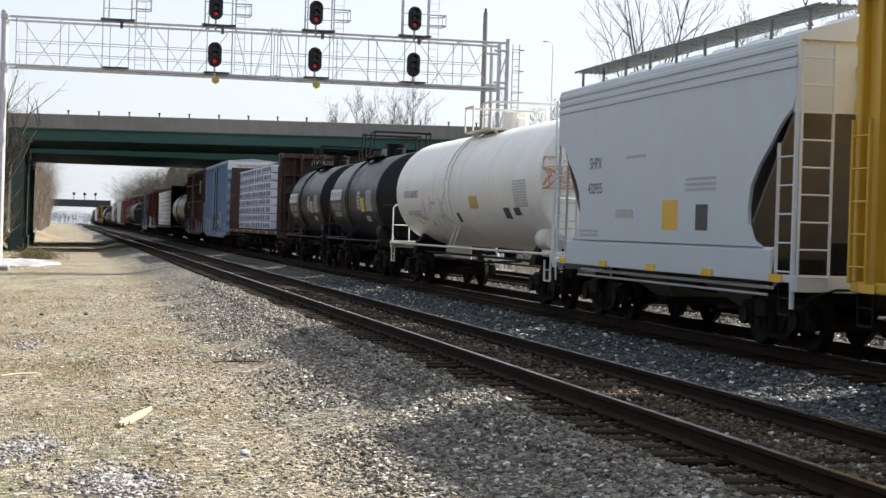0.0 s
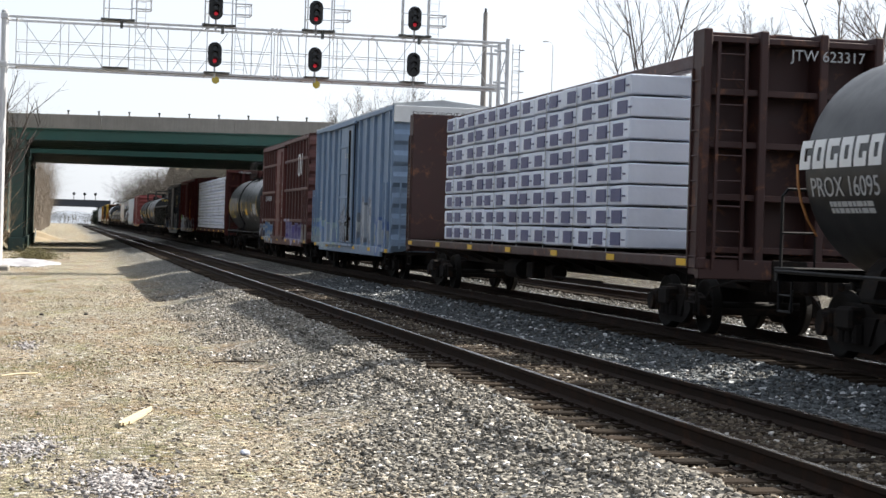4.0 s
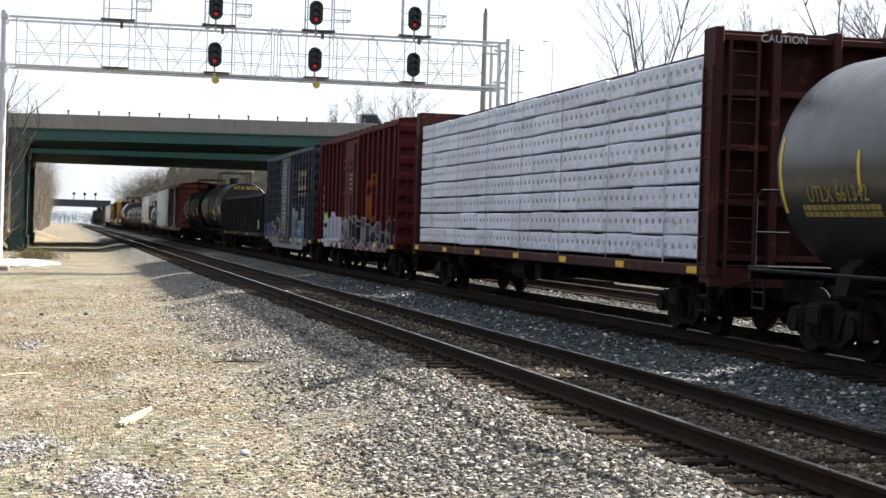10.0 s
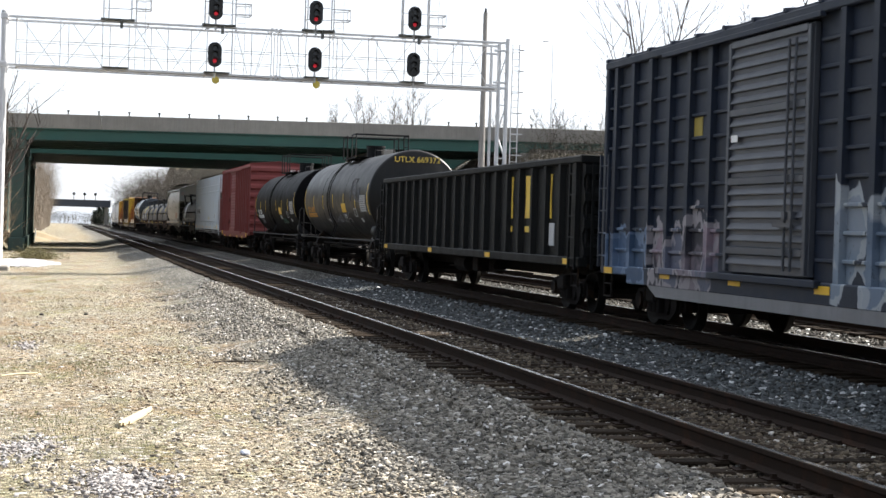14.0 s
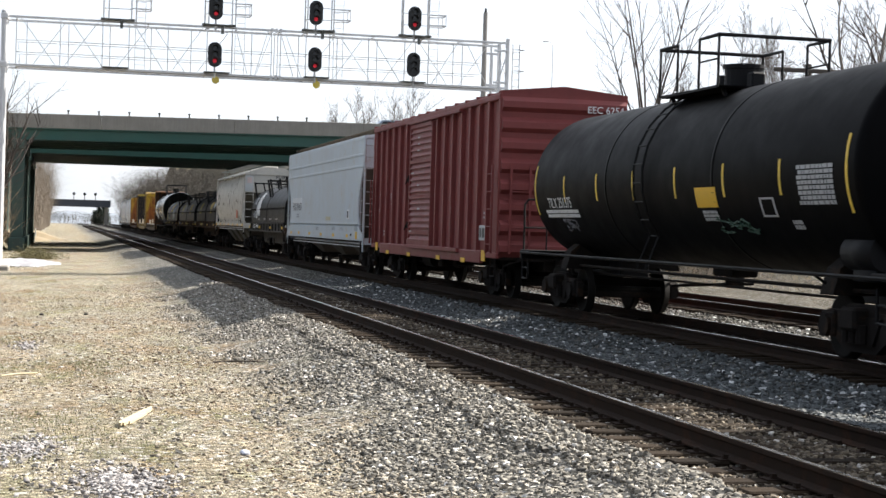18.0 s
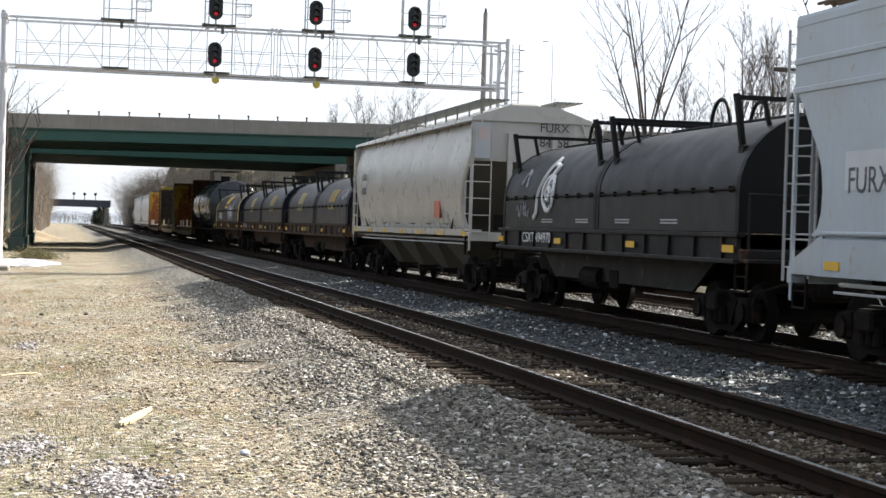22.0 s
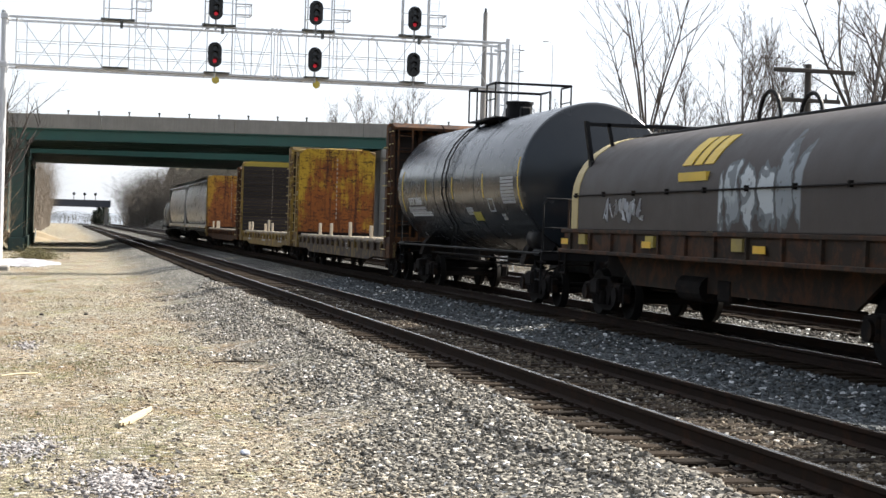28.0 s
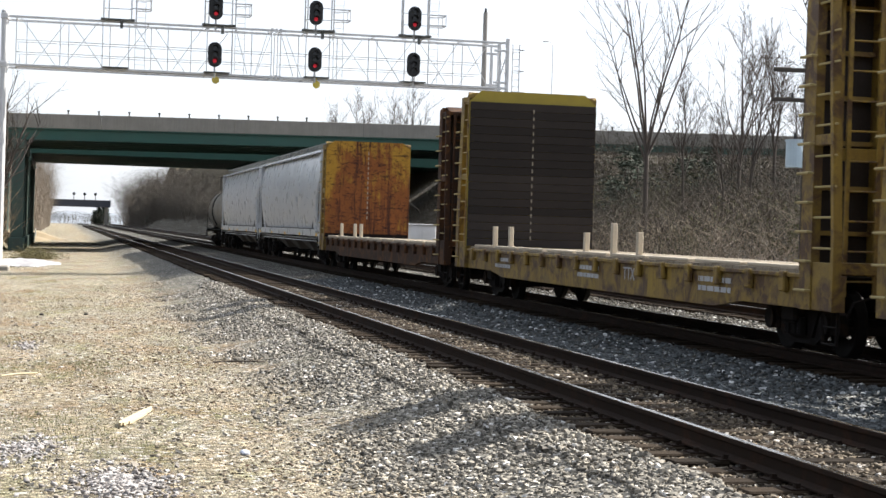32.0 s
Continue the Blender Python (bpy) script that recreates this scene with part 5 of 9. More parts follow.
def gondola(name, y16a, y16b, H, zs, paint, label, posts=17):
    L = y16b - y16a
    car = car_thing(name, (y16a + y16b) / 2, label, category="gondola")
    P = paint(car)
    a, b, w = -L / 2, L / 2, 1.5
    post = MB().prism([(0, -0.12), (-0.11, -0.07), (-0.11, 0.07), (0, 0.12)], "z", zs + 0.1, H - 0.12).mesh("side_post", P)
    for s in (-1, 1):
        part("side_wall", MB().box(s * (w - 0.17), s * (w - 0.13), a, b, zs, H), P, car)
        part("top_chord", MB().box(s * (w - 0.2), s * w, a, b, H - 0.15, H, 0.03), P, car)
        part("side_sill", MB().box(s * (w - 0.18), s * w, a, b, zs - 0.06, zs + 0.12, 0.02), P, car)
        for i in range(posts):
            put("side_post", post, car, (s * (w - 0.13), a + 0.5 + (L - 1.0) * i / (posts - 1), 0), rot=None if s < 0 else (0, 0, 180))
    for sg, y in ((-1, a), (1, b)):
        end_ribs(car, y + (0.1 if sg < 0 else -0.1), sg, w - 0.05, zs, H, 4, P)
        part("end_chord", MB().box(-w, w, y - 0.02, y + 0.12 if sg < 0 else y - 0.12, H - 0.15, H + 0.01, 0.02), P, car)
        ladder(car, -w + 0.02, y - sg * 0.3, zs - 0.1, H - 0.15, P, width=0.4, out=0.08)
        ladder(car, -w + 0.45, y + (0 if sg < 0 else 0.15), zs - 0.1, H - 0.15, P, along="x", out=0.1)
        stirrup(car, -w + 0.03, y - sg * 0.3, zs, STEEL_DARK)
    part("floor_plate", MB().box(-w + 0.15, w - 0.15, a + 0.1, b - 0.1, zs, zs + 0.08), P, car)
    part("centre_sill", MB().box(-0.35, 0.35, a, b, zs - 0.35, zs, 0.02), STEEL_DARK, car)
    for i in range(4):
        put("reflector", REFL_ME, car, (-w - 0.005, a + 0.8 + (L - 1.6) * i / 3, zs + 0.03))
    brake_rigging(car, 0)
    gear(car, (a + 2.0, b - 2.0), (a - 0.1, b + 0.1))
    return car, w, a, b


# ---- the train, from its front to its last car ----
def paint(col, rough=0.55, **kw):
    return lambda car: mat("car_paint", col, rough, 0, space=car, **kw)


PALEP = mat("faint_stencil", (0.5, 0.5, 0.48), 0.7, 0, 0.2)

# 1: yellow car, of which only the last corner is seen
boxcar("yellow_boxcar", -205.37, -190.06, 4.7, 0.95, paint((0.6, 0.36, 0.03), dirt=0.3), "yellow steel boxcar with ladders at its corners", ribs=14)

# 2: short grey covered hopper
car, w, a, b = hopper("covered_hopper", -188.45, -177.05, 4.28, 0.98, paint((0.56, 0.62, 0.68), 0.5, var=0.08, dirt=0.15, dirt_col=(0.4, 0.42, 0.44)),
                      "short pale grey covered hopper car with steel ladders", roof_z=0.42, cut=0.2, inset=1.65, deep_sill=0.47, beads=(4.2, 4.06, 3.92), dark=mat("dark_slope", (0.16, 0.145, 0.12), 0.8, 0, 0.3, dirt=0.5))
lettering("reporting_mark", "SHPX", 0.3, DARKP, car, (-w - 0.002, 3.15, 2.84), SIDE)
lettering("car_number", "432935", 0.28, DARKP, car, (-w - 0.002, 3.15, 2.38), SIDE)
bars("stencil", GREYP, car, -w, 0.4, 1.4, 2.85, 2.95, 1, 1)
bars("stencil", GREYP, car, -w, 2.9, 4.0, 1.5, 1.65, 2, 2)
bars("stencil", GREYP, car, -w, -2.8, -1.5, 2.25, 2.5, 3, 3)
part("placard", MB().box(-w - 0.006, -w, -1.2, -0.5, 1.66, 2.14), YELLOW, car)
part("placard", MB().box(-w - 0.006, -w, -2.5, -2.0, 1.66, 2.06), DARKP, car)
part("placard", MB().box(-w - 0.006, -w, 1.0, 1.9, 1.85, 2.0), GREYP, car)

# 3: long white tank car
WT = paint((0.82, 0.81, 0.78), 0.4, var=0.06, bump=0.03, streak=0.2, dirt=0.3, dirt_col=(0.56, 0.5, 0.42))
car, a, b = tank_car("white_tank_car", -176.6, -159.3, 1.5, 2.62, WT, mat("cream_trim", (0.72, 0.69, 0.62), 0.5, 0, 0.15, dirt=0.3),
                     "long cream-white tank car with railed top platform", bands=(2.6, -0.5, -3.4), hump=False, inset=0.65, rail_h=0.58)
mb = MB()
on_shell(mb, 1.5, 2.62, -2.25, -1.41, -21, -9)
part("placard", mb, mat("faded_yellow_placard", (0.5, 0.38, 0.12), 0.6, 0, 0.2), car)
for y, t in ((-4.5, -26), (-5.4, -23), (0.3, -30)):
    part("placard", on_shell(MB(), 1.5, 2.62, y - (0.5 if y < -0.5 else 0.3), y, t - 5, t + 5 if y > -5 else t + 2), DARKP, car)
shell_bars(car, 1.5, 2.62, 4.6, 6.3, -28, -22, 2, 31, PALEP)
shell_bars(car, 1.5, 2.62, -6.7, -5.6, -21, 2, 10, 32, PALEP)
lettering("reporting_mark", "UTLX 665892", 0.3, mat("grey_number", (0.3, 0.3, 0.3), 0.7), car, (-1.507, 5.45, 2.5), (90, 0, -90), squeeze=1.1)
rnd = random.Random(7)


def head_point(a, dome, r, zc, x, z):
    """A point just before the front head of a tank."""
    q = min(0.999, (math.hypot(x, z) / r) ** (1 / 0.6))
    return (x, a + dome * (1 - math.sqrt(1 - q * q)) - 0.01, zc + z)


for col, n, spread in (((0.5, 0.27, 0.14), 9, 0.34), ((0.55, 0.2, 0.12), 4, 0.2)):
    mb = MB()
    for k in range(n):
        x, z = rnd.uniform(-1.2, -0.35), rnd.uniform(-0.05, 0.4)
        for q in range(5):
            x2, z2 = min(-0.4, max(-1.42, x + rnd.uniform(-spread, spread))), min(0.5, max(-0.15, z + rnd.uniform(-spread, spread)))
            mb.tube([head_point(a + 0.65, 0.42, 1.5, 2.62, u, v) for u, v in ((x, z), (x2, z2))], 0.011, 4)
            x, z = x2, z2
    tagged(part("sprayed_scrawl", mb, mat("orange_spray", col, 0.7), car, "faded orange scrawl on the tank head"), kind="stuff")
def shell_scrawl(n, y_lo, y_hi, t_lo, t_hi, dy, dt, rad):
    """Loose strokes that lie on the side of a tank."""
    mb = MB()
    for k in range(n):
        y, t = rnd.uniform(y_lo, y_hi), rnd.uniform(t_lo, t_hi)
        for q in range(5):
            y2, t2 = y + rnd.uniform(-dy, dy), t + rnd.uniform(-dt, dt)
            mb.tube([(-1.504 * math.cos(radians(u)), v, 2.62 + 1.504 * math.sin(radians(u))) for v, u in ((y, t), (y2, t2))], rad, 4)
            y, t = y2, t2
    return mb


mb = shell_scrawl(12, 3.9, 6.3, -36, -24, 0.35, 3, 0.009)
tagged(part("sprayed_scrawl", mb, mat("faded_orange_spray", (0.55, 0.36, 0.24), 0.7), car, "faded orange scrawl along the tank side"), kind="stuff")
mb = shell_scrawl(16, 1.2, 4.6, -34, -12, 0.25, 5, 0.008)
tagged(part("sprayed_scrawl", mb, mat("pencil_grey_spray", (0.36, 0.35, 0.33), 0.7), car, "thin faded grey scrawl"), kind="stuff")

# 4, 5: short black tank cars with pale shapes where a name was lettered
BT = paint((0.0065, 0.0075, 0.01), 0.36, var=0.35, bump=0.03, streak=0.2, dirt=0.25, dirt_col=(0.02, 0.02, 0.023), spec=0.25)
for y0, y1, num, sd in ((-157.74, -146.74, "PROX 60217", 1), (-145.77, -135.19, "PROX 16095", 2)):
    R, ZC = 1.47, 2.52
    car, a, b = tank_car("black_tank_car", y0, y1, R, ZC, BT, BLACK, "short glossy black tank car with railed top platform", inset=0.6, bands=(1.1,), walkway=0.9)
    for k in range(6):
        y = b - 0.8 - 0.4 * k
        mb = MB()
        for y0_, y1_, t0_, t1_ in ((y - 0.33, y, -1, 3), (y - 0.33, y, 10, 14), (y - 0.12, y, 3, 10), (y - 0.33, y - 0.23, 3, 10 if k % 2 else 6)):
            on_shell(mb, R, ZC, y0_, y1_, t0_, t1_, n=3)
        part("name_block", mb, WHITE, car, "bold white block shape")
    lettering("car_number", num, 0.36, GREYP, car, (-R * math.cos(radians(-11)) - 0.004, b - 2.1, ZC + R * math.sin(radians(-11))), (101, 0, -90))
    shell_bars(car, R, ZC, b - 2.8, b - 1.6, -25, -18, 2, 60 + sd, GREYP)
    om = mat("orange_stripe", (0.3, 0.12, 0.03), 0.6)
    for y in (b - 0.75, 1.84, -0.69, -3.83):
        part("safety_stripe", on_shell(MB(), R, ZC, y, y + 0.05, -38, 2), om, car)
    part("placard", on_shell(MB(), R, ZC, -2.3, -1.65, -18, 0), YELLOW if sd == 1 else GREYP, car)
    shell_bars(car, R, ZC, -3.6, -2.65, -18, 9, 9, 70 + sd, GREYP)
    shell_bars(car, R, ZC, -1.5, -0.95, -16, 8, 5, 80 + sd, GREYP)
    shell_bars(car, R, ZC, -2.9, -2.2, -32, -24, 3, 90 + sd, GREYP)


def square_marks(mb, y, cw, z, th, x, rnd, i, j):
    yy = y + cw * (0.5 + rnd.uniform(-0.12, 0.12))
    mb.box(x - 0.006, x + 0.012, yy - 0.27, yy + 0.27, z + th * 0.2, z + th * 0.8)
    mb.box(x - 0.006, x + 0.012, yy - 0.5, yy - 0.36, z + th * 0.42, z + th * 0.5)


def dot_marks(mb, y, cw, z, th, x, rnd, i, j):
    n = 5
    for k in range(n):
        yy = y + cw * (k + 0.5) / n
        r = min(0.042, cw / n * 0.17)
        zc = z + th * 0.58
        mb.prism([(yy + r * math.cos(q), zc + r * 1.1 * math.sin(q)) for q in [2 * math.pi * u / 8 for u in range(8)]], "x", x - 0.004, x + 0.01)


WRAP = mat("white_plastic_wrap", (0.74, 0.79, 0.9), 0.4, 0, 0.1, 1.5, 7, 0.35, each=0.14)
WRAP2 = mat("crinkled_white_wrap", (0.74, 0.79, 0.94), 0.36, 0, 0.14, 1.2, 4, 1.0, each=0.2, bump_d=0.08)
# 6: brown centre-beam car, lumber in white wrap with dark squares
car, w, a, b = centerbeam("centerbeam_lumber_car", -132.49, -109.59, 4.78, 1.27, paint((0.042, 0.014, 0.012), 0.6, dirt=0.3, rust=0.2),
                          "brown centre-beam flat car loaded with white-wrapped lumber", 8, 14, WRAP, square_marks, NAVY, bare=4.0, bare_front=3.0)
lettering("car_number", "JTW 623317", 0.24, GREYP, car, (0.55, a + 0.04, 4.42), (90, 0, 0))
bars("stencil", mat("faded_stencil", (0.14, 0.11, 0.1), 0.8), car, -w - 0.03, b - 0.46, b - 0.1, 2.4, 3.4, 10, 91)

# 7: tall pale blue boxcar
BLUE_TAGS = ((3.2, 7.75, 0.75, 2.0, [(0.3, 0.36, 0.45), (0.2, 0.3, 0.5), (0.36, 0.4, 0.42), (0.26, 0.34, 0.46)], 0.9, 4, (0.36, 0.46, 0.46)),
             (1.9, 3.2, 0.8, 2.1, [(0.04, 0.09, 0.3), (0.05, 0.1, 0.3), (0.2, 0.3, 0.25)], 1.2, 6, (0.3, 0.4, 0.36)),
             (-4.6, -1.3, 0.9, 2.55, [(0.46, 0.48, 0.46), (0.42, 0.44, 0.42), (0.5, 0.5, 0.46), (0.4, 0.43, 0.46)], 0.75, 2, (0.16, 0.18, 0.2)),
             (-7.7, -4.7, 0.75, 2.2, [(0.42, 0.44, 0.42), (0.4, 0.4, 0.28), (0.36, 0.42, 0.48), (0.44, 0.45, 0.44)], 0.8, 9, (0.1, 0.17, 0.36)),
             (-0.9, 1.7, 0.95, 2.3, [(0.22, 0.27, 0.34), (0.25, 0.3, 0.37), (0.36, 0.4, 0.42)], 1.9, 8, (0.015, 0.015, 0.02)))
car, w, a, b = boxcar("high_cube_boxcar", -107.04, -91.33, 5.23, 0.82, paint((0.215, 0.3, 0.42), 0.5, var=0.14, streak=0.35, dirt=0.3, tags=BLUE_TAGS, spec=0.35),
                      "tall pale blue boxcar with graffiti along its foot", rod_mat=STEEL_DARK, ribs=12, door=(0.4, 2.9), end_n=7, white_cap=True, rib_w=0.12,
                      roof_col=mat("galvanised_roof", (0.5, 0.52, 0.54), 0.5, 0.4, 0.2, dirt=0.3))
lettering("end_lettering", "EXCESS HEIGHT CAR", 0.2, DARKP, car, (0, a - 0.128, 4.98), (90, 0, 0))
bars("stencil", PALEP, car, -w + 0.098, 6.3, 7.0, 2.15, 2.5, 3, 11)
bars("stencil", PALEP, car, -w - 0.004, 0.2, 0.8, 3.9, 4.1, 2, 12)

# 8: tall brown boxcar
TAGS8 = ((3.4, 7.75, 0.7, 1.95, [(0.2, 0.3, 0.45), (0.16, 0.27, 0.45), (0.3, 0.36, 0.4), (0.06, 0.05, 0.06), (0.2, 0.32, 0.5)], 1.1, 4, (0.4, 0.42, 0.42)),
         (-6.2, -0.9, 0.8, 1.9, [(0.2, 0.17, 0.4), (0.15, 0.12, 0.28), (0.24, 0.22, 0.38), (0.22, 0.2, 0.42)], 0.85, 7, (0.3, 0.28, 0.42)),
         (-7.7, -6.3, 0.8, 1.7, [(0.4, 0.39, 0.38), (0.34, 0.33, 0.3)], 1.1, 11, (0.06, 0.05, 0.06)))
car, w, a, b = boxcar("brown_boxcar", -89.19, -73.38, 5.2, 0.84, paint((0.088, 0.027, 0.023), 0.55, var=0.2, streak=0.25, dirt=0.25, tags=TAGS8),
                      "tall brown boxcar with horizontal side rails and graffiti", ribs=16, door=(1.0, 2.9), cross=(1.75, 3.05, 4.3), end_n=8,
                      door_paint=paint((0.12, 0.028, 0.024), 0.5, streak=0.3, rust=0.1), rib_w=0.1)
mb = MB()
loops = ([(-5.5, 3.95), (-5.48, 3.72), (-5.4, 3.65), (-5.08, 3.65), (-4.98, 3.75), (-4.98, 4.3), (-5.08, 4.44), (-5.4, 4.46), (-5.56, 4.42), (-5.62, 4.3)],
         [(-5.5, 3.95), (-5.52, 4.42)], [(-5.62, 4.36), (-5.78, 3.8), (-5.88, 3.66), (-5.97, 3.72), (-6.12, 4.5)])
for loop in loops:
    for p0, p1 in zip(loop, loop[1:]):
        mb.bar((-w - 0.003, *p0), (-w - 0.003, *p1), 0.012, 0.105)
part("white_emblem", mb, WHITE, car, "white looping emblem")
lettering("car_number", "CNA 409 324", 0.34, GREYP, car, (-w - 0.0, 5.2, 2.75), SIDE, squeeze=1.25)
for k in range(5):
    bars("stencil", GREYP, car, -w - 0.004, 0.1, 0.7, 1.6 + k * 0.42, 1.85 + k * 0.42, 3, 120 + k)
    bars("stencil", mat("faint_white_stencil", (0.2, 0.14, 0.13), 0.8), car, -w + 0.098, -6.4 + k * 0.9, -6.0 + k * 0.9, 2.2, 2.5, 4, 130 + k)

# 9: black tank car with yellow marks
BT2 = paint((0.007, 0.0085, 0.0085), 0.32, var=0.3, bump=0.02, streak=0.3, dirt=0.3, dirt_col=(0.018, 0.018, 0.017), spec=0.5)


def tank_marks(car, a, b, r, zc, number, number_mat, n, sd, plate=True):
    for k in range(n):
        y = a + 1.35 + (b - a - 2.6) * k / (n - 1)
        lo, hi = (-24, 15) if k in (0, n - 1) else (-14, 5)
        part("safety_stripe", on_shell(MB(), r, zc, y - 0.035, y + 0.035, lo, hi, n=8), GOLD, car)
    t = radians(-15)
    lettering("car_number", number, 0.3, number_mat, car, (-(r + 0.006) * math.cos(t), b - 2.9, zc + r * math.sin(t)), (105, 0, -90))
    shell_bars(car, r, zc, b - 4.0, b - 1.8, -27, -20, 2, 300 + sd, number_mat if plate else GREYP)
    if plate:
        part("placard", on_shell(MB(), r, zc, a + 5.8, a + 6.65, -20, -8), YELLOW, car)
    shell_bars(car, r, zc, a + 5.9, a + 6.5, -29, -22, 3, 310 + sd, GREYP)
    shell_bars(car, r, zc, a + 1.75, a + 2.85, -20, 1, 8, 320 + sd, GREYP)
    frame_ = MB()
    for y0, y1, t0, t1 in ((3.7, 4.2, -26, -25), (3.7, 4.2, -16, -15), (3.7, 3.75, -26, -15), (4.15, 4.2, -26, -15)):
        on_shell(frame_, r, zc, a + y0, a + y1, t0, t1, n=3)
    part("test_frame", frame_, GREYP, car)
    shell_bars(car, r, zc, a + 3.0, a + 3.3, -34, -28, 2, 330 + sd, GREYP)


car, a, b = tank_car("black_tank_car", -72.23, -55.66, 1.54, 2.55, BT2, BLACK, "dull black tank car with yellow stripes and numbers", bands=(2.6, -2.6))
tank_marks(car, a, b, 1.54, 2.55, "UTLX 661342", mat("worn_yellow_number", (0.3, 0.22, 0.05), 0.7, 0, 0.3), 7, 1)
shell_scribble(car, 1.54, 2.55, -1.4, 0.3, -26, -12, 6, mat("grey_scrawl", (0.09, 0.09, 0.095), 0.8), 0.012, 345, "thin grey scrawl")

# 10: brown centre-beam car, crinkled wrap with dotted print
car, w, a, b = centerbeam("centerbeam_lumber_car", -54.34, -31.9, 4.76, 1.16, paint((0.05, 0.013, 0.012), 0.7, dirt=0.4, rust=0.15, spec=0.15),
                          "dark red centre-beam flat car with crinkled white lumber packs", 8, 13, WRAP2, dot_marks, mat("grey_print", (0.42, 0.43, 0.45), 0.6))
bars("stencil", WHITE, car, -1.3, 0, 0.001, 4.5, 4.6, 1, 3)
lettering("end_lettering", "CAUTION", 0.17, GREYP, car, (-0.4, a + 0.04, 4.6), (90, 0, 0))

# 11: dark red boxcar
TAGS11 = ((2.0, 7.0, 0.75, 2.3, [(0.5, 0.53, 0.6), (0.42, 0.45, 0.55), (0.5, 0.5, 0.55), (0.3, 0.32, 0.42)], 1.0, 9, (0.6, 0.61, 0.64)),
          (-4.7, 1.9, 0.75, 1.95, [(0.05, 0.06, 0.075), (0.09, 0.1, 0.12), (0.16, 0.13, 0.16), (0.02, 0.02, 0.035)], 0.95, 12, (0.34, 0.32, 0.32)),
          (-7.5, -4.7, 0.8, 1.9, [(0.03, 0.025, 0.04), (0.06, 0.03, 0.03), (0.04, 0.03, 0.05)], 1.0, 16, (0.24, 0.2, 0.22)),
          (-4.4, -2.6, 1.8, 3.3, [(0.36, 0.11, 0.02), (0.085, 0.012, 0.011)], 1.4, 14, (0.3, 0.09, 0.015)))
car, w, a, b = boxcar("red_boxcar", -29.41, -13.7, 4.73, 0.95, paint((0.07, 0.008, 0.008), 0.7, var=0.15, streak=0.15, dirt=0.2, tags=TAGS11, spec=0.15),
                      "dark red boxcar with silver and black graffiti", ribs=17, door=(0.33, 3.14), end_n=8)
part("placard", MB().box(-w - 0.006, -w + 0.08, 5.75, 6.02, 1.72, 2.05), LIME, car, "lime green paper placard")
part("placard", MB().box(-w - 0.006, -w, 1.9, 2.1, 2.4, 2.75), WHITE, car)
bars("stencil", GREYP, car, -w + 0.098, 6.6, 7.2, 1.9, 3.1, 4, 15)
bars("stencil", GREYP, car, -w - 0.004, 0.2, 0.6, 2.6, 3.4, 5, 16)

# 12: faded dark blue boxcar with yellow block letters
TAGS12 = ((-5.2, -1.7, 0.7, 2.3, [(0.2, 0.25, 0.31), (0.15, 0.2, 0.27), (0.1, 0.14, 0.2), (0.24, 0.28, 0.33)], 1.0, 20, (0.34, 0.37, 0.4)),
          (2.4, 5.4, 0.4, 2.0, [(0.2, 0.17, 0.2), (0.12, 0.13, 0.18), (0.26, 0.2, 0.24), (0.03, 0.03, 0.04)], 1.3, 22, (0.3, 0.28, 0.3)),
          (5.4, 7.4, 0.6, 1.8, [(0.05, 0.09, 0.16), (0.08, 0.13, 0.22)], 1.0, 24, (0.14, 0.2, 0.3)))
car, w, a, b = boxcar("dark_blue_boxcar", -12.23, 3.47, 4.66, 0.88, paint((0.013, 0.021, 0.04), 0.6, var=0.3, streak=0.35, dirt=0.35, dirt_col=(0.03, 0.032, 0.036), tags=TAGS12, spec=0.3),
                      "faded dark blue boxcar with a ribbed grey door", ribs=17, door=(0.45, 2.85), door_kind="ribbed", end_n=9,
                      cross=(1.3, 1.66, 2.02, 2.38, 2.74, 3.1, 3.46, 3.82, 4.18), cross_h=0.028, rib_w=0.16, door_paint=paint((0.05, 0.056, 0.07), 0.5, streak=0.3))
for k, y in enumerate((-3.8, -4.67, -5.54)):
    mb = MB().box(-w - 0.008, -w - 0.002, y - 0.3, y + 0.3, 3.56, 3.76).box(-w - 0.008, -w - 0.002, y - 0.3, y + 0.3, 2.98, 3.18).box(-w - 0.008, -w - 0.002, y - 0.02 if k != 2 else y - 0.12, y + 0.3 if k != 2 else y + 0.12, 3.2, 3.54)
    mb.box(-w - 0.008, -w - 0.002, y - 0.3, y + 0.3, 2.78, 2.88)
    part("letter_block", mb, mat("worn_yellow", (0.22, 0.175, 0.05), 0.7, 0, 0.4, dirt=0.8, dirt_col=(0.06, 0.07, 0.09)), car, "worn yellow block letter shape")
part("placard", MB().box(-w + 0.09, -w + 0.1, 3.2, 3.6, 3.12, 3.45), mat("worn_yellow_plate", (0.36, 0.28, 0.06), 0.7, 0, 0.3, dirt=0.5), car)
part("placard", MB().box(-w - 0.056, -w - 0.05, 1.42, 1.66, 2.95, 3.05), WHITE, car)
for z0, z1 in ((1.66, 1.95), (1.42, 1.58)):
    fr_ = MB()
    for y0, y1, q0, q1 in ((-6.62, -6.14, z1 - 0.04, z1), (-6.62, -6.14, z0, z0 + 0.04), (-6.62, -6.58, z0, z1), (-6.18, -6.14, z0, z1)):
        fr_.box(-w + 0.092, -w + 0.1, y0, y1, q0, q1)
    part("test_frame", fr_, WHITE, car)
mb = MB().prism([(b - 2.2, 0.86), (a + 2.2, 0.86), (a + 3.0, 0.55), (b - 3.0, 0.55)], "x", -w, -w + 0.05)
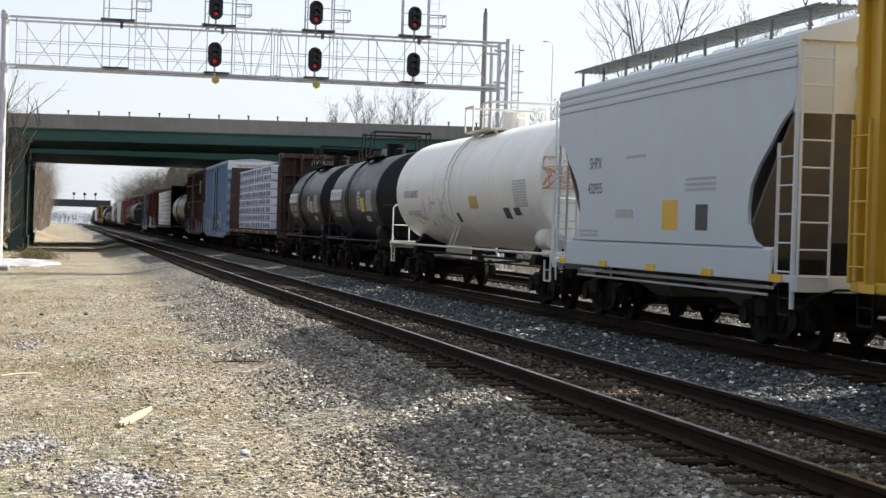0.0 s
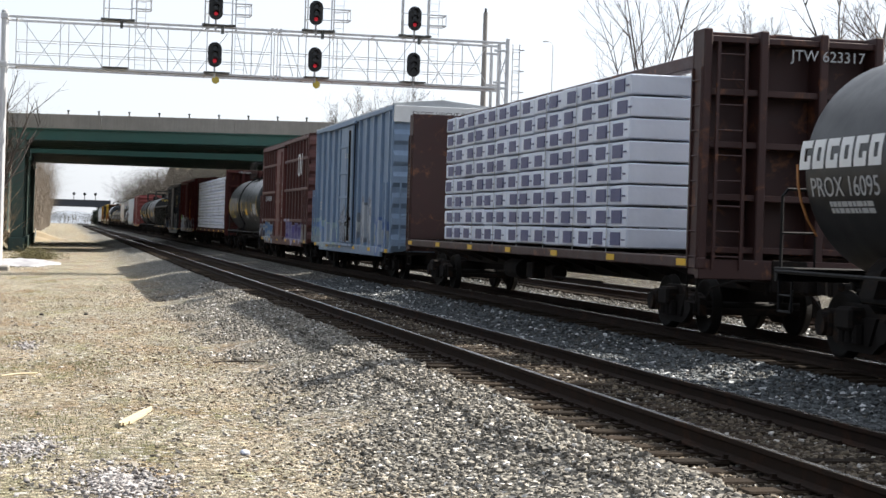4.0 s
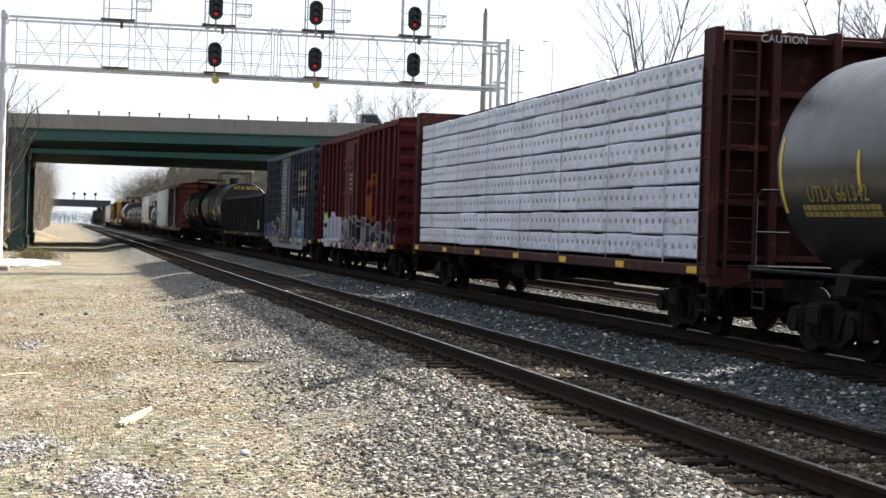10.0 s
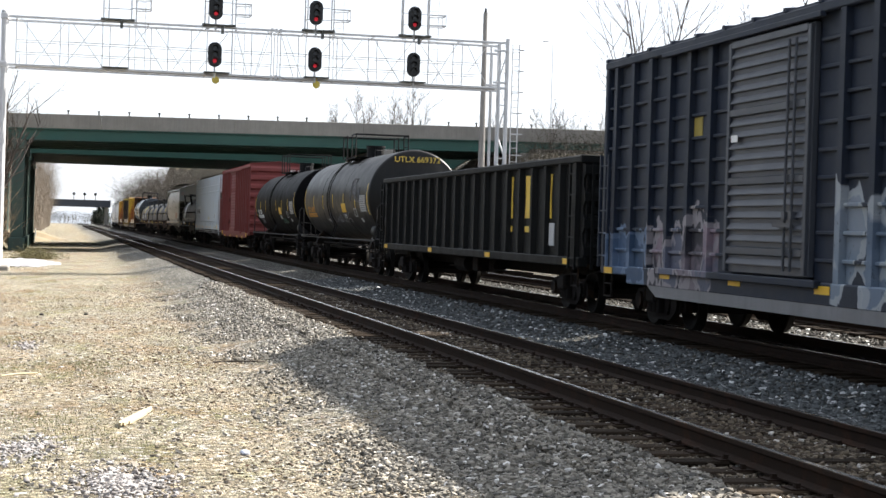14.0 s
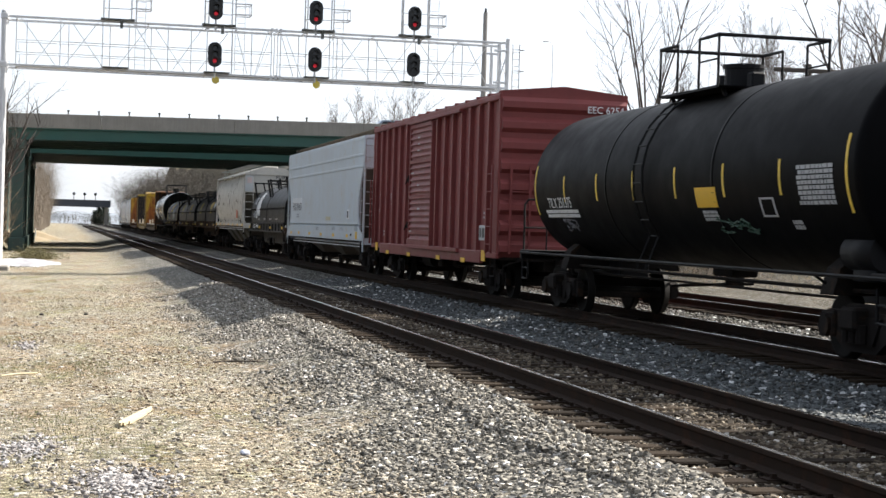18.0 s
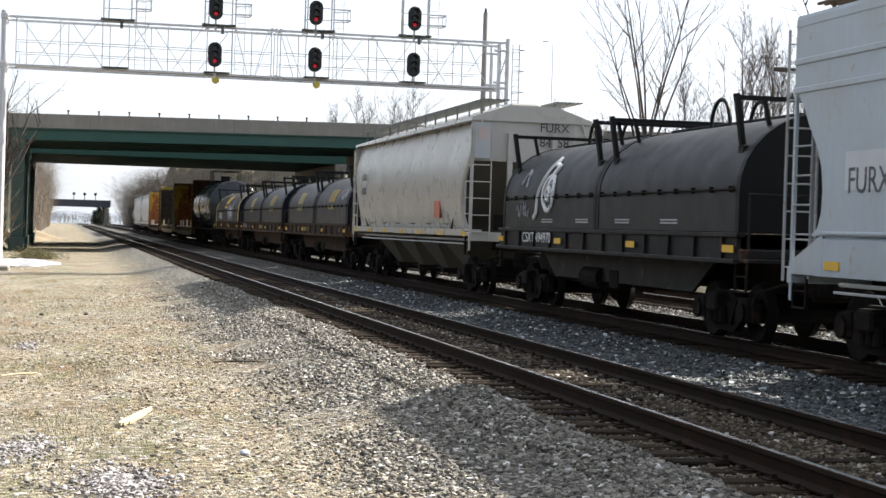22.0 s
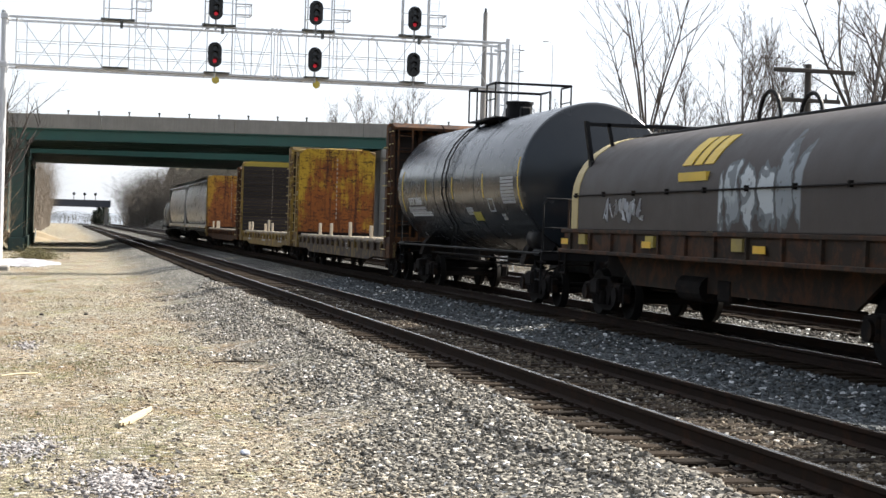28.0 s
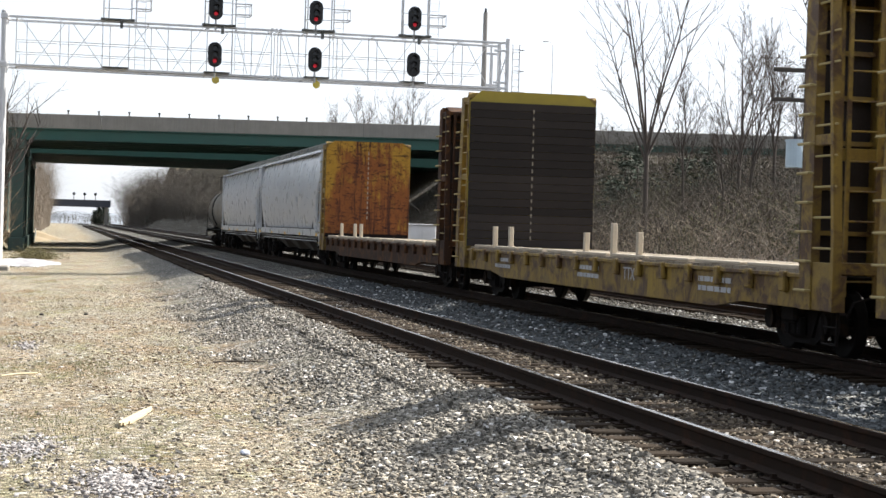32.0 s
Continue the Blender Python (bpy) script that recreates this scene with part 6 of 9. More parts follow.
part("skirt", mb, mat("pale_skirt", (0.2, 0.2, 0.21), 0.6, 0, 0.3, streak=0.4), car, "pale worn side skirt")

# 13: black gondola with yellow block letters
car, w, a, b = gondola("gondola", 4.82, 25.31, 3.05, 0.98, paint((0.006, 0.007, 0.0075), 0.6, var=0.4, dirt=0.3, dirt_col=(0.02, 0.018, 0.016), spec=0.12),
                       "long black mill gondola with ribbed sides", posts=20)
for y in (-4.6, -6.15, -7.65):
    mb = MB().box(-w + 0.115, -w + 0.125, y - 0.25, y + 0.25, 1.55, 1.68)
    mb.prism([(y - 0.27, 1.85), (y + 0.27, 1.85), (y + 0.22, 2.3), (y + 0.27, 2.75), (y - 0.27, 2.75), (y - 0.22, 2.3)], "x", -w + 0.115, -w + 0.125)
    part("letter_block", mb, GOLD, car, "yellow block letter shape")
part("placard", MB().box(-w - 0.006, -w + 0.01, a + 1.7, a + 2.05, 1.3, 1.75), GREYP, car)

# 14, 15: black tank cars
car, a, b = tank_car("black_tank_car", 26.66, 43.56, 1.52, 2.57, paint((0.008, 0.0078, 0.0078), 0.42, var=0.35, bump=0.03, streak=0.3, dirt=0.35, dirt_col=(0.02, 0.019, 0.018), spec=0.2), BLACK,
                     "grimy black tank car with orange numbers and scrawls", bands=(2.6, -2.6))
tank_marks(car, a, b, 1.52, 2.57, "UTLX 669392", mat("orange_number", (0.55, 0.26, 0.03), 0.6), 7, 2)
lettering("end_lettering", "UTLX 669372", 0.26, GOLD, car, (0, a + 0.78, 3.75), (84, 0, 0))
CHALK = mat("chalk_scrawl", (0.17, 0.17, 0.175), 0.8, 0, 0.3)
shell_scribble(car, 1.52, 2.57, a + 2.8, a + 4.6, -6, 24, 7, CHALK, 0.02, 341, "pale sprayed scrawl")
shell_scribble(car, 1.52, 2.57, a + 5.0, a + 10.5, -34, -20, 12, CHALK, 0.012, 342, "pale sprayed scrawl")
car, a, b = tank_car("black_tank_car", 44.66, 61.67, 1.5, 2.53, paint((0.003, 0.003, 0.0035), 0.5, var=0.3, bump=0.02, dirt=0.15, dirt_col=(0.007, 0.007, 0.007), spec=0.04), BLACK,
                     "clean black tank car with white numbers and yellow stripes", bands=(2.6, -2.6))
tank_marks(car, a, b, 1.5, 2.53, "TILX 251375", WHITE, 8, 3)
shell_scribble(car, 1.5, 2.53, a + 4.6, a + 6.0, -36, -26, 5, mat("dark_green_spray", (0.015, 0.05, 0.03), 0.7), 0.015, 343, "dark green sprayed scrawl")
shell_scribble(car, 1.5, 2.53, b - 3.6, b - 2.8, -38, -28, 3, mat("chalk_scrawl", (0.14, 0.14, 0.15), 0.8), 0.014, 344, "pale sprayed scrawl")

# 16: red boxcar with a ribbed door
DULLISH = mat("dark_placard_panel", (0.06, 0.06, 0.06), 0.6, 0, 0.2)
car, w, a, b = boxcar("red_boxcar", 63.54, 79.47, 4.67, 0.95, paint((0.19, 0.044, 0.042), 0.55, var=0.15, streak=0.2, dirt=0.15, spec=0.3),
                      "faded red boxcar with deep ribs and a corrugated door", door=(0.52, 2.93), door_kind="ribbed", end_n=8, rib_w=0.15,
                      posts=(7.5, 6.6, 5.67, 4.7, 3.73, 2.75, -1.28, -2.22, -3.13, -4.12, -5.0, -5.93, -6.87), rods=False, slide=-1, refl=0)
for y in (6.95, -6.8):
    part("reflector", MB().box(-w - 0.02, -w - 0.008, y - 0.17, y + 0.17, 0.85, 1.1), YELLOW, car)
for y in (5.08, 1.89, -1.97, -4.79):
    put("reflector", REFL_ME, car, (-w - 0.022, y, 0.83))
for k, (y, z0, z1, rows) in enumerate(((-4.84, 1.35, 1.95, 5), (-5.7, 1.2, 2.0, 6), (-6.45, 1.82, 2.02, 2))):
    bars("stencil", GREYP, car, -w + 0.098, y - 0.13, y + 0.13, z0, z1, rows, 160 + k)
lettering("reporting_mark", "EEC", 0.26, GREYP, car, (-w + 0.096, 6.95, 2.5), SIDE, squeeze=1.3)
lettering("car_number", "6254", 0.26, GREYP, car, (-w + 0.096, 6.95, 2.1), SIDE, squeeze=1.2)
bars("stencil", GREYP, car, -w + 0.098, 6.75, 7.05, 1.3, 1.5, 2, 163)
bars("stencil", GREYP, car, -w + 0.098, 6.2, 6.45, 1.3, 1.5, 2, 169)
for k, (y, z) in enumerate(((0.75, 4.06), (0.75, 3.88), (0.75, 3.7), (1.5, 3.1), (0.7, 2.75), (0.6, 2.1), (1.6, 1.48))):
    bars("stencil", GREYP, car, -w - 0.047, y - 0.15, y + 0.15, z - 0.03, z + 0.03, 1, 164 + k)
pc = part("placard_holder", MB().box(-w - 0.006, -w + 0.1, -6.89, -6.31, 1.33, 1.68, 0.01), GREYP, car, "pale metal placard frame")
part("placard_panel", MB().box(-w - 0.012, -w - 0.004, -6.82, -6.38, 1.39, 1.62), DULLISH, pc)
part("placard_clip", MB().box(-w - 0.016, -w - 0.01, -6.62, -6.58, 1.37, 1.64), GREYP, pc)
sf = MB()
for y0, y1, z0, z1 in ((5.05, 5.35, 2.26, 2.28), (5.05, 5.35, 2.58, 2.6), (5.05, 5.07, 2.28, 2.58), (5.33, 5.35, 2.28, 2.58)):
    sf.box(-w + 0.092, -w + 0.1, y0, y1, z0, z1)
part("stencil_frame", sf, GREYP, car)
for z in (2.95, 1.66):
    part("door_lock", MB().box(-w - 0.07, -w, 1.96, 2.12, z - 0.1, z + 0.1, 0.02).cyl((-w - 0.08, 2.04, z), (-w - 0.08, 2.3, z - 0.14), 0.018, n=6), STEEL_DARK, car)
part("door_skirt", MB().box(-w - 0.06, -w, -0.95, 2.1, 1.06, 1.28, 0.02), next(o for o in car.children if o.name.startswith("side_wall")).data.materials[0], car, "deep lower door rail")
lettering("end_lettering", "EEC 6254", 0.22, WHITE, car, (0.95, a - 0.118, 4.36), (90, 0, 0))

# 17: pale grey covered hopper
car, w, a, b = hopper("covered_hopper", 81.0, 100.1, 4.5, 1.1, paint((0.45, 0.52, 0.585), 0.5, var=0.1, streak=0.25, dirt=0.3, dirt_col=(0.36, 0.33, 0.27), rust=0.045, rust_col=(0.36, 0.27, 0.15)),
                      "long pale grey covered hopper car with rusty streaks", roof_z=0.2, bays=3, cut=0.13, refl=0, deep_sill=0.52, beads=(3.93, 3.55), dark=mat("dark_slope", (0.1, 0.085, 0.07), 0.8, 0, 0.3), ladder_mat=mat("grey_ladder", (0.3, 0.31, 0.32), 0.6, 0, 0.2, rust=0.15), rail=mat("rusty_grating", (0.1, 0.07, 0.04), 0.9, 0, 0.3))
FAINT = mat("faded_blue_grey_stencil", (0.27, 0.3, 0.34), 0.7, 0, 0.2)
WORN_INK = mat("worn_dark_lettering", (0.06, 0.065, 0.075), 0.7, 0, 0.5, 6, dirt=0.3, dirt_col=(0.3, 0.32, 0.35))
body_paint = next(o for o in car.children if o.name.startswith("side_wall")).data.materials[0]
for sx in (-1, 1):
    for y0, y1 in ((a + 1.1, a + 0.1), (b - 1.1, b - 0.1)):
        part("corner_gusset", MB().prism([(y0, 1.16), (y1, 1.16), (y1, 1.26), (y0, 1.64)], "x", sx * (w - 0.03), sx * (w + 0.004)), body_paint, car)
    part("side_crease", MB().box(sx * (w - 0.01), sx * (w + 0.025), a + 1.0, b - 1.0, 1.63, 1.68, 0.012), body_paint, car)
    part("weld_seam", MB().box(sx * (w - 0.01), sx * (w + 0.008), a + 0.1, b - 0.1, 4.4, 4.43), body_paint, car)
part("number_panel", MB().box(-w - 0.005, -w + 0.01, 5.1, 7.85, 2.2, 2.68), mat("pale_number_panel", (0.6, 0.63, 0.66), 0.6, 0, 0.15, dirt=0.3), car, "pale repainted panel behind the number")
lettering("car_number", "FURX 894654", 0.46, WORN_INK, car, (-w - 0.008, 6.45, 2.3), SIDE)
bars("stencil", FAINT, car, -w, 5.8, 6.6, 1.85, 2.05, 2, 173)
for k, (y, z0, z1) in enumerate(((0.6, 1.38, 1.52), (-3.4, 1.42, 1.54), (-5.2, 1.42, 1.52), (-8.25, 1.42, 1.6))):
    bars("stencil", FAINT, car, -w - 0.002, y - 0.35, y + 0.35, z0, z1, 3, 174 + k)
for y in (8.15, 5.73, 2.67, -0.39, -3.38, -6.43):
    put("reflector", REFL_ME, car, (-w - 0.006, y, 1.24))
part("reflector", MB().box(-w - 0.016, -w, -8.48, -8.14, 1.15, 1.39), YELLOW, car)
part("reflector", MB().box(-w - 0.012, -w, -7.35, -7.1, 1.24, 1.32), BLACK, car, "small dark plate")
pc = part("placard_holder", MB().box(-w - 0.014, -w, -6.82, -6.36, 1.81, 2.13, 0.008), WHITE, car, "white placard frame")
part("placard_panel", MB().box(-w - 0.02, -w - 0.012, -6.66, -6.42, 1.85, 2.09), DARKP, pc)
part("placard", MB().box(-w - 0.006, -w, -2.6, -1.5, 1.76, 1.9), mat("faint_yellow_patch", (0.5, 0.46, 0.32), 0.7), car)

# 18: black coil car with a white scrawl
HB = paint((0.011, 0.011, 0.012), 0.5, var=0.25, dirt=0.3, dirt_col=(0.022, 0.021, 0.02), spec=0.2)
car, w, a, b = coil_car("coil_car", 101.6, 116.35, ((0, 0.5), (0.505, 1)), HB, BLACK, paint((0.012, 0.012, 0.012), 0.6, var=0.4, rust=0.1, spec=0.2), "black coil car with two rounded hoods and a white scrawl", rim_w=0.12)
bb = b - 1.15
lettering("car_number", "CSXT 494970", 0.3, WHITE, car, (-w - 0.062, bb - 2.45, 1.44), SIDE, squeeze=1.25)
mb = MB()
pts = [(bb - 1.95, 1.85), (bb - 2.1, 1.95), (bb - 2.2, 2.35), (bb - 2.45, 2.8), (bb - 2.6, 3.1), (bb - 2.75, 2.95), (bb - 3.1, 2.92), (bb - 2.95, 2.72)]
pts += [(bb - 2.95 + 0.36 * math.cos(q), 2.36 + 0.36 * math.sin(q)) for q in [1.5 - 6.0 * u / 14 for u in range(15)]]
pts += [(bb - 2.95 + 0.13 * math.cos(q), 2.34 + 0.13 * math.sin(q)) for q in [6.283 * u / 8 for u in range(9)]]


def on_hood(y, z):
    if z < 2.25:
        return (-1.39, y, z)
    return (-1.39 * math.sqrt(max(0.0, 1 - ((z - 2.25) / 1.2) ** 2)), y, z)


for p0, p1 in zip(pts, pts[1:]):
    mb.tube([on_hood(p0[0] + (p1[0] - p0[0]) * k / 3, p0[1] + (p1[1] - p0[1]) * k / 3) for k in range(4)], 0.05, 5)
part("sprayed_scrawl", mb, WHITE, car, "white sprayed scrawl")
for k in range(4):
    bars("stencil", GREYP, car, -1.385, bb - 3.3 - 2.4 * k, bb - 2.5 - 2.4 * k, 1.75, 1.85, 2, 180 + k)

rnd = random.Random(18)
for y0, y1, z0, z1, n, rad in ((bb - 1.5, bb - 0.5, 1.8, 2.2, 7, 0.012), (bb - 1.2, bb - 0.7, 2.5, 2.9, 3, 0.016)):
    mb = MB()
    for k in range(n):
        y = y0 + (y1 - y0) * (k + 0.5) / n
        q = [(y + rnd.uniform(-0.1, 0.1), rnd.uniform(z0, z1)) for _ in range(4)]
        mb.tube([on_hood(*v) for v in q], rad, 4)
    tagged(part("sprayed_scrawl", mb, mat("chalk_white_spray", (0.4, 0.41, 0.43), 0.8), car, "white sprayed scrawl"), kind="stuff")

# 19: rounded grey covered hopper
car, w, a, b = hopper("rounded_hopper", 118.5, 135.4, 4.24, 1.42, paint((0.45, 0.435, 0.4), 0.3, var=0.05, bump=0.0, streak=0.12, dirt=0.12, dirt_col=(0.36, 0.34, 0.3)),
                      "warm grey covered hopper car with bulging rounded sides", kind="round", roof_z=0.45, inset=1.0, bays=4, cut=0.15, refl=7, deep_sill=0.15,
                      dark=mat("dark_slope", (0.1, 0.09, 0.07), 0.8, 0, 0.3))
lettering("end_lettering", "FURX", 0.3, DARKP, car, (0.55, a + 0.085, 4.08), (90, 0, 0))
lettering("end_lettering", "84558", 0.3, DARKP, car, (0.55, a + 0.085, 3.72), (90, 0, 0))
lettering("car_number", "FURX", 0.32, DARKP, car, (-w - 0.035, b - 2.2, 3.15), SIDE)
lettering("car_number", "64558", 0.32, DARKP, car, (-w - 0.035, b - 2.2, 2.7), SIDE)
part("placard", MB().box(-w - 0.005, -w + 0.02, a + 3.4, a + 4.1, 1.85, 2.3), REDP, car)
nt_ = part("notice", MB().box(-w + 0.06, -w + 0.46, a - 0.035, a - 0.01, 3.3, 4.15), paint((0.4, 0.42, 0.43))(car), car, "grey steel plate with a printed notice")
part("notice_print", MB().box(-w + 0.14, -w + 0.4, a - 0.04, a - 0.034, 3.75, 4.05), mat("pale_red_print", (0.5, 0.4, 0.38), 0.6), nt_)

# 20, 21: coil cars with two hoods and yellow emblems
HG = paint((0.022, 0.022, 0.025), 0.5, var=0.3, streak=0.3, dirt=0.4, rust=0.08, rust_col=(0.07, 0.045, 0.03), dirt_col=(0.06, 0.05, 0.042), spec=0.25)
FR = paint((0.03, 0.021, 0.016), 0.8, var=0.5, rust=0.55, rust_col=(0.075, 0.034, 0.018), dirt=0.3, dirt_col=(0.06, 0.05, 0.03), spec=0.2)
DBLUE = mat("dark_blue_hood_end", (0.005, 0.007, 0.013), 0.6, 0, 0.3, spec=0.12)


DULLP = mat("dull_patch", (0.14, 0.12, 0.1), 0.8, 0, 0.4)
WORN_GOLD = mat("worn_yellow_stencil", (0.42, 0.32, 0.06), 0.6, 0, 0.25, dirt=0.8, dirt_col=(0.1, 0.085, 0.05))


def emblem(car, y, w=0.75, z=2.55, material=WORN_GOLD):
    mb = MB()
    for y0, y1 in ((0.42, 0.14), (0.06, -0.16), (-0.24, -0.5)):
        vs = []
        for k in range(5):
            for yy in (y0, y1):
                p = Vector(on_hood(y + (yy - 0.12 * k / 4) * w / 0.75, z - 0.08 + 0.46 * k / 4))
                vs += [p + Vector((-0.006, 0, 0.003)), p + Vector((0.03, 0, -0.02))]
        fs = []
        for k in range(4):
            i = 4 * k
            fs += [(i, i + 2, i + 6, i + 4), (i, i + 4, i + 5, i + 1), (i + 2, i + 3, i + 7, i + 6)]
        mb.add(vs, fs + [(0, 1, 3, 2), (16, 18, 19, 17)])
    part("yellow_emblem", mb, material, car, "worn yellow emblem")
    part("emblem_bar", MB().box(*((-1.40, -1.36) if z < 2.6 else (-1.385, -1.33)), y - 0.62 * w, y + 0.5 * w, z - 0.34, z - 0.2), material, car)


for y0, y1, num in ((136.75, 153.87, ""), (154.86, 172.97, "NYC 627460")):
    car, w, a, b = coil_car("coil_car", y0, y1, ((0, 0.495), (0.505, 1)), HG, DBLUE, FR, "grey coil car with two worn rounded hoods and yellow emblems")
    emblem(car, 4.4, 1.15, 2.52, material=mat("worn_yellow", (0.34, 0.29, 0.12), 0.7, 0, 0.2))
    emblem(car, -4.1, 1.15, 2.52, material=mat("worn_yellow", (0.34, 0.25, 0.08), 0.7, 0, 0.2))
    if not num:
        rnd = random.Random(20)
        mb = MB()
        for k in range(6):
            y = a + 1.2 + 0.22 * k
            q = [(y + rnd.uniform(-0.13, 0.13), rnd.uniform(2.5, 3.05)) for _ in range(4)]
            mb.tube([on_hood(*v) for v in q], 0.022, 4)
        tagged(part("sprayed_scrawl", mb, mat("white_spray", (0.5, 0.51, 0.53), 0.8), car, "white sprayed scrawl"), kind="stuff")
    if num:
        lettering("car_number", num, 0.3, GREYP, car, (-w - 0.055, b - 2.4, 1.44), SIDE)
    rr = random.Random(int(y0))
    for k in range(5):
        y = rr.uniform(a + 1, b - 1)
        part("sill_patch", MB().box(-w - 0.056, -w, y - 0.12, y + 0.12, 1.34, 1.5), rr.choice([WORN_GOLD, DULLP, DULLP]), car)

# 22: coil car with one long hood and yellow rims
HG2 = paint((0.055, 0.044, 0.039), 0.55, var=0.2, streak=0.25, dirt=0.3, spec=0.25,
            tags=((-3.5, -0.55, 1.7, 2.95, [(0.5, 0.54, 0.56), (0.42, 0.46, 0.48), (0.46, 0.5, 0.52), (0.25, 0.28, 0.3)], 1.6, 3),))
car, w, a, b = coil_car("coil_car", 174.3, 190.0, ((0.02, 0.98),), HG2, DBLUE, FR, "brown-grey coil car with one long hood, yellow rims and white graffiti", rim_w=0.38, rims=mat("faded_yellow_rim", (0.5, 0.4, 0.19), 0.6, 0, 0.2))
emblem(car, 0.65, 1.1, 2.78, GOLD)
rnd = random.Random(22)
mb = MB()
for k in range(12):
    y = 4.9 - 0.18 * k
    p = [(-1.392, y + rnd.uniform(-0.13, 0.13), rnd.uniform(1.78, 2.2)) for q in range(5)]
    mb.tube(p, 0.018 if k > 3 else 0.009, 4)
part("sprayed_scrawl", mb, mat("white_spray", (0.55, 0.56, 0.58), 0.7), car, "white sprayed scrawl")
lettering("end_number", "C", 0.4, GOLD, car, (0.0, a + 0.5, 2.8), (90, 0, 0))
for k in range(3):
    part("sill_patch", MB().box(-w - 0.056, -w, b - 2.0 - 3.8 * k, b - 1.6 - 3.8 * k, 1.36, 1.55), WORN_GOLD, car)

# 23: glossy black tank car
car, a, b = tank_car("black_tank_car", 191.0, 206.2, 1.65, 2.72, inset=(0.8, 0.2), shell_mat=paint((0.012, 0.016, 0.021), 0.24, var=0.2, bump=0.02, dirt=0.2, dirt_col=(0.035, 0.033, 0.03), spec=0.5), trim_mat=BLACK,
                     label="glossy black tank car with white numbers", bands=(2.2, -2.2))
tank_marks(car, a, b, 1.65, 2.72, "SHPX 204606", WHITE, 5, 6, plate=False)
lettering("end_lettering", "SHPX", 0.24, WHITE, car, (0.1, a + 0.78, 2.9), (88, 0, 0))
shell_bars(car, 1.65, 2.72, b - 4.6, b - 2.0, -30, -25, 2, 360, WHITE)
mb = MB()
on_shell(mb, 1.65, 2.72, a + 5.2, a + 5.95, -34, -26)
part("placard", mb, mat("dull_yellow_placard", (0.4, 0.35, 0.05), 0.6), car)

# 24, 25, 26: empty bulkhead flat cars
OCHRE = paint((0.28, 0.18, 0.022), 0.65, var=0.4, rust=0.52, rust_col=(0.075, 0.038, 0.016), streak=0.6, dirt=0.6, dirt_col=(0.1, 0.06, 0.025))
DECKF = paint((0.2, 0.13, 0.03), 0.75, var=0.4, rust=0.8, rust_col=(0.035, 0.02, 0.012), dirt=0.6, dirt_col=(0.05, 0.033, 0.02))
BROWNF = paint((0.04, 0.02, 0.012), 0.8, var=0.5, rust=0.45, rust_col=(0.1, 0.042, 0.014), dirt=0.3, dirt_col=(0.02, 0.015, 0.01), spec=0.2)
RUSTY = lambda c: rusted("scarred_yellow_plate", (0.4, 0.25, 0.025), (0.025, 0.01, 0.009), (0.36, 0.115, 0.02), 1.45, c)
ORANGE = lambda c: rusted("scarred_orange_plate", (0.4, 0.22, 0.03), (0.03, 0.011, 0.011), (0.38, 0.13, 0.03), 1.6, c)
DPLANK = mat("tarred_plank", (0.042, 0.034, 0.03), 0.85, 0, 0.4, 1.2, 35, 0.3, each=0.5, dirt=0.5, dirt_col=(0.02, 0.017, 0.015), spec=0.2)
st = [(4.6, 0.5, -1.45), (1.8, 0.5, -1.45), (-2.4, 0.55, -1.45), (-6.2, 0.45, -1.4)]
car, w, a, b = bulkhead_flat("bulkhead_flat_car", 206.9, 228.35, 4.72, 1.16, DECKF, BROWNF, RUSTY, "rusty yellow bulkhead flat car, empty, with short wooden stakes", stakes=st, rear_frame=OCHRE, front_plate=lambda c: DPLANK)
lettering("reporting_mark", "TTX", 0.3, GREYP, car, (-w - 0.006, -2.43, 0.88), SIDE)
car, w, a, b = bulkhead_flat("bulkhead_flat_car", 229.55, 250.65, 4.92, 1.16, OCHRE, OCHRE, lambda c: DPLANK, "yellow bulkhead flat car, empty, with dark planked bulkhead", planks=18,
                             stakes=[(7.4, 0.5, -1.45), (6.0, 0.5, -1.45), (0.6, 0.42, -1.4), (-1.2, 0.6, -1.45), (-2.6, 0.45, -1.45)], top_mat=mat("dull_yellow_cap", (0.33, 0.25, 0.03), 0.7, 0, 0.25, dirt=0.4), front_plate=lambda c: DPLANK)
lettering("reporting_mark", "TTX", 0.32, GREYP, car, (-w - 0.006, -2.39, 0.88), SIDE)
for k in range(3):
    bars("stencil", GREYP, car, -w - 0.008, 5.6 - 6.3 * k, 6.9 - 6.3 * k, 0.72, 1.0, 2, 250 + k)
car, w, a, b = bulkhead_flat("bulkhead_flat_car", 251.9, 273.4, 4.72, 1.16, BROWNF, BROWNF, ORANGE, "rust-brown bulkhead flat car, empty, with orange rusted bulkhead", stakes=[(4, 0.5, -1.45), (2.8, 0.5, -1.45), (6.8, 0.5, -1.45)], front_plate=lambda c: DPLANK,
                             rear_frame=OCHRE)

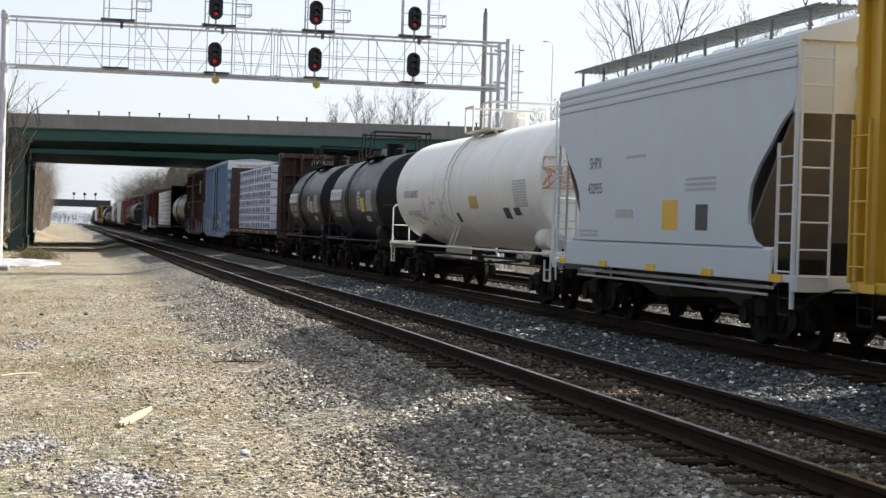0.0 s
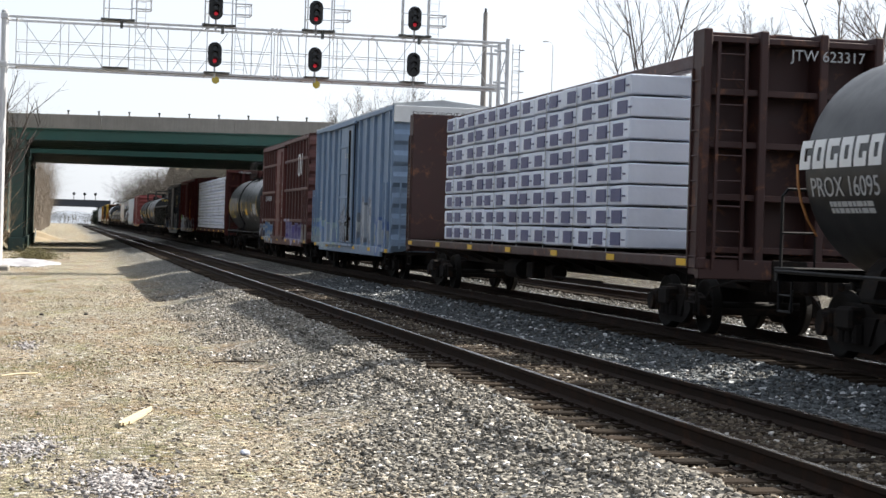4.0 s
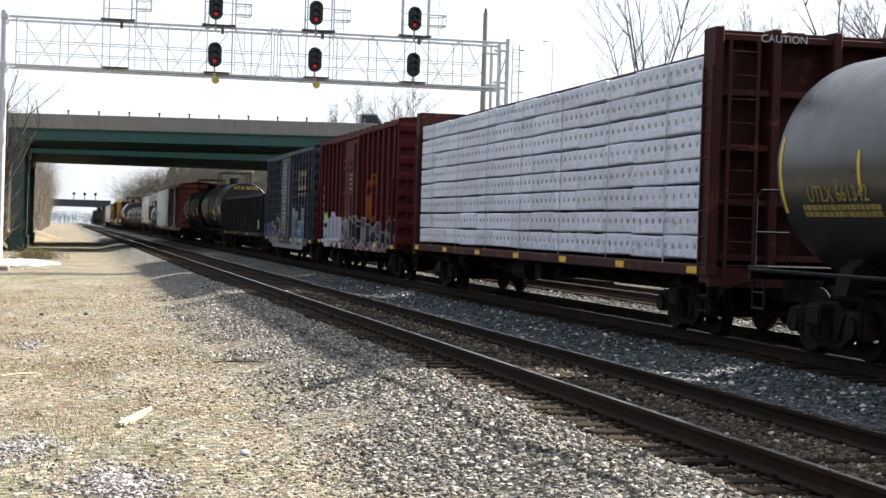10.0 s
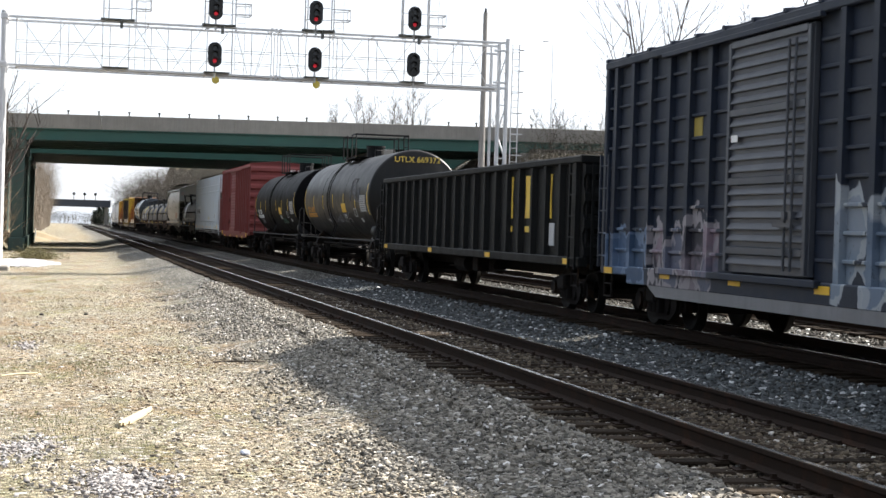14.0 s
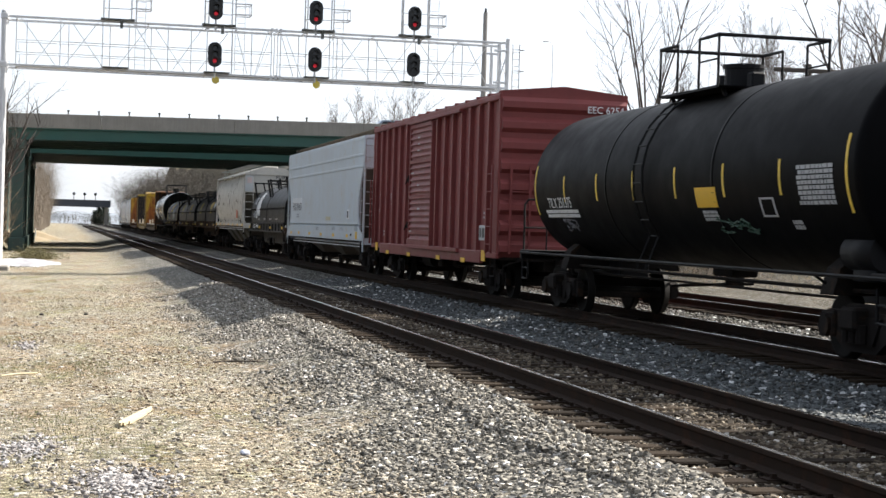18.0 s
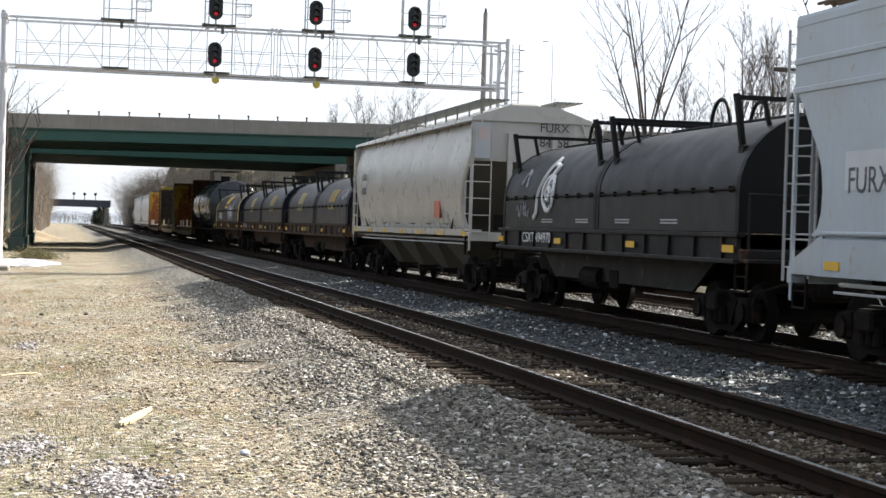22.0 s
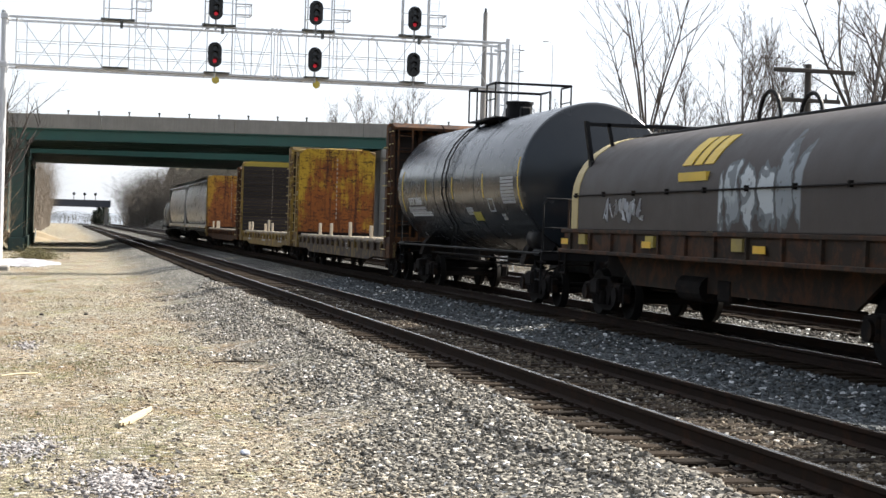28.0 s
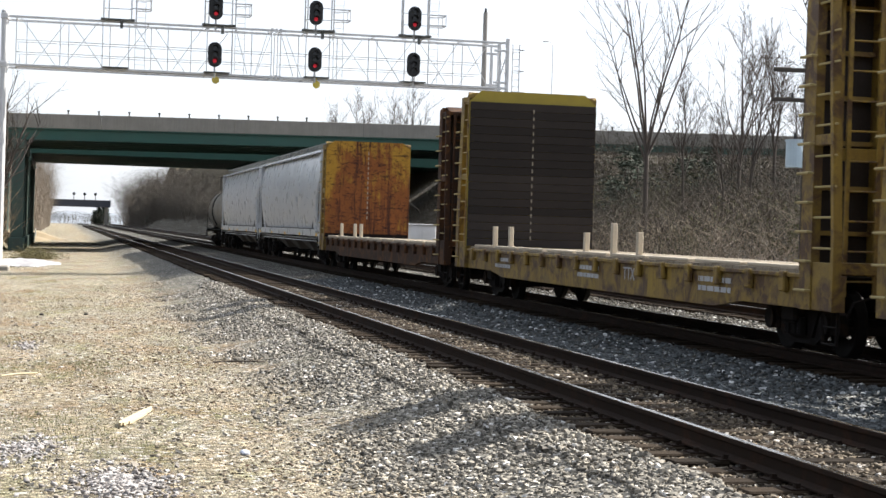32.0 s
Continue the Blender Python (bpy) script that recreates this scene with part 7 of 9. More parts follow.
# 27, 28: last two cars, pale grey covered hoppers
SILVER = paint((0.5, 0.52, 0.55), 0.3, var=0.08, streak=0.12, dirt=0.15, dirt_col=(0.34, 0.32, 0.29), bump=0.0)
for y0, y1 in ((274.17, 294.37), (295.13, 314.87)):
    car, w, a, b = hopper("covered_hopper", y0, y1, 4.4, 1.15, SILVER, "long silver-grey covered hopper car with rounded sides", kind="round", roof_z=0.3, bays=4, cut=0.13, refl=5, deep_sill=0.25,
                          inset=1.0, dark=mat("dark_slope", (0.12, 0.11, 0.1), 0.8, 0, 0.3))
    bars("stencil", PALEP, car, -w - 0.02, b - 3.6, b - 2.2, 2.5, 2.9, 2, 270)

# 29: short dirty white tank car at the very end
car, a, b = tank_car("white_tank_car", 316.0, 327.0, 1.4, 2.35, paint((0.3, 0.28, 0.24), 0.6, var=0.3, streak=0.6, dirt=0.8, dirt_col=(0.06, 0.05, 0.045)), BLACK,
                     "short stained off-white tank car with black underframe", inset=0.6, bands=(0.0,), walkway=0.8)


# ---- ground, tracks ----
GROUND_Z = -0.35
SPAN_L, SPAN_R = -4.5, 33.0


def smooth01(t):
    t = max(0.0, min(1.0, t))
    return t * t * (3 - 2 * t)


def ground_z(x, y):
    """Height of the land: flat beside the tracks, banks up to the road bridge on both sides, low banks along the line beyond."""
    z = GROUND_Z + RISE * max(-30.0, min(40.0, x))
    if x > 16.5:
        z += 0.15
    road = -9.0
    bank = 7.7 + 0.0131 * max(0.0, min(60.0, x)) * (1 if y < 137 else 0)
    dy = max(0.0, 119 - y, y - 165)
    if x > SPAN_R - 12:
        road = bank - dy / 2.1 - max(0.0, (SPAN_R - x)) / 1.5
    if x < SPAN_L:
        road = bank - dy / 2.1 - max(0.0, (x - SPAN_L + 4)) * 2
    side = -9.0
    if x > 24 and y < 119:
        side = z + 2.2 * smooth01((x - 24) / 14) * smooth01((y - 20) / 40)
    if y > 178:
        side = max(side, 5.0 * smooth01((x - 22) / 14) * smooth01((y - 178) / 60), 3.0 * smooth01((-x - 8) / 10))
    return max(z, road, side)


xs = sorted(set([-900, -600, -400, -250, -150, -90, -60, -45, -35] + [-28 + 1.0 * i for i in range(0, 82)] + [60, 75, 90, 120, 180, 300, 500, 900]))
ys = sorted(set([-900, -300, -150, -80, -40, -20] + [-10 + 2.5 * i for i in range(0, 76)] + [190, 210, 240, 280, 330, 400, 500, 650, 900, 1500, 3000]))
gv, gf = [], []
for y in ys:
    for x in xs:
        n = 0.05 * noise.noise(Vector((x * 0.3, y * 0.3, 0))) + 0.03 * noise.noise(Vector((x * 1.1, y * 1.1, 3)))
        gv.append((x, y, ground_z(x, y) + n * (0.12 if y < 70 and -8 < x < 4 else 1)))
nx = len(xs)
for j in range(len(ys) - 1):
    for i in range(nx - 1):
        gf.append((j * nx + i, j * nx + i + 1, (j + 1) * nx + i + 1, (j + 1) * nx + i))
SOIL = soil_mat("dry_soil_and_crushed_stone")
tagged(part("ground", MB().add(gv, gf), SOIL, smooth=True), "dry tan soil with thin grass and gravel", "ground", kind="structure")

NEAR_X, THIRD_X = 6.11, 15.24
BED = [(2.5, -0.36), (3.1, -0.3), (4.2, -0.07), (4.8, -0.04), (7.35, -0.04), (7.9, -0.12), (8.7, -0.2), (9.3, -0.12), (9.75, -0.04), (12.35, -0.04), (12.8, -0.1), (13.4, -0.1), (13.9, -0.04), (16.5, -0.04), (17.6, -0.2), (18.6, -0.36)]


def soil_z(x):
    return GROUND_Z + RISE * x


def bed_z(x):
    for (x0, z0), (x1, z1) in zip(BED, BED[1:]):
        if x0 <= x <= x1:
            return z0 + (z1 - z0) * (x - x0) / (x1 - x0) + RISE * x
    return soil_z(x)


bx = [BED[0][0] + (BED[-1][0] - BED[0][0]) * i / 64 for i in range(65)]
by = [-440, -200, -40, -20, -5, 5] + [8 + 0.5 * i for i in range(110)] + [64 + 3 * i for i in range(1, 30)] + [160 + 20 * i for i in range(24)] + [660, 760, 900]
bv, bf = [], []
for y in by:
    for x in bx:
        e = 0 if x in (bx[0], bx[-1]) else 1
        if x == bx[0]:
            e = 0
        bv.append((x + (0.9 * noise.noise(Vector((y * 0.45, 2, 0))) + 0.3 * noise.noise(Vector((y * 1.7, 4, 0)))) * max(0.0, 1 - (x - bx[0]) / 1.6), y, bed_z(x) + e * 0.014 * noise.noise(Vector((x * 2.3, y * 1.7, 5)))))
for j in range(len(by) - 1):
    for i in range(64):
        bf.append((j * 65 + i, j * 65 + i + 1, (j + 1) * 65 + i + 1, (j + 1) * 65 + i))
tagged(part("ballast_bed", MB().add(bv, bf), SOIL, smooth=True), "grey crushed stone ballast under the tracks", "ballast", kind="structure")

HEAD = [(-0.036, 0.178), (-0.03, 0.183), (0.03, 0.183), (0.036, 0.178), (0.036, 0.145), (0.012, 0.13), (0.009, 0.05), (0.07, 0.022), (0.07, 0.008), (-0.07, 0.008), (-0.07, 0.022), (-0.009, 0.05), (-0.012, 0.13), (-0.036, 0.145)]
rail_mb = MB()
for y0, y1 in ((-440, -40), (-40, 40), (40, 150), (150, 400), (400, 900)):
    rail_mb.prism(HEAD, "y", y0, y1)
rail_me = rail_mb.mesh("rail", RAIL)
head_mb = MB()
for y0, y1 in ((-440, -40), (-40, 40), (40, 150), (150, 400), (400, 900)):
    head_mb.box(-0.028, 0.028, y0, y1, 0.179, 0.1855)
head_me = head_mb.mesh("rail_head", RAILTOP)
tie_mes = []
rnd = random.Random(4)
for k in range(5):
    tie_mes.append(MB().box(-1.3 + rnd.uniform(-0.05, 0.05), 1.3 + rnd.uniform(-0.05, 0.05), -0.115, 0.115, -0.2, 0.0, 0.015).mesh("tie", TIE))
plate_me = MB().box(-0.18, 0.18, -0.09, 0.09, 0.0, 0.012).box(-0.13, -0.09, -0.05, -0.02, 0.01, 0.05).box(0.09, 0.13, 0.02, 0.05, 0.01, 0.05).mesh("tie_plate", RAIL)
for tx, lab, y_near in ((NEAR_X, "near main track with wooden ties and worn rails", 100), (TRACK_X, "middle main track under the train", 60), (THIRD_X, "far main track with wooden ties", 50)):
    tr = thing("track", lab, "railway track", "parallel tracks", "structure", pose(tx, 0, RISE * (tx if tx != TRACK_X else 9.9)))
    for s in (-1, 1):
        rl = put("rail", rail_me, tr, (s * 0.7525, 0, 0))
        put("rail_head", head_me, rl, label="bright worn running surface")
    y = 6.0
    rest = MB()
    while y < 420:
        if y < y_near:
            t = put("tie", tie_mes[rnd.randrange(5)], tr, (rnd.uniform(-0.04, 0.04), y, rnd.uniform(-0.012, 0.006)), rot=(0, 0, rnd.uniform(-0.8, 0.8)))
            if y < 42 and tx == NEAR_X:
                for s in (-1, 1):
                    put("tie_plate", plate_me, t, (s * 0.7525, 0, 0.0))
        else:
            rest.box(-1.3, 1.3, y - 0.115, y + 0.115, -0.15, 0.0)
        y += 0.5 + rnd.uniform(-0.02, 0.02)
    tagged(part("far_ties", rest, TIE, tr), kind="stuff")


def scatter(name, n, place, size, material, label, seed, flat=0.75):
    """Loose stones as one mesh: each a squashed, turned block with uneven corners."""
    rs = np.random.RandomState(seed)
    base = np.array([(x, y, z) for x in (-0.72, 0.72) for y in (-0.6, 0.6) for z in (-0.6, 0.6)], float)
    quads = np.array([(0, 1, 3, 2), (4, 6, 7, 5), (0, 4, 5, 1), (2, 3, 7, 6), (0, 2, 6, 4), (1, 5, 7, 3)])
    pos = place(rs, n)
    n = len(pos)
    s = size[0] + (size[1] - size[0]) * rs.rand(n) ** 2.2
    v = base[None] * (0.65 + 0.6 * rs.rand(n, 8, 1)) * s[:, None, None]
    v[:, :, 2] *= flat
    v += (rs.rand(n, 8, 3) - 0.5) * s[:, None, None] * 0.45
    ang = rs.rand(n) * 6.283
    til = (rs.rand(n) - 0.5) * 1.2
    c, q = np.cos(til)[:, None], np.sin(til)[:, None]
    y, z = v[:, :, 1] * c - v[:, :, 2] * q, v[:, :, 1] * q + v[:, :, 2] * c
    x = v[:, :, 0]
    c, q = np.cos(ang)[:, None], np.sin(ang)[:, None]
    v = np.stack([x * c - y * q, x * q + y * c, z], -1) + pos[:, None, :]
    v[:, :, 2] += s[:, None] * 0.15
    faces = (quads[None] + (np.arange(n) * 8)[:, None, None]).reshape(-1, 4)
    me = bpy.data.meshes.new(name)
    me.from_pydata(v.reshape(-1, 3).tolist(), [], faces.tolist())
    me.polygons.foreach_set("use_smooth", np.repeat(rs.rand(n) < 0.45, 6))
    me.materials.append(material)
    return tagged(new(name, me), label, "gravel", kind="stuff")


def strip(x0, x1, y0, y1, power=1.0, on=None):
    def place(rs, n):
        y = y0 + (y1 - y0) * rs.rand(n) ** power
        x = x0 + (x1 - x0) * rs.rand(n)
        z = np.array([(on or bed_z)(a) for a in x])
        return np.stack([x, y, z], 1)
    return place


STONE = stones_mat("ballast_stone", (0.058, 0.054, 0.047), (0.265, 0.242, 0.202), (0.66, 0.64, 0.61))
# this dark bluish tone carries the train's shade in the stones' colour
SHADED_STONE = stones_mat("shaded_ballast_stone", (0.016, 0.018, 0.019), (0.105, 0.115, 0.118), (0.6, 0.6, 0.6))
PALE_STONE = stones_mat("pale_stone", (0.025, 0.022, 0.018), (0.13, 0.118, 0.098), (0.6, 0.59, 0.57))
CRIB_STONE = stones_mat("brown_crib_stone", (0.032, 0.024, 0.016), (0.135, 0.105, 0.07), (0.5, 0.47, 0.43))
TAN_STONE = stones_mat("tan_gravel", (0.13, 0.105, 0.075), (0.33, 0.28, 0.21), (0.56, 0.54, 0.5))
scatter("shoulder_ballast", 72000, lambda rs, n: (lambda p: p[p[:, 0] > 3.2 + 0.35 * np.sin(p[:, 1] * 0.9) * np.sin(p[:, 1] * 0.37) - 0.9 * rs.rand(len(p)) ** 2])(strip(2.2, 4.9, 11, 50, 1.6)(rs, n)), (0.014, 0.04), STONE, "grey crushed stone along the track shoulder", 1)
def toe(rs, n):
    y = 12 + 48 * rs.rand(n) ** 1.7
    x = 3.3 - np.abs(rs.randn(n)) * 1.25
    return np.stack([x, y, np.array([max(soil_z(a), bed_z(a)) for a in x])], 1)


scatter("strewn_ballast", 15000, toe, (0.009, 0.03), TAN_STONE, "crushed stone strewn off the shoulder onto the soil", 6, flat=0.45)
scatter("crib_ballast", 36000, lambda rs, n: strip(4.3, 7.35, 11, 50, 1.6)(rs, n) + np.array([0, 0, 0.018]), (0.01, 0.034), CRIB_STONE, "pale crushed stone between the ties", 2)


def tie_cover(x0, x1, lift):
    """Stone heaped over the tie ends, unevenly along the track."""
    def place(rs, n):
        y = 11 + 42 * rs.rand(n) ** 1.6
        x = x0 + (x1 - x0) * rs.rand(n) + 0.06 * np.sin(y * 1.1) + 0.04 * np.sin(y * 3.7)
        return np.stack([x, y, np.array([bed_z(a) for a in x]) + lift * (1 - 0.7 * rs.rand(n))], 1)
    return place


scatter("shoulder_crest", 16000, tie_cover(4.1, 4.78, 0.05), (0.014, 0.04), STONE, "grey crushed stone heaped over the tie ends", 11)
scatter("tie_end_litter", 9000, tie_cover(4.6, 5.12, 0.035), (0.01, 0.028), CRIB_STONE, "brown grit lying between the tie ends", 12, flat=0.5)
scatter("middle_ballast", 22000, strip(7.3, 9.8, 16, 60, 1.5), (0.018, 0.05), SHADED_STONE, "grey crushed stone between the tracks", 3)
scatter("far_ballast", 7000, strip(12.3, 14.0, 24, 60, 1.2), (0.02, 0.05), PALE_STONE, "pale crushed stone beyond the train", 4)
scatter("loose_gravel", 11000, strip(-5.5, 3.0, 12, 55, 1.8, soil_z), (0.006, 0.022), TAN_STONE, "scattered tan gravel on dry soil", 5, flat=0.4)


def clusters(seed, n, x0, x1, y0, y1, spread):
    """Places that gather round a few centres; for a random stream, or for many at once."""
    r0 = random.Random(seed)
    mids = [(r0.uniform(x0, x1), r0.uniform(y0, y1)) for _ in range(n)]

    def place(r, count=0):
        if count:
            p = np.array(mids)[r.randint(0, n, count)] + r.randn(count, 2) * np.array((spread, spread * 1.8))
            return np.stack([p[:, 0], p[:, 1], soil_z(p[:, 0])], 1)
        x, y = mids[r.randrange(n)]
        return x + r.gauss(0, spread), y + r.gauss(0, spread)
    return place


def patch(cx, cy, rx, ry):
    def place(rs, n):
        t, r = rs.rand(n) * 6.283, np.minimum(1.5, np.abs(rs.randn(n)) * 0.55)
        return np.stack([cx + rx * r * np.cos(t), cy + ry * r * np.sin(t), GROUND_Z + 0.01 + RISE * cx + 0 * t], 1)
    return place


PEBBLE = stones_mat("pale_pebble", (0.16, 0.13, 0.1), (0.4, 0.37, 0.32), (0.72, 0.71, 0.7))
scatter("pebbles", 1900, strip(-5.5, 3.4, 12, 50, 1.7, soil_z), (0.016, 0.05), PEBBLE, "pale pebbles strewn over dry soil", 7, flat=0.45)
CLOD = stones_mat("brown_clod", (0.05, 0.032, 0.02), (0.15, 0.085, 0.05), (0.3, 0.2, 0.12))
scatter("dirt_clods", 2600, clusters(35, 26, -4.0, 3.2, 13, 40, 0.5), (0.009, 0.03), CLOD, "brown clods and dead leaves on dry soil", 10, flat=0.4)
WHITE_STONE = stones_mat("white_stone", (0.13, 0.115, 0.11), (0.36, 0.34, 0.33), (0.7, 0.7, 0.7))
for k, (cx, cy, rx, ry, n) in enumerate(((0.55, 14.7, 0.6, 1.3, 1500), (-0.55, 30.8, 0.35, 1.6, 260), (-0.3, 17.1, 0.5, 1.3, 650), (-1.6, 84, 1.5, 5, 1500))):
    scatter("white_gravel_patch", n, patch(cx, cy, rx, ry), (0.012, 0.036) if k < 3 else (0.02, 0.05), WHITE_STONE, "patch of whitish crushed stone on dry soil", 20 + k, flat=0.5)


def drift(x0, x1, y, deep, h, seed):
    """A low heap with a rounded top and a ragged outline."""
    nx, ny = 60, 40
    vs = []
    for i in range(nx + 1):
        for j in range(ny + 1):
            u, w = 2 * i / nx - 1, 2 * j / ny - 1
            x, yy = x0 + (x1 - x0) * i / nx, y + deep * w
            q = noise.noise(Vector((x * 1.3, yy * 0.5, seed)))
            k = max(0.0, 1 - (u * u + w * w) * (1 + 0.5 * q))
            vs.append((x, yy, soil_z(x) - 0.02 + h * k ** 0.6 * (0.85 + 0.3 * noise.noise(Vector((x * 2.5, yy, seed))))))
    me = bpy.data.meshes.new("white_gravel_heap")
    me.from_pydata(vs, [], [(i * (ny + 1) + j, (i + 1) * (ny + 1) + j, (i + 1) * (ny + 1) + j + 1, i * (ny + 1) + j + 1) for i in range(nx) for j in range(ny)])
    me.polygons.foreach_set("use_smooth", np.ones(len(me.polygons), dtype=bool))
    me.materials.append(mat("white_fines", (0.34, 0.34, 0.36), 0.95, 0, 0.35, 1.5, 12, 0.6, dirt=0.4, dirt_col=(0.2, 0.18, 0.16)))
    tagged(new("white_gravel_heap", me), "low heap of fine white gravel on the soil", "gravel", kind="stuff")


drift(-4.2, 0.0, 85, 4.5, 0.3, 4.0)


def blades(name, n, place, h, material, label, seed, lean=0.8, width=0.006):
    rs = np.random.RandomState(seed)
    pos = place(rs, n)
    ang, hh = rs.rand(n) * 6.283, h[0] + (h[1] - h[0]) * rs.rand(n) ** 2
    d = np.stack([np.cos(ang), np.sin(ang)], 1)
    tip = pos.copy()
    tip[:, :2] += d * (hh * lean * rs.rand(n))[:, None] + (rs.rand(n, 2) - 0.5) * 0.02
    tip[:, 2] += hh
    side = np.stack([-d[:, 1], d[:, 0], np.zeros(n)], 1) * width
    v = np.stack([pos - side, pos + side, tip], 1)
    me = bpy.data.meshes.new(name)
    me.from_pydata(v.reshape(-1, 3).tolist(), [], (np.arange(n * 3).reshape(-1, 3)).tolist())
    me.materials.append(material)
    return tagged(new(name, me), label, "grass", kind="stuff")


STRAW = mat("dry_straw", (0.27, 0.215, 0.13), 0.9, 0, 0.3, 0.6, 6, 0)
blades("dry_grass", 60000, clusters(31, 150, -5.5, 2.7, 12, 50, 0.55), (0.008, 0.04), STRAW, "short dry straw-coloured grass", 8, lean=2.4, width=0.0035)
GRASS = mat("thin_green_grass", (0.12, 0.13, 0.04), 0.9, 0, 0.3, 0.6, 6, 0)
blades("green_grass", 9000, clusters(33, 16, -4.5, 0.8, 14, 34, 0.35), (0.01, 0.06), GRASS, "thin tufts of short green grass", 9, lean=0.9, width=0.004)

# debris on the ground
STICK = mat("bleached_wood", (0.5, 0.42, 0.28), 0.8, 0, 0.2, 6, 40, 0.3)
bb = MB()
for k, (w, a, b, z0, z1) in enumerate(((-0.055, -0.72, 0.55, 0.0, 0.03), (-0.018, -0.85, 0.83, 0.004, 0.036), (0.02, -0.8, 0.72, 0.0, 0.032), (0.052, -0.6, 0.3, 0.0, 0.026))):
    w *= 0.7
    bb.prism([(w - 0.02, a), (w + 0.019, a - 0.05), (w + 0.022, (a + b) / 2), (w + 0.015, b), (w - 0.01, b + 0.06), (w - 0.021, (a + b) / 2)], "z", z0, z1)
st_ = tagged(part("broken_board", bb, STICK), "pale splintered board lying on dry gravel", "wood scrap")
st_.matrix_basis = pose(0.89, 19.6, soil_z(0.89) + 0.012, 0, 2, -14)
tw = tagged(part("fallen_stick", MB().tube([(-0.45, 0, 0.02), (-0.1, 0.03, 0.03), (0.25, -0.02, 0.025), (0.4, 0.03, 0.02)], 0.012, 5), BARK), "thin dark fallen stick on the gravel", "stick")
tw.matrix_basis = pose(2.75, 26.3, soil_z(2.75) + 0.06, 0, 0, 10)
tw2 = tagged(part("fallen_stick", MB().tube([(-0.35, 0, 0.02), (0.0, 0.02, 0.03), (0.35, 0, 0.02)], 0.016, 5), STICK), "thin bleached stick on the gravel", "stick")
tw2.matrix_basis = pose(-0.53, 24.7, soil_z(-0.53) + 0.03, 0, 0, 45)
for k, (x, y, z, c) in enumerate(((1.77, 16.42, GROUND_Z, (0.55, 0.58, 0.68)), (2.62, 19.3, GROUND_Z, (0.5, 0.42, 0.36)), (10.0, 31.6, -0.1, (0.6, 0.6, 0.6)), (-0.4, 40.5, GROUND_Z, (0.06, 0.05, 0.05)), (0.6, 40.6, GROUND_Z, (0.05, 0.045, 0.04)), (7.35, 16.6, 0.0, (0.4, 0.4, 0.39)), (2.95, 19.1, GROUND_Z, (0.35, 0.25, 0.2)))):
    r_ = random.Random(k)
    bm = bmesh.new()
    bmesh.ops.create_icosphere(bm, subdivisions=2, radius=0.052)
    for v in bm.verts:
        v.co *= 1 + 0.35 * noise.noise(v.co * 14 + Vector((k * 5, 0, 0)))
        v.co.z *= 0.6
    me = bpy.data.meshes.new("rock")
    bm.to_mesh(me)
    bm.free()
    me.materials.append(mat("rock", c, 0.9, 0, 0.25, 8, 40, 0.3))
    ob = tagged(new("rock", me), "fist-sized loose rock on the gravel", "rock", "loose rocks")
    ob.location = (x, y, z + RISE * x + 0.024)
DARKC = mat("dark_concrete", (0.07, 0.075, 0.08), 0.9, 0, 0.3)
marker = thing("marker_post", "short dark grey marker beside the rail", "marker", m=pose(10.36, 29.2, 0.02))
part("post", MB().box(-0.05, 0.05, -0.05, 0.05, 0, 0.25, 0.015), DARKC, marker)
part("cap", MB().box(-0.06, 0.06, -0.06, 0.06, 0.25, 0.28, 0.01), DARKC, marker)

# ---- signal gantry ----
GY = 75.0
gan = thing("signal_gantry", "silver lattice signal gantry over three tracks", "signal gantry", m=pose(0, GY, 0))
GX0, GX1, GZ0, GZ1, GD = -2.56, 19.46, 8.36, 10.41, 1.5
for y in (0, GD):
    for z in (GZ0, GZ1):
        for x0, x1 in ((GX0, 8.96), (8.98, GX1)):
            part("chord", MB().box(x0, x1, y - 0.045, y + 0.045, z - 0.05, z + 0.05, 0.012), GALV, gan)
# each face is two trusses spliced over the middle: panel points, then the panels with a diagonal (which one, and whether it falls)
FRONT = (-2.11, -0.28, 1.49, 2.61, 4.27, 5.95, 7.03, 7.89, 8.76, 9.16, 10.28, 11.33, 13.08, 14.72, 15.8, 17.36, 18.72)
REAR = (-1.7, 0.07, 1.84, 3.62, 5.37, 7.19, 8.05, 9.06, 9.21, 10.15, 11.9, 13.73, 15.51, 17.28, 19.04)
for y, xs_, falls in ((0, FRONT, ((0, 1), (1, 0), (3, 1), (4, 0), (6, 1), (7, 0), (9, 1), (11, 0), (12, 1), (14, 0), (15, 1))),
                      (GD, REAR, ((0, 0), (1, 1), (2, 0), (3, 1), (4, 0), (6, 0), (8, 1), (9, 0), (10, 1), (11, 0), (12, 1), (13, 0)))):
    for x in xs_:
        part("web_post", MB().bar((x, y, GZ0), (x, y, GZ1), 0.035, 0.035), GALV, gan)
    for i, down in falls:
        z0, z1 = (GZ1, GZ0) if down else (GZ0, GZ1)
        part("web_diagonal", MB().bar((xs_[i] + 0.15, y, z0), (xs_[i + 1] - 0.15, y, z1), 0.026, 0.026), GALV, gan)
for x in (8.78, 8.97, 9.16):
    part("splice_plate", MB().box(x - 0.05, x + 0.05, -0.06, 0.06, GZ0 - 0.09, GZ0 + 0.09, 0.01).box(x - 0.05, x + 0.05, -0.06, 0.06, GZ1 - 0.09, GZ1 + 0.09, 0.01), GALV, gan)
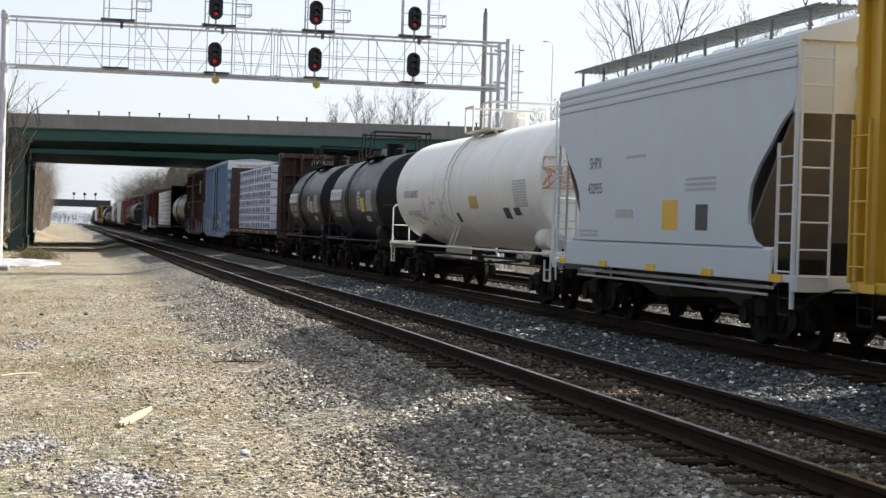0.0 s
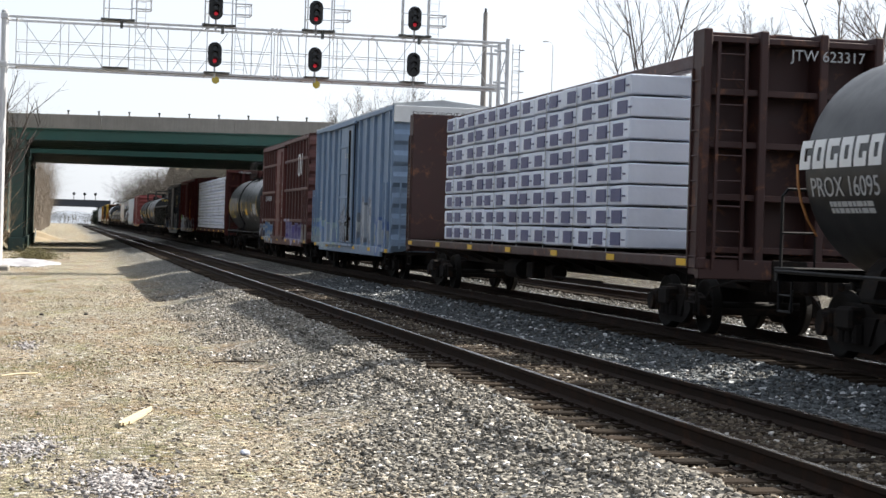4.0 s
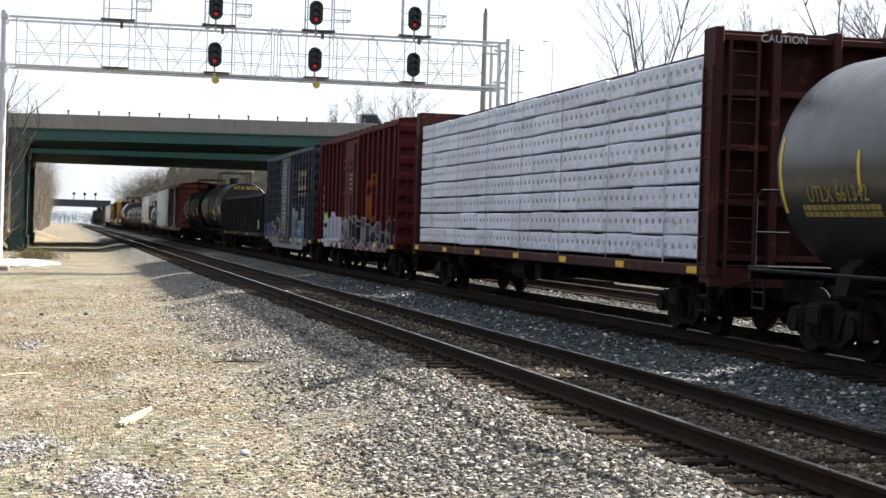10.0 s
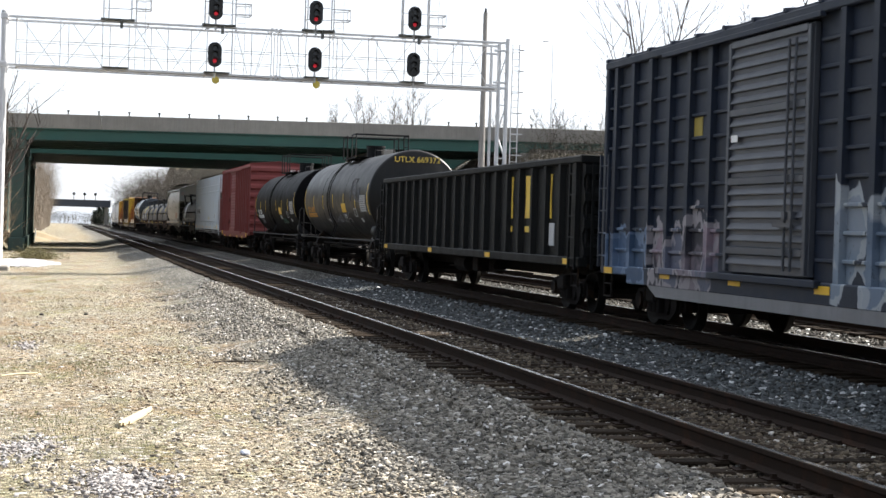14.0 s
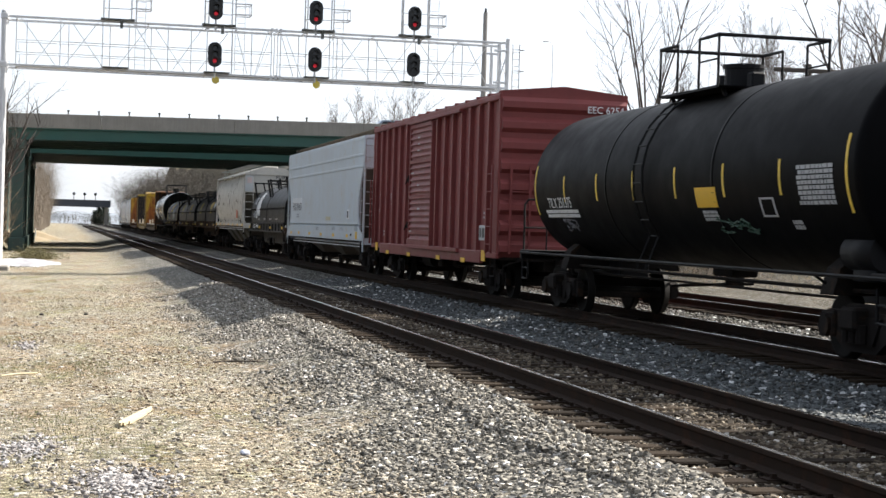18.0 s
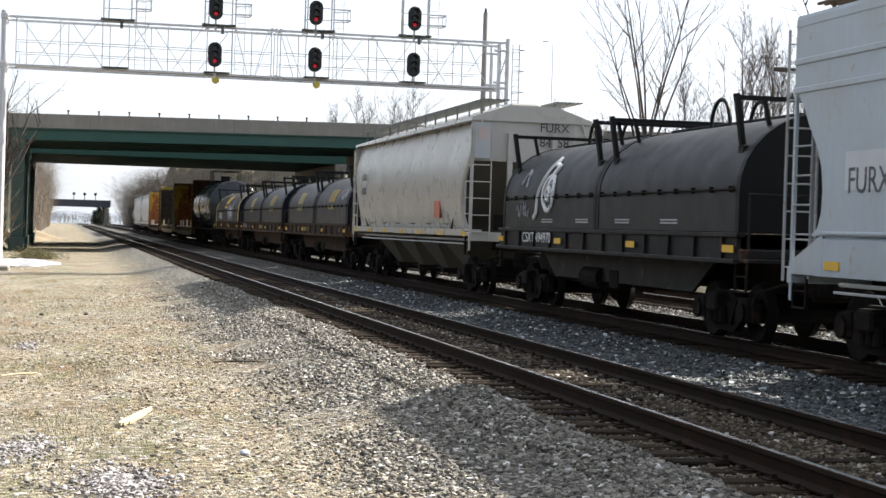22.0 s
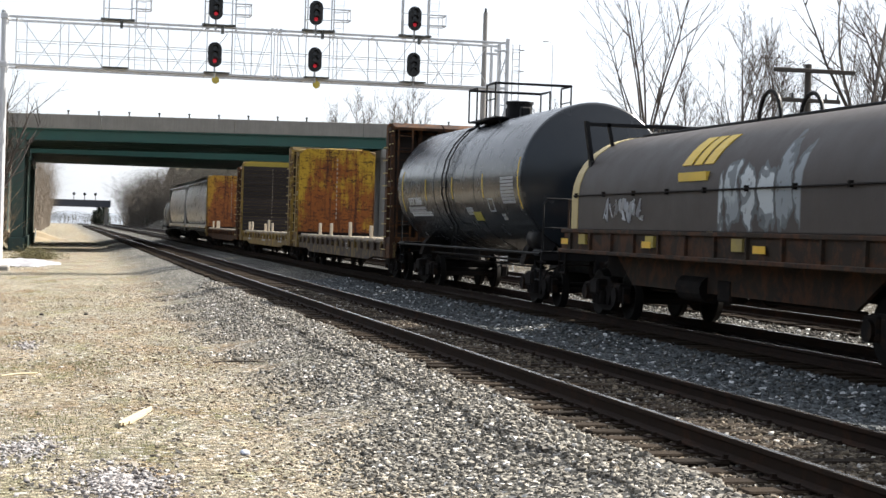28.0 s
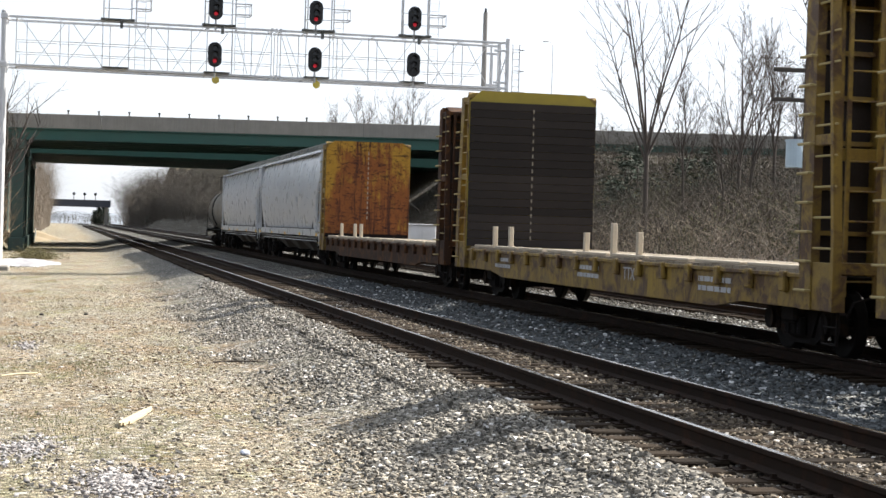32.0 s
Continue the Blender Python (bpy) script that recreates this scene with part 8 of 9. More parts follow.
for x in (-2.11, -0.28, 1.5, 3.44, 5.95, 8.76, 9.16, 10.28, 11.6, 13.4, 15.6, 17.36, 18.72):
    part("cross_tie", MB().bar((x, 0, GZ0), (x, GD, GZ0), 0.045, 0.045).bar((x, 0, GZ1), (x, GD, GZ1), 0.045, 0.045), GALV, gan)
for z in (8.94, 9.46):
    for y in (0.25, GD - 0.25):
        part("walkway_rail", MB().tube([(GX0 + 0.45, y, z), (8.85, y, z)], 0.017).tube([(9.1, y, z), (GX1 - 1.2, y, z)], 0.017), GALV, gan)
part("walkway", MB().box(GX0 + 0.45, GX1 - 0.3, GD * 0.3, GD * 0.7, GZ0 + 0.0, GZ0 + 0.035), GALV, gan)
for y in (0, GD):
    part("left_post", MB().cyl((GX0 - 0.05, y, -0.6), (GX0 - 0.05, y, 10.62), 0.125, n=14), GALV, gan)
    part("post_cap", MB().cyl((GX0 - 0.05, y, 10.62), (GX0 - 0.05, y, 10.68), 0.14, 0.06, n=14), GALV, gan)
    for z in (GZ0, GZ1):
        part("post_bracket", MB().box(GX0 - 0.2, GX0 + 0.1, y - 0.15, y + 0.15, z - 0.12, z + 0.12, 0.02), GALV, gan)
    part("right_post", MB().box(GX1 - 0.08, GX1 + 0.08, y - 0.08, y + 0.08, -0.3, 10.62, 0.02), GALV, gan)
    part("right_post", MB().box(GX1 - 0.42, GX1 - 0.3, y - 0.06, y + 0.06, -0.3, 10.05, 0.02), GALV, gan)
    part("end_link", MB().box(GX1 - 0.62, GX1, y - 0.05, y + 0.05, 10.0, 10.1, 0.01).box(GX1 - 0.62, GX1, y - 0.05, y + 0.05, 8.56, 8.66, 0.01), GALV, gan)
for k in range(8):
    z = 0.4 + k * 1.2
    part("post_brace", MB().bar((GX1 - 0.36, 0, z), (GX1, 0, z + (1.2 if k % 2 else 0)), 0.05, 0.05).bar((GX1, 0, z), (GX1, GD, z + 1.2), 0.05, 0.05), GALV, gan)
lad = MB()
for dx in (0.3, 0.62):
    lad.box(GX1 + dx - 0.02, GX1 + dx + 0.02, 0.2, 0.24, -0.4, 10.4)
for k in range(34):
    lad.cyl((GX1 + 0.3, 0.22, -0.2 + 0.31 * k), (GX1 + 0.62, 0.22, -0.2 + 0.31 * k), 0.014, n=5)
for k in range(9):
    lad.tube([(GX1 + 0.3, 0.22, 2.5 + 0.95 * k), (GX1 + 0.2, -0.3, 2.5 + 0.95 * k), (GX1 + 0.7, -0.3, 2.5 + 0.95 * k), (GX1 + 0.62, 0.22, 2.5 + 0.95 * k)], 0.014, 5)
part("ladder", lad, GALV, gan)
part("footing", MB().box(GX1 - 1.0, GX1 + 0.5, -0.5, GD + 0.5, -0.6, 0.15, 0.05), CONCRETE, gan)
part("footing", MB().box(GX0 - 0.5, GX0 + 0.4, -0.4, GD + 0.4, -0.6, -0.2, 0.05), CONCRETE, gan)
DARK_GALV = mat("dark_grating", (0.1, 0.105, 0.1), 0.8, 0, 0.25)
SIGBLACK = mat("signal_black", (0.012, 0.012, 0.013), 0.6, 0, 0.3)
LENS_RED = glow("lit_red_lens", (0.5, 0.015, 0.03), 0.22)
LENS_OFF = mat("dark_lens", (0.02, 0.02, 0.025), 0.15, 0, 0.1)
DISC = mat("yellow_disc", (0.55, 0.42, 0.07), 0.6, 0, 0.15)


def signal_head(x, z, lit):
    sg = part("signal_head", MB().prism([(x + 0.3 * math.cos(q), z + (0.24 if math.sin(q) > 0 else -0.24) + 0.3 * math.sin(q)) for q in [2 * math.pi * (u + 0.5) / 24 for u in range(24)]], "y", -0.36, -0.32)
              .box(x - 0.17, x + 0.17, -0.32, -0.08, z - 0.42, z + 0.42, 0.03), SIGBLACK, gan)
    for k, dz in enumerate((0.28, 0.0, -0.28)):
        hood = MB()
        for q in range(9):
            t0, t1 = math.pi * (q - 0.5) / 9, math.pi * (q + 0.5) / 9
            hood.add([(x + 0.13 * math.cos(t), y, z + dz + 0.13 * math.sin(t)) for y in (-0.36, -0.6) for t in (t0, t1)], [(0, 1, 3, 2)])
        part("hood", hood, SIGBLACK, sg)
        part("lens", MB().cyl((x, -0.355, z + dz), (x, -0.375, z + dz), 0.085, n=14), LENS_RED if lit and k == 2 else LENS_OFF, sg)
    part("mast", MB().cyl((x + 0.02, -0.2, z - 1.0), (x + 0.02, -0.2, z - 0.4), 0.05, n=8), GALV, sg)


for x in (6.27, 10.65, 15.07):
    signal_head(x, 9.19, x < 15)
    signal_head(x, 11.24, True)
for x in (1.81, 6.13, 10.51, 14.85):
    fr = MB()
    for dx, y in ((-0.3, 0.0), (-0.06, 0.9), (0.88, 0.0), (1.12, 0.9)):
        fr.bar((x + dx, y, GZ1), (x + dx, y, 13.2), 0.055, 0.055)
    for z in (10.98, 11.5, 12.2, 12.9):
        fr.tube([(x - 0.3, 0.0, z), (x + 0.88, 0.0, z)], 0.018, 5).tube([(x - 0.3, 0.0, z), (x - 0.06, 0.9, z)], 0.018, 5)
    part("signal_cage", fr, GALV, gan)
    for z in (11.02, 11.48):
        part("balcony_rail", MB().tube([(x + 0.9, 0.0, z), (x + 1.72, 0.0, z), (x + 1.72, 0.75, z), (x + 1.1, 0.85, z)], 0.026, 5), GALV, gan)
    for y in (0.0, 0.75):
        part("balcony_post", MB().tube([(x + 1.72, y, 11.02), (x + 1.72, y, 11.48)], 0.02, 5), GALV, gan)
    part("signal_platform", MB().box(x - 0.4, x + 1.0, -0.35, 0.9, GZ1 + 0.05, GZ1 + 0.1).box(x - 0.42, x - 0.15, -0.12, 0.12, GZ1 + 0.05, GZ1 + 0.14).box(x + 0.75, x + 1.02, -0.12, 0.12, GZ1 + 0.05, GZ1 + 0.14), DARK_GALV, gan)
    part("signal_platform", MB().box(x - 0.3, x + 0.8, -0.35, 0.6, GZ0 + 0.05, GZ0 + 0.09), DARK_GALV, gan)
    part("junction_box", MB().box(x + 0.4, x + 0.52, -0.3, -0.18, GZ1 - 0.3, GZ1 + 0.05, 0.01), DARK_GALV, gan)
    ld = part("signal_ladder", MB().bar((x + 1.08, 0.55, GZ0 + 0.05), (x + 1.08, 0.55, 13.0), 0.022, 0.022).bar((x + 1.5, 0.55, GZ0 + 0.05), (x + 1.5, 0.55, 13.0), 0.022, 0.022), GALV, gan)
    rung_me = MB().cyl((0, 0.55, 0), (0.42, 0.55, 0), 0.011, n=4).mesh("rung", GALV)
    for k in range(13):
        put("rung", rung_me, ld, (x + 1.08, 0, GZ0 + 0.3 + 0.34 * k))
for x in (6.34, 10.76):
    part("number_disc", MB().cyl((x, -0.2, 8.1), (x, -0.23, 8.1), 0.165, n=20).box(x - 0.02, x + 0.02, -0.2, -0.17, 8.1, 8.4), DISC, gan, "round yellow plate")

# ---- road bridges over the line ----
def road_bridge(name, y0, y1, label, right, grade, zg):
    """Deck on steel girders whose flanges lie at zg over the first track; the whole span climbs to the right by its grade."""
    br = thing(name, label, "road bridge", kind="structure")
    zt, zb = 8.95, 7.97
    x0, x1 = SPAN_L - 2, right
    up = math.degrees(math.atan(grade))

    def span(nm, mb, material):
        ob = part(nm, mb, material, br)
        ob.rotation_euler = (0, radians(-up), 0)
        return ob

    for y in (y0, y1 - 0.3):
        seg = 9
        for k in range(seg):
            xa, xb = x0 + (x1 - x0) * k / seg, x0 + (x1 - x0) * (k + 1) / seg
            span("parapet", MB().box(xa + 0.004, xb - 0.004, y, y + 0.3, zb, zt, 0.02), CONCRETE)
        x = -5.78
        while x < x1:
            span("railing_post", MB().box(x - 0.05, x + 0.05, y + 0.1, y + 0.2, zt, zt + 0.3, 0.01).box(x - 0.08, x + 0.08, y + 0.06, y + 0.24, zt + 0.2, zt + 0.29, 0.02), DARK_GALV)
            x += 2.04
    span("deck", MB().box(x0, x1, y0 + 0.3, y1 - 0.3, 7.67, 7.9), CONCRETE)
    span("road_surface", MB().box(-700, 800, y0 + 0.32, y1 - 0.32, 7.9, 7.93), mat("asphalt", (0.05, 0.05, 0.05), 0.9, 0, 0.2))
    n = 6 if y1 < 140 else 10
    for k in range(n):
        y = y0 + 0.2 + (y1 - y0 - 0.4) * k / (n - 1)
        span("girder", MB().prism([(y - 0.2, zg), (y + 0.2, zg), (y + 0.2, zg + 0.04), (y + 0.015, zg + 0.06), (y + 0.015, 7.88), (y + 0.2, 7.9), (y + 0.2, 7.96), (y - 0.2, 7.96), (y - 0.2, 7.9), (y - 0.015, 7.88), (y - 0.015, zg + 0.06), (y - 0.2, zg + 0.04)], "x", x0, x1), GREEN)
    for xp in (-3.0, 22.4):
        zc = zg + grade * (xp - 0.6) - 0.01
        part("pier_cap", MB().box(xp - 0.5, xp + 0.5, y0 - 0.1, y1 + 0.2, zc - 0.65, zc, 0.08), CONCRETE if xp > 0 else PIER, br)
        m = max(2, int((y1 - y0) / 4.5))
        for k in range(m + 1):
            y = y0 + 0.5 + (y1 - y0 - 1.2) * k / m
            part("pier_column", MB().cyl((xp, y, -0.9), (xp, y, zc - 0.6), 0.45, n=16) if xp > 0 else MB().box(xp - 0.42, xp + 0.42, y - 0.3, y + 0.3, 0.5, zc - 0.6, 0.03).box(xp - 0.55, xp + 0.55, y - 0.4, y + 0.4, -0.9, 0.5, 0.05), CONCRETE if xp > 0 else PIER, br)
    part("abutment", MB().box(SPAN_L - 1.5, SPAN_L - 0.4, y0 - 0.5, y1 + 0.5, -1, zg - 0.1, 0.05), mat("abutment_green", (0.03, 0.09, 0.075), 0.7, 0, 0.2, streak=0.3), br)
    part("abutment", MB().box(SPAN_R - 1.0, SPAN_R, y0 - 0.2, y1 + 0.2, 4, zg + grade * 30, 0.05), CONCRETE, br)
    part("slope_paving", MB().prism([(22.9, 0.0), (33.0, 6.4), (33.0, 6.0), (23.4, -0.2)], "y", y0, y1), CONCRETE, br)
    return br


PIER = mat("pier_green_paint", (0.035, 0.075, 0.062), 0.7, 0, 0.25, streak=0.4, dirt=0.4, dirt_col=(0.05, 0.035, 0.03))
road_bridge("road_bridge_near", 119.0, 134.5, "concrete and green steel road bridge over the tracks", 75, 0.0131, 7.16)
road_bridge("road_bridge_far", 140.0, 165.0, "second green steel road bridge behind the first", 75, 0.0, 7.03)

fb = thing("distant_bridge", "small dark road bridge far down the line", "road bridge", kind="structure", m=pose(0, 500, 0))
part("deck", MB().box(-30, 13.5, 0, 9, 5.3, 7.1, 0.1), mat("distant_girder", (0.06, 0.065, 0.08), 0.8, 0, 0.2), fb)
part("pier", MB().box(12.0, 12.75, 1, 8, -0.4, 5.4, 0.1), CONCRETE, fb)
part("parapet", MB().box(-30, 13.55, -0.1, 0.25, 6.9, 7.3, 0.05), mat("distant_girder", (0.08, 0.085, 0.1), 0.8, 0, 0.2), fb)
for x in (3.11, 6.12, 9.13):
    lgt = part("signal_mast", MB().cyl((x, 0, 7.3), (x, 0, 8.8), 0.1, n=6), SIGBLACK, fb)
    part("signal_target", MB().cyl((x, -0.1, 8.95), (x, 0.1, 8.95), 0.42, n=14), SIGBLACK, lgt)

# ---- poles, cabinets ----
up = thing("utility_pole", "wooden utility pole with crossarms and transformers", "utility pole", m=pose(28.2, 62, ground_z(28.2, 62)))
part("pole", MB().cyl((0, 0, -0.5), (0, 0, 8.0), 0.17, 0.13, n=12), WOODPOLE, up)
part("crossarm", MB().box(-1.5, 1.9, -0.22, -0.1, 7.65, 7.82, 0.02), WOODPOLE, up)
part("crossarm", MB().box(-1.55, 1.3, -0.22, -0.1, 6.5, 6.66, 0.02), WOODPOLE, up)
for x in (-1.3, -0.7, 0.7, 1.2):
    part("insulator", MB().cyl((x, -0.16, 6.66), (x, -0.16, 6.86), 0.05, 0.03, n=8), SIGBLACK, up)
for x, c, r in ((-0.62, (0.45, 0.55, 0.62), 0.34), (0.45, (0.035, 0.055, 0.075), 0.3), (0.85, (0.035, 0.055, 0.075), 0.3)):
    tm = mat("transformer_paint", c, 0.5, 0, 0.15)
    tr_ = part("transformer", MB().cyl((x, -0.35, 3.95), (x, -0.35, 4.95), r, n=20).cyl((x, -0.35, 4.95), (x, -0.35, 5.03), r + 0.03, n=20), tm, up, smooth=False)
    part("bushing", MB().cyl((x, -0.35, 5.03), (x, -0.35, 5.25), 0.05, n=8), SIGBLACK, tr_)
tp = thing("tall_pole", "tall slender grey wooden pole beside the gantry", "pole", m=pose(20.84, 85, ground_z(20.84, 85)))
part("pole", MB().cyl((0, 0, -0.5), (0, 0, 12.9), 0.2, 0.11, n=12), mat("grey_pole", (0.3, 0.28, 0.26), 0.9, 0, 0.2), tp)
part("pole_top", MB().cyl((0, 0, 12.85), (0, 0, 13.1), 0.06, n=8), SIGBLACK, tp)
for x0, x1, z1, y in ((18.3, 19.9, 2.0, 91), (21.6, 23.6, 1.75, 91), (24.0, 26.3, 1.7, 91)):
    cb = thing("signal_cabinet", "pale grey metal equipment cabinet beside the tracks", "cabinet", "equipment cabinets", m=pose(x0, y, ground_z(x0, y) - 0.02))
    body = part("body", MB().box(0, x1 - x0, 0, 1.2, 0, z1, 0.03), GALV, cb)
    part("roof", MB().box(-0.08, x1 - x0 + 0.08, -0.08, 1.28, z1, z1 + 0.07, 0.02), GALV, cb)
    for k in range(2):
        part("door", MB().box(0.06 + k * (x1 - x0) / 2, (k + 1) * (x1 - x0) / 2 - 0.06, -0.03, 0.0, 0.1, z1 - 0.1, 0.01), GALV, cb)

lp = thing("street_lamp", "slender grey street lamp on the road bridge", "street lamp", m=pose(43.75, 152, 7.9))
part("pole", MB().cyl((0, 0, 0), (0, 0, 11.2), 0.05, 0.03, n=8), GALV, lp)
part("arm", MB().tube([(0, 0, 11.15), (-0.12, 0, 11.45), (-0.45, 0, 11.6)], 0.03, 6), GALV, lp)
part("lamp_head", MB().box(-0.95, -0.4, -0.1, 0.1, 11.55, 11.65, 0.03), GALV, lp)

# ---- trees and brush ----
def fan_tree(seed, h, fork, n, label, wide=0.6, fine=9, r0=0.16, leader=False):
    """A trunk that forks low into long ascending limbs with side twigs."""
    rnd = random.Random(seed)
    limbs, twigs = MB(), MB()
    top = Vector((rnd.uniform(-0.2, 0.2), rnd.uniform(-0.2, 0.2), fork))
    limbs.cyl((0, 0, -0.4), top, r0, r0 * 0.8, 8, False)

    def shoot(p, d, length, r, depth):
        steps = 5 if depth == 2 else 3
        q, d = Vector(p), Vector(d).normalized()
        for k in range(steps):
            d = (d + Vector((rnd.uniform(-1, 1), rnd.uniform(-1, 1), 0.45)) * 0.11).normalized()
            e = q + d * length / steps
            (limbs if depth == 2 else twigs).cyl(q, e, max(0.007, r * (1 - 0.85 * k / steps)), max(0.006, r * (1 - 0.85 * (k + 1) / steps)), 5 if depth == 2 else 3, False)
            q = e
            if depth and k >= (1 if depth == 2 else 0):
                for _ in range(fine // 3 if depth == 2 else 2):
                    o = Matrix.Rotation(rnd.uniform(0, 6.283), 3, d) @ d.orthogonal().normalized()
                    shoot(q.lerp(q - d * length / steps, rnd.random()), d * 0.8 + o * rnd.uniform(0.35, 0.8), length * rnd.uniform(0.18, 0.42), r * 0.35, depth - 1)

    if leader:
        q = top
        for k in range(4):
            e = q + Vector((rnd.uniform(-0.3, 0.3), rnd.uniform(-0.3, 0.3), (h - fork) * 0.2))
            limbs.cyl(q, e, r0 * (0.8 - 0.17 * k), r0 * (0.63 - 0.17 * k), 6, False)
            for j in range(n // 3 + 1):
                t, s = rnd.uniform(0, 6.283), wide * rnd.uniform(0.8, 1.9)
                shoot(q.lerp(e, rnd.random()), (s * math.cos(t), s * math.sin(t), 1), (h - q.z) * rnd.uniform(0.4, 0.75), r0 * (0.4 - 0.07 * k), 2)
            q = e
        shoot(q, (0, 0, 1), (h - fork) * 0.25, r0 * 0.14, 2)
        n = 2
    for i in range(n):
        t = 6.283 * i / n + rnd.uniform(-0.4, 0.4)
        s = wide * rnd.uniform(0.35, 1.0)
        z = fork * rnd.uniform(0.72, 1.0)
        shoot((top.x * z / fork, top.y * z / fork, z), (s * math.cos(t), s * math.sin(t), 1), (h - fork) * rnd.uniform(0.75, 1.1), r0 * rnd.uniform(0.38, 0.62), 2)
    tr = thing("bare_tree", label, "tree", "bare trees")
    for nm, mb, m in (("trunk", limbs, BARK), ("crown", twigs, TWIG)):
        me = bpy.data.meshes.new(nm)
        me.from_pydata(mb.v, [], mb.f)
        me.materials.append(m)
        put(nm, me, tr)
    return tr


kinds = [fan_tree(11, 14.5, 5.6, 9, "bare leafless tree with a fan of long ascending limbs", 0.62, 6, 0.13),
         fan_tree(12, 12, 3.5, 8, "bare leafless tree with a twiggy upright crown", 0.42, 9, 0.12, True),
         fan_tree(13, 10, 4.0, 6, "slender bare tree with fine twigs", 0.36, 9, 0.1, True),
         fan_tree(14, 13, 4.5, 5, "bare tree with a few thick leaning limbs", 0.8, 6, 0.2)]
spots = [(0, 28.7, 82, 1.08, 30), (1, 37.0, 90, 1.0, 100), (1, 35.2, 84, 0.8, 10), (3, 34.6, 70, 1.05, 200), (2, 40, 92, 1.1, 70), (1, 43.5, 86, 1.05, 160), (2, 33.0, 88, 0.9, 20), (2, 45, 100, 1.0, 250),
         (3, 39.5, 74, 0.95, 100), (2, 31.2, 78, 0.7, 140), (1, 47, 96, 0.9, 15),
         (2, 27.6, 176, 1.35, 60), (1, 30.0, 178, 1.25, 110), (0, 34.3, 174, 1.05, 200), (1, 36.2, 180, 1.3, 300), (2, 43, 170, 1.3, 40), (2, 45.5, 168, 1.2, 80), (1, 47.5, 168, 1.2, 10), (2, 49, 165, 1.3, 130), (1, 53, 168, 1.1, 330), (2, 57, 166, 1.2, 230), (2, 62, 168, 1.1, 30), (1, 66, 165, 1.0, 30),
         (3, -3.4, 88, 0.75, 40), (1, -3.6, 92, 0.7, 140), (3, -3.8, 84, 0.7, 220)]
first = {}
for k, x, y, s, turn in spots:
    if y > 160:
        x, y, s = x * 1.115, y * 1.115, s * 1.1
    m = pose(x, y, ground_z(x, y), 0, 0, turn)
    if k not in first:
        kinds[k].matrix_basis = m
        kinds[k].scale = (s, s, s)
        first[k] = kinds[k]
    else:
        c = copy_thing(kinds[k], m)
        c.scale = (s, s, s)


def thicket(name, n, place, h, material, label, seed, r=0.012, twiggy=3, lean=0.25):
    """Brush: thin leaning stems with side twigs, as one mesh."""
    rnd = random.Random(seed)
    mb = MB()
    for _ in range(n):
        x, y = place(rnd)
        z = ground_z(x, y) - 0.1
        hh = rnd.uniform(*h) if isinstance(h, tuple) else h(rnd, y)
        p = Vector((x, y, z))
        d = Vector((rnd.gauss(0, lean), rnd.gauss(0, lean), 1)).normalized()
        q = p + d * hh * 0.55
        e = q + (d + Vector((rnd.gauss(0, lean * 1.4), rnd.gauss(0, lean * 1.4), -0.1))).normalized() * hh * 0.45
        mb.cyl(p, q, r * hh / 2, r * hh / 3, 3, False)
        mb.cyl(q, e, r * hh / 3, r * 0.3, 3, False)
        for k in range(twiggy):
            s = p.lerp(e, rnd.uniform(0.3, 0.95))
            t = s + Vector((rnd.gauss(0, 0.5), rnd.gauss(0, 0.5), rnd.uniform(0, 0.7))) * hh * 0.25
            mb.cyl(s, t, r * 0.55, r * 0.2, 3, False)
    me = bpy.data.meshes.new(name)
    me.from_pydata(mb.v, [], mb.f)
    me.materials.append(material)
    return tagged(new(name, me), label, "brush", kind="stuff")


BRUSH = mat("grey_brown_brush", (0.075, 0.06, 0.045), 0.95, 0, 0.4, 0.35, 4, 0)
BRUSH_PALE = mat("dry_weeds", (0.36, 0.27, 0.17), 0.95, 0, 0.35, 0.4, 4, 0)
WOODS = mat("far_brown_woods", (0.075, 0.063, 0.05), 0.95, 0, 0.35, 0.1, 2, 0)
OLIVE = mat("olive_undergrowth", (0.07, 0.066, 0.034), 0.95, 0, 0.4, 0.4, 4, 0)
thicket("bank_brush", 11000, lambda r: (r.uniform(24.5, 60), 64 + 54 * r.random() ** 0.8), (1.2, 4.6), BRUSH, "dense tangled bare brown brush on the bank", 41, r=0.008, twiggy=7, lean=0.55)
thicket("pale_briars", 1500, lambda r: (24.5 + 18 * r.random() ** 1.3, r.uniform(60, 90)), (1.5, 4.2), mat("pale_briar", (0.34, 0.27, 0.2), 0.9, 0, 0.3, 0.5, 4, 0), "pale arching briars on the bank", 47, r=0.007, twiggy=5, lean=0.9)
thicket("dry_weeds", 2200, lambda r: (r.uniform(20.5, 40), r.uniform(52, 84)), (0.3, 0.9), BRUSH_PALE, "pale dry weeds along the foot of the bank", 42, r=0.009, lean=0.55)
thicket("left_brush", 1300, lambda r: (lambda y: (-0.035 * y - 5 * r.random(), y))(r.uniform(84, 117)), (1.0, 4.5), BRUSH_PALE, "bare twiggy brush beside the bridge abutment", 43, r=0.008)
thicket("line_woods_left", 1500, lambda r: (-2.8 - r.uniform(0, 1) ** 1.5 * 14, r.uniform(182, 430)), (5.0, 14.0), mat("tan_woods", (0.19, 0.155, 0.12), 0.95, 0, 0.35, 0.1, 2, 0), "bare tan woods along the line beyond the bridge", 44, r=0.008, twiggy=40, lean=0.1)
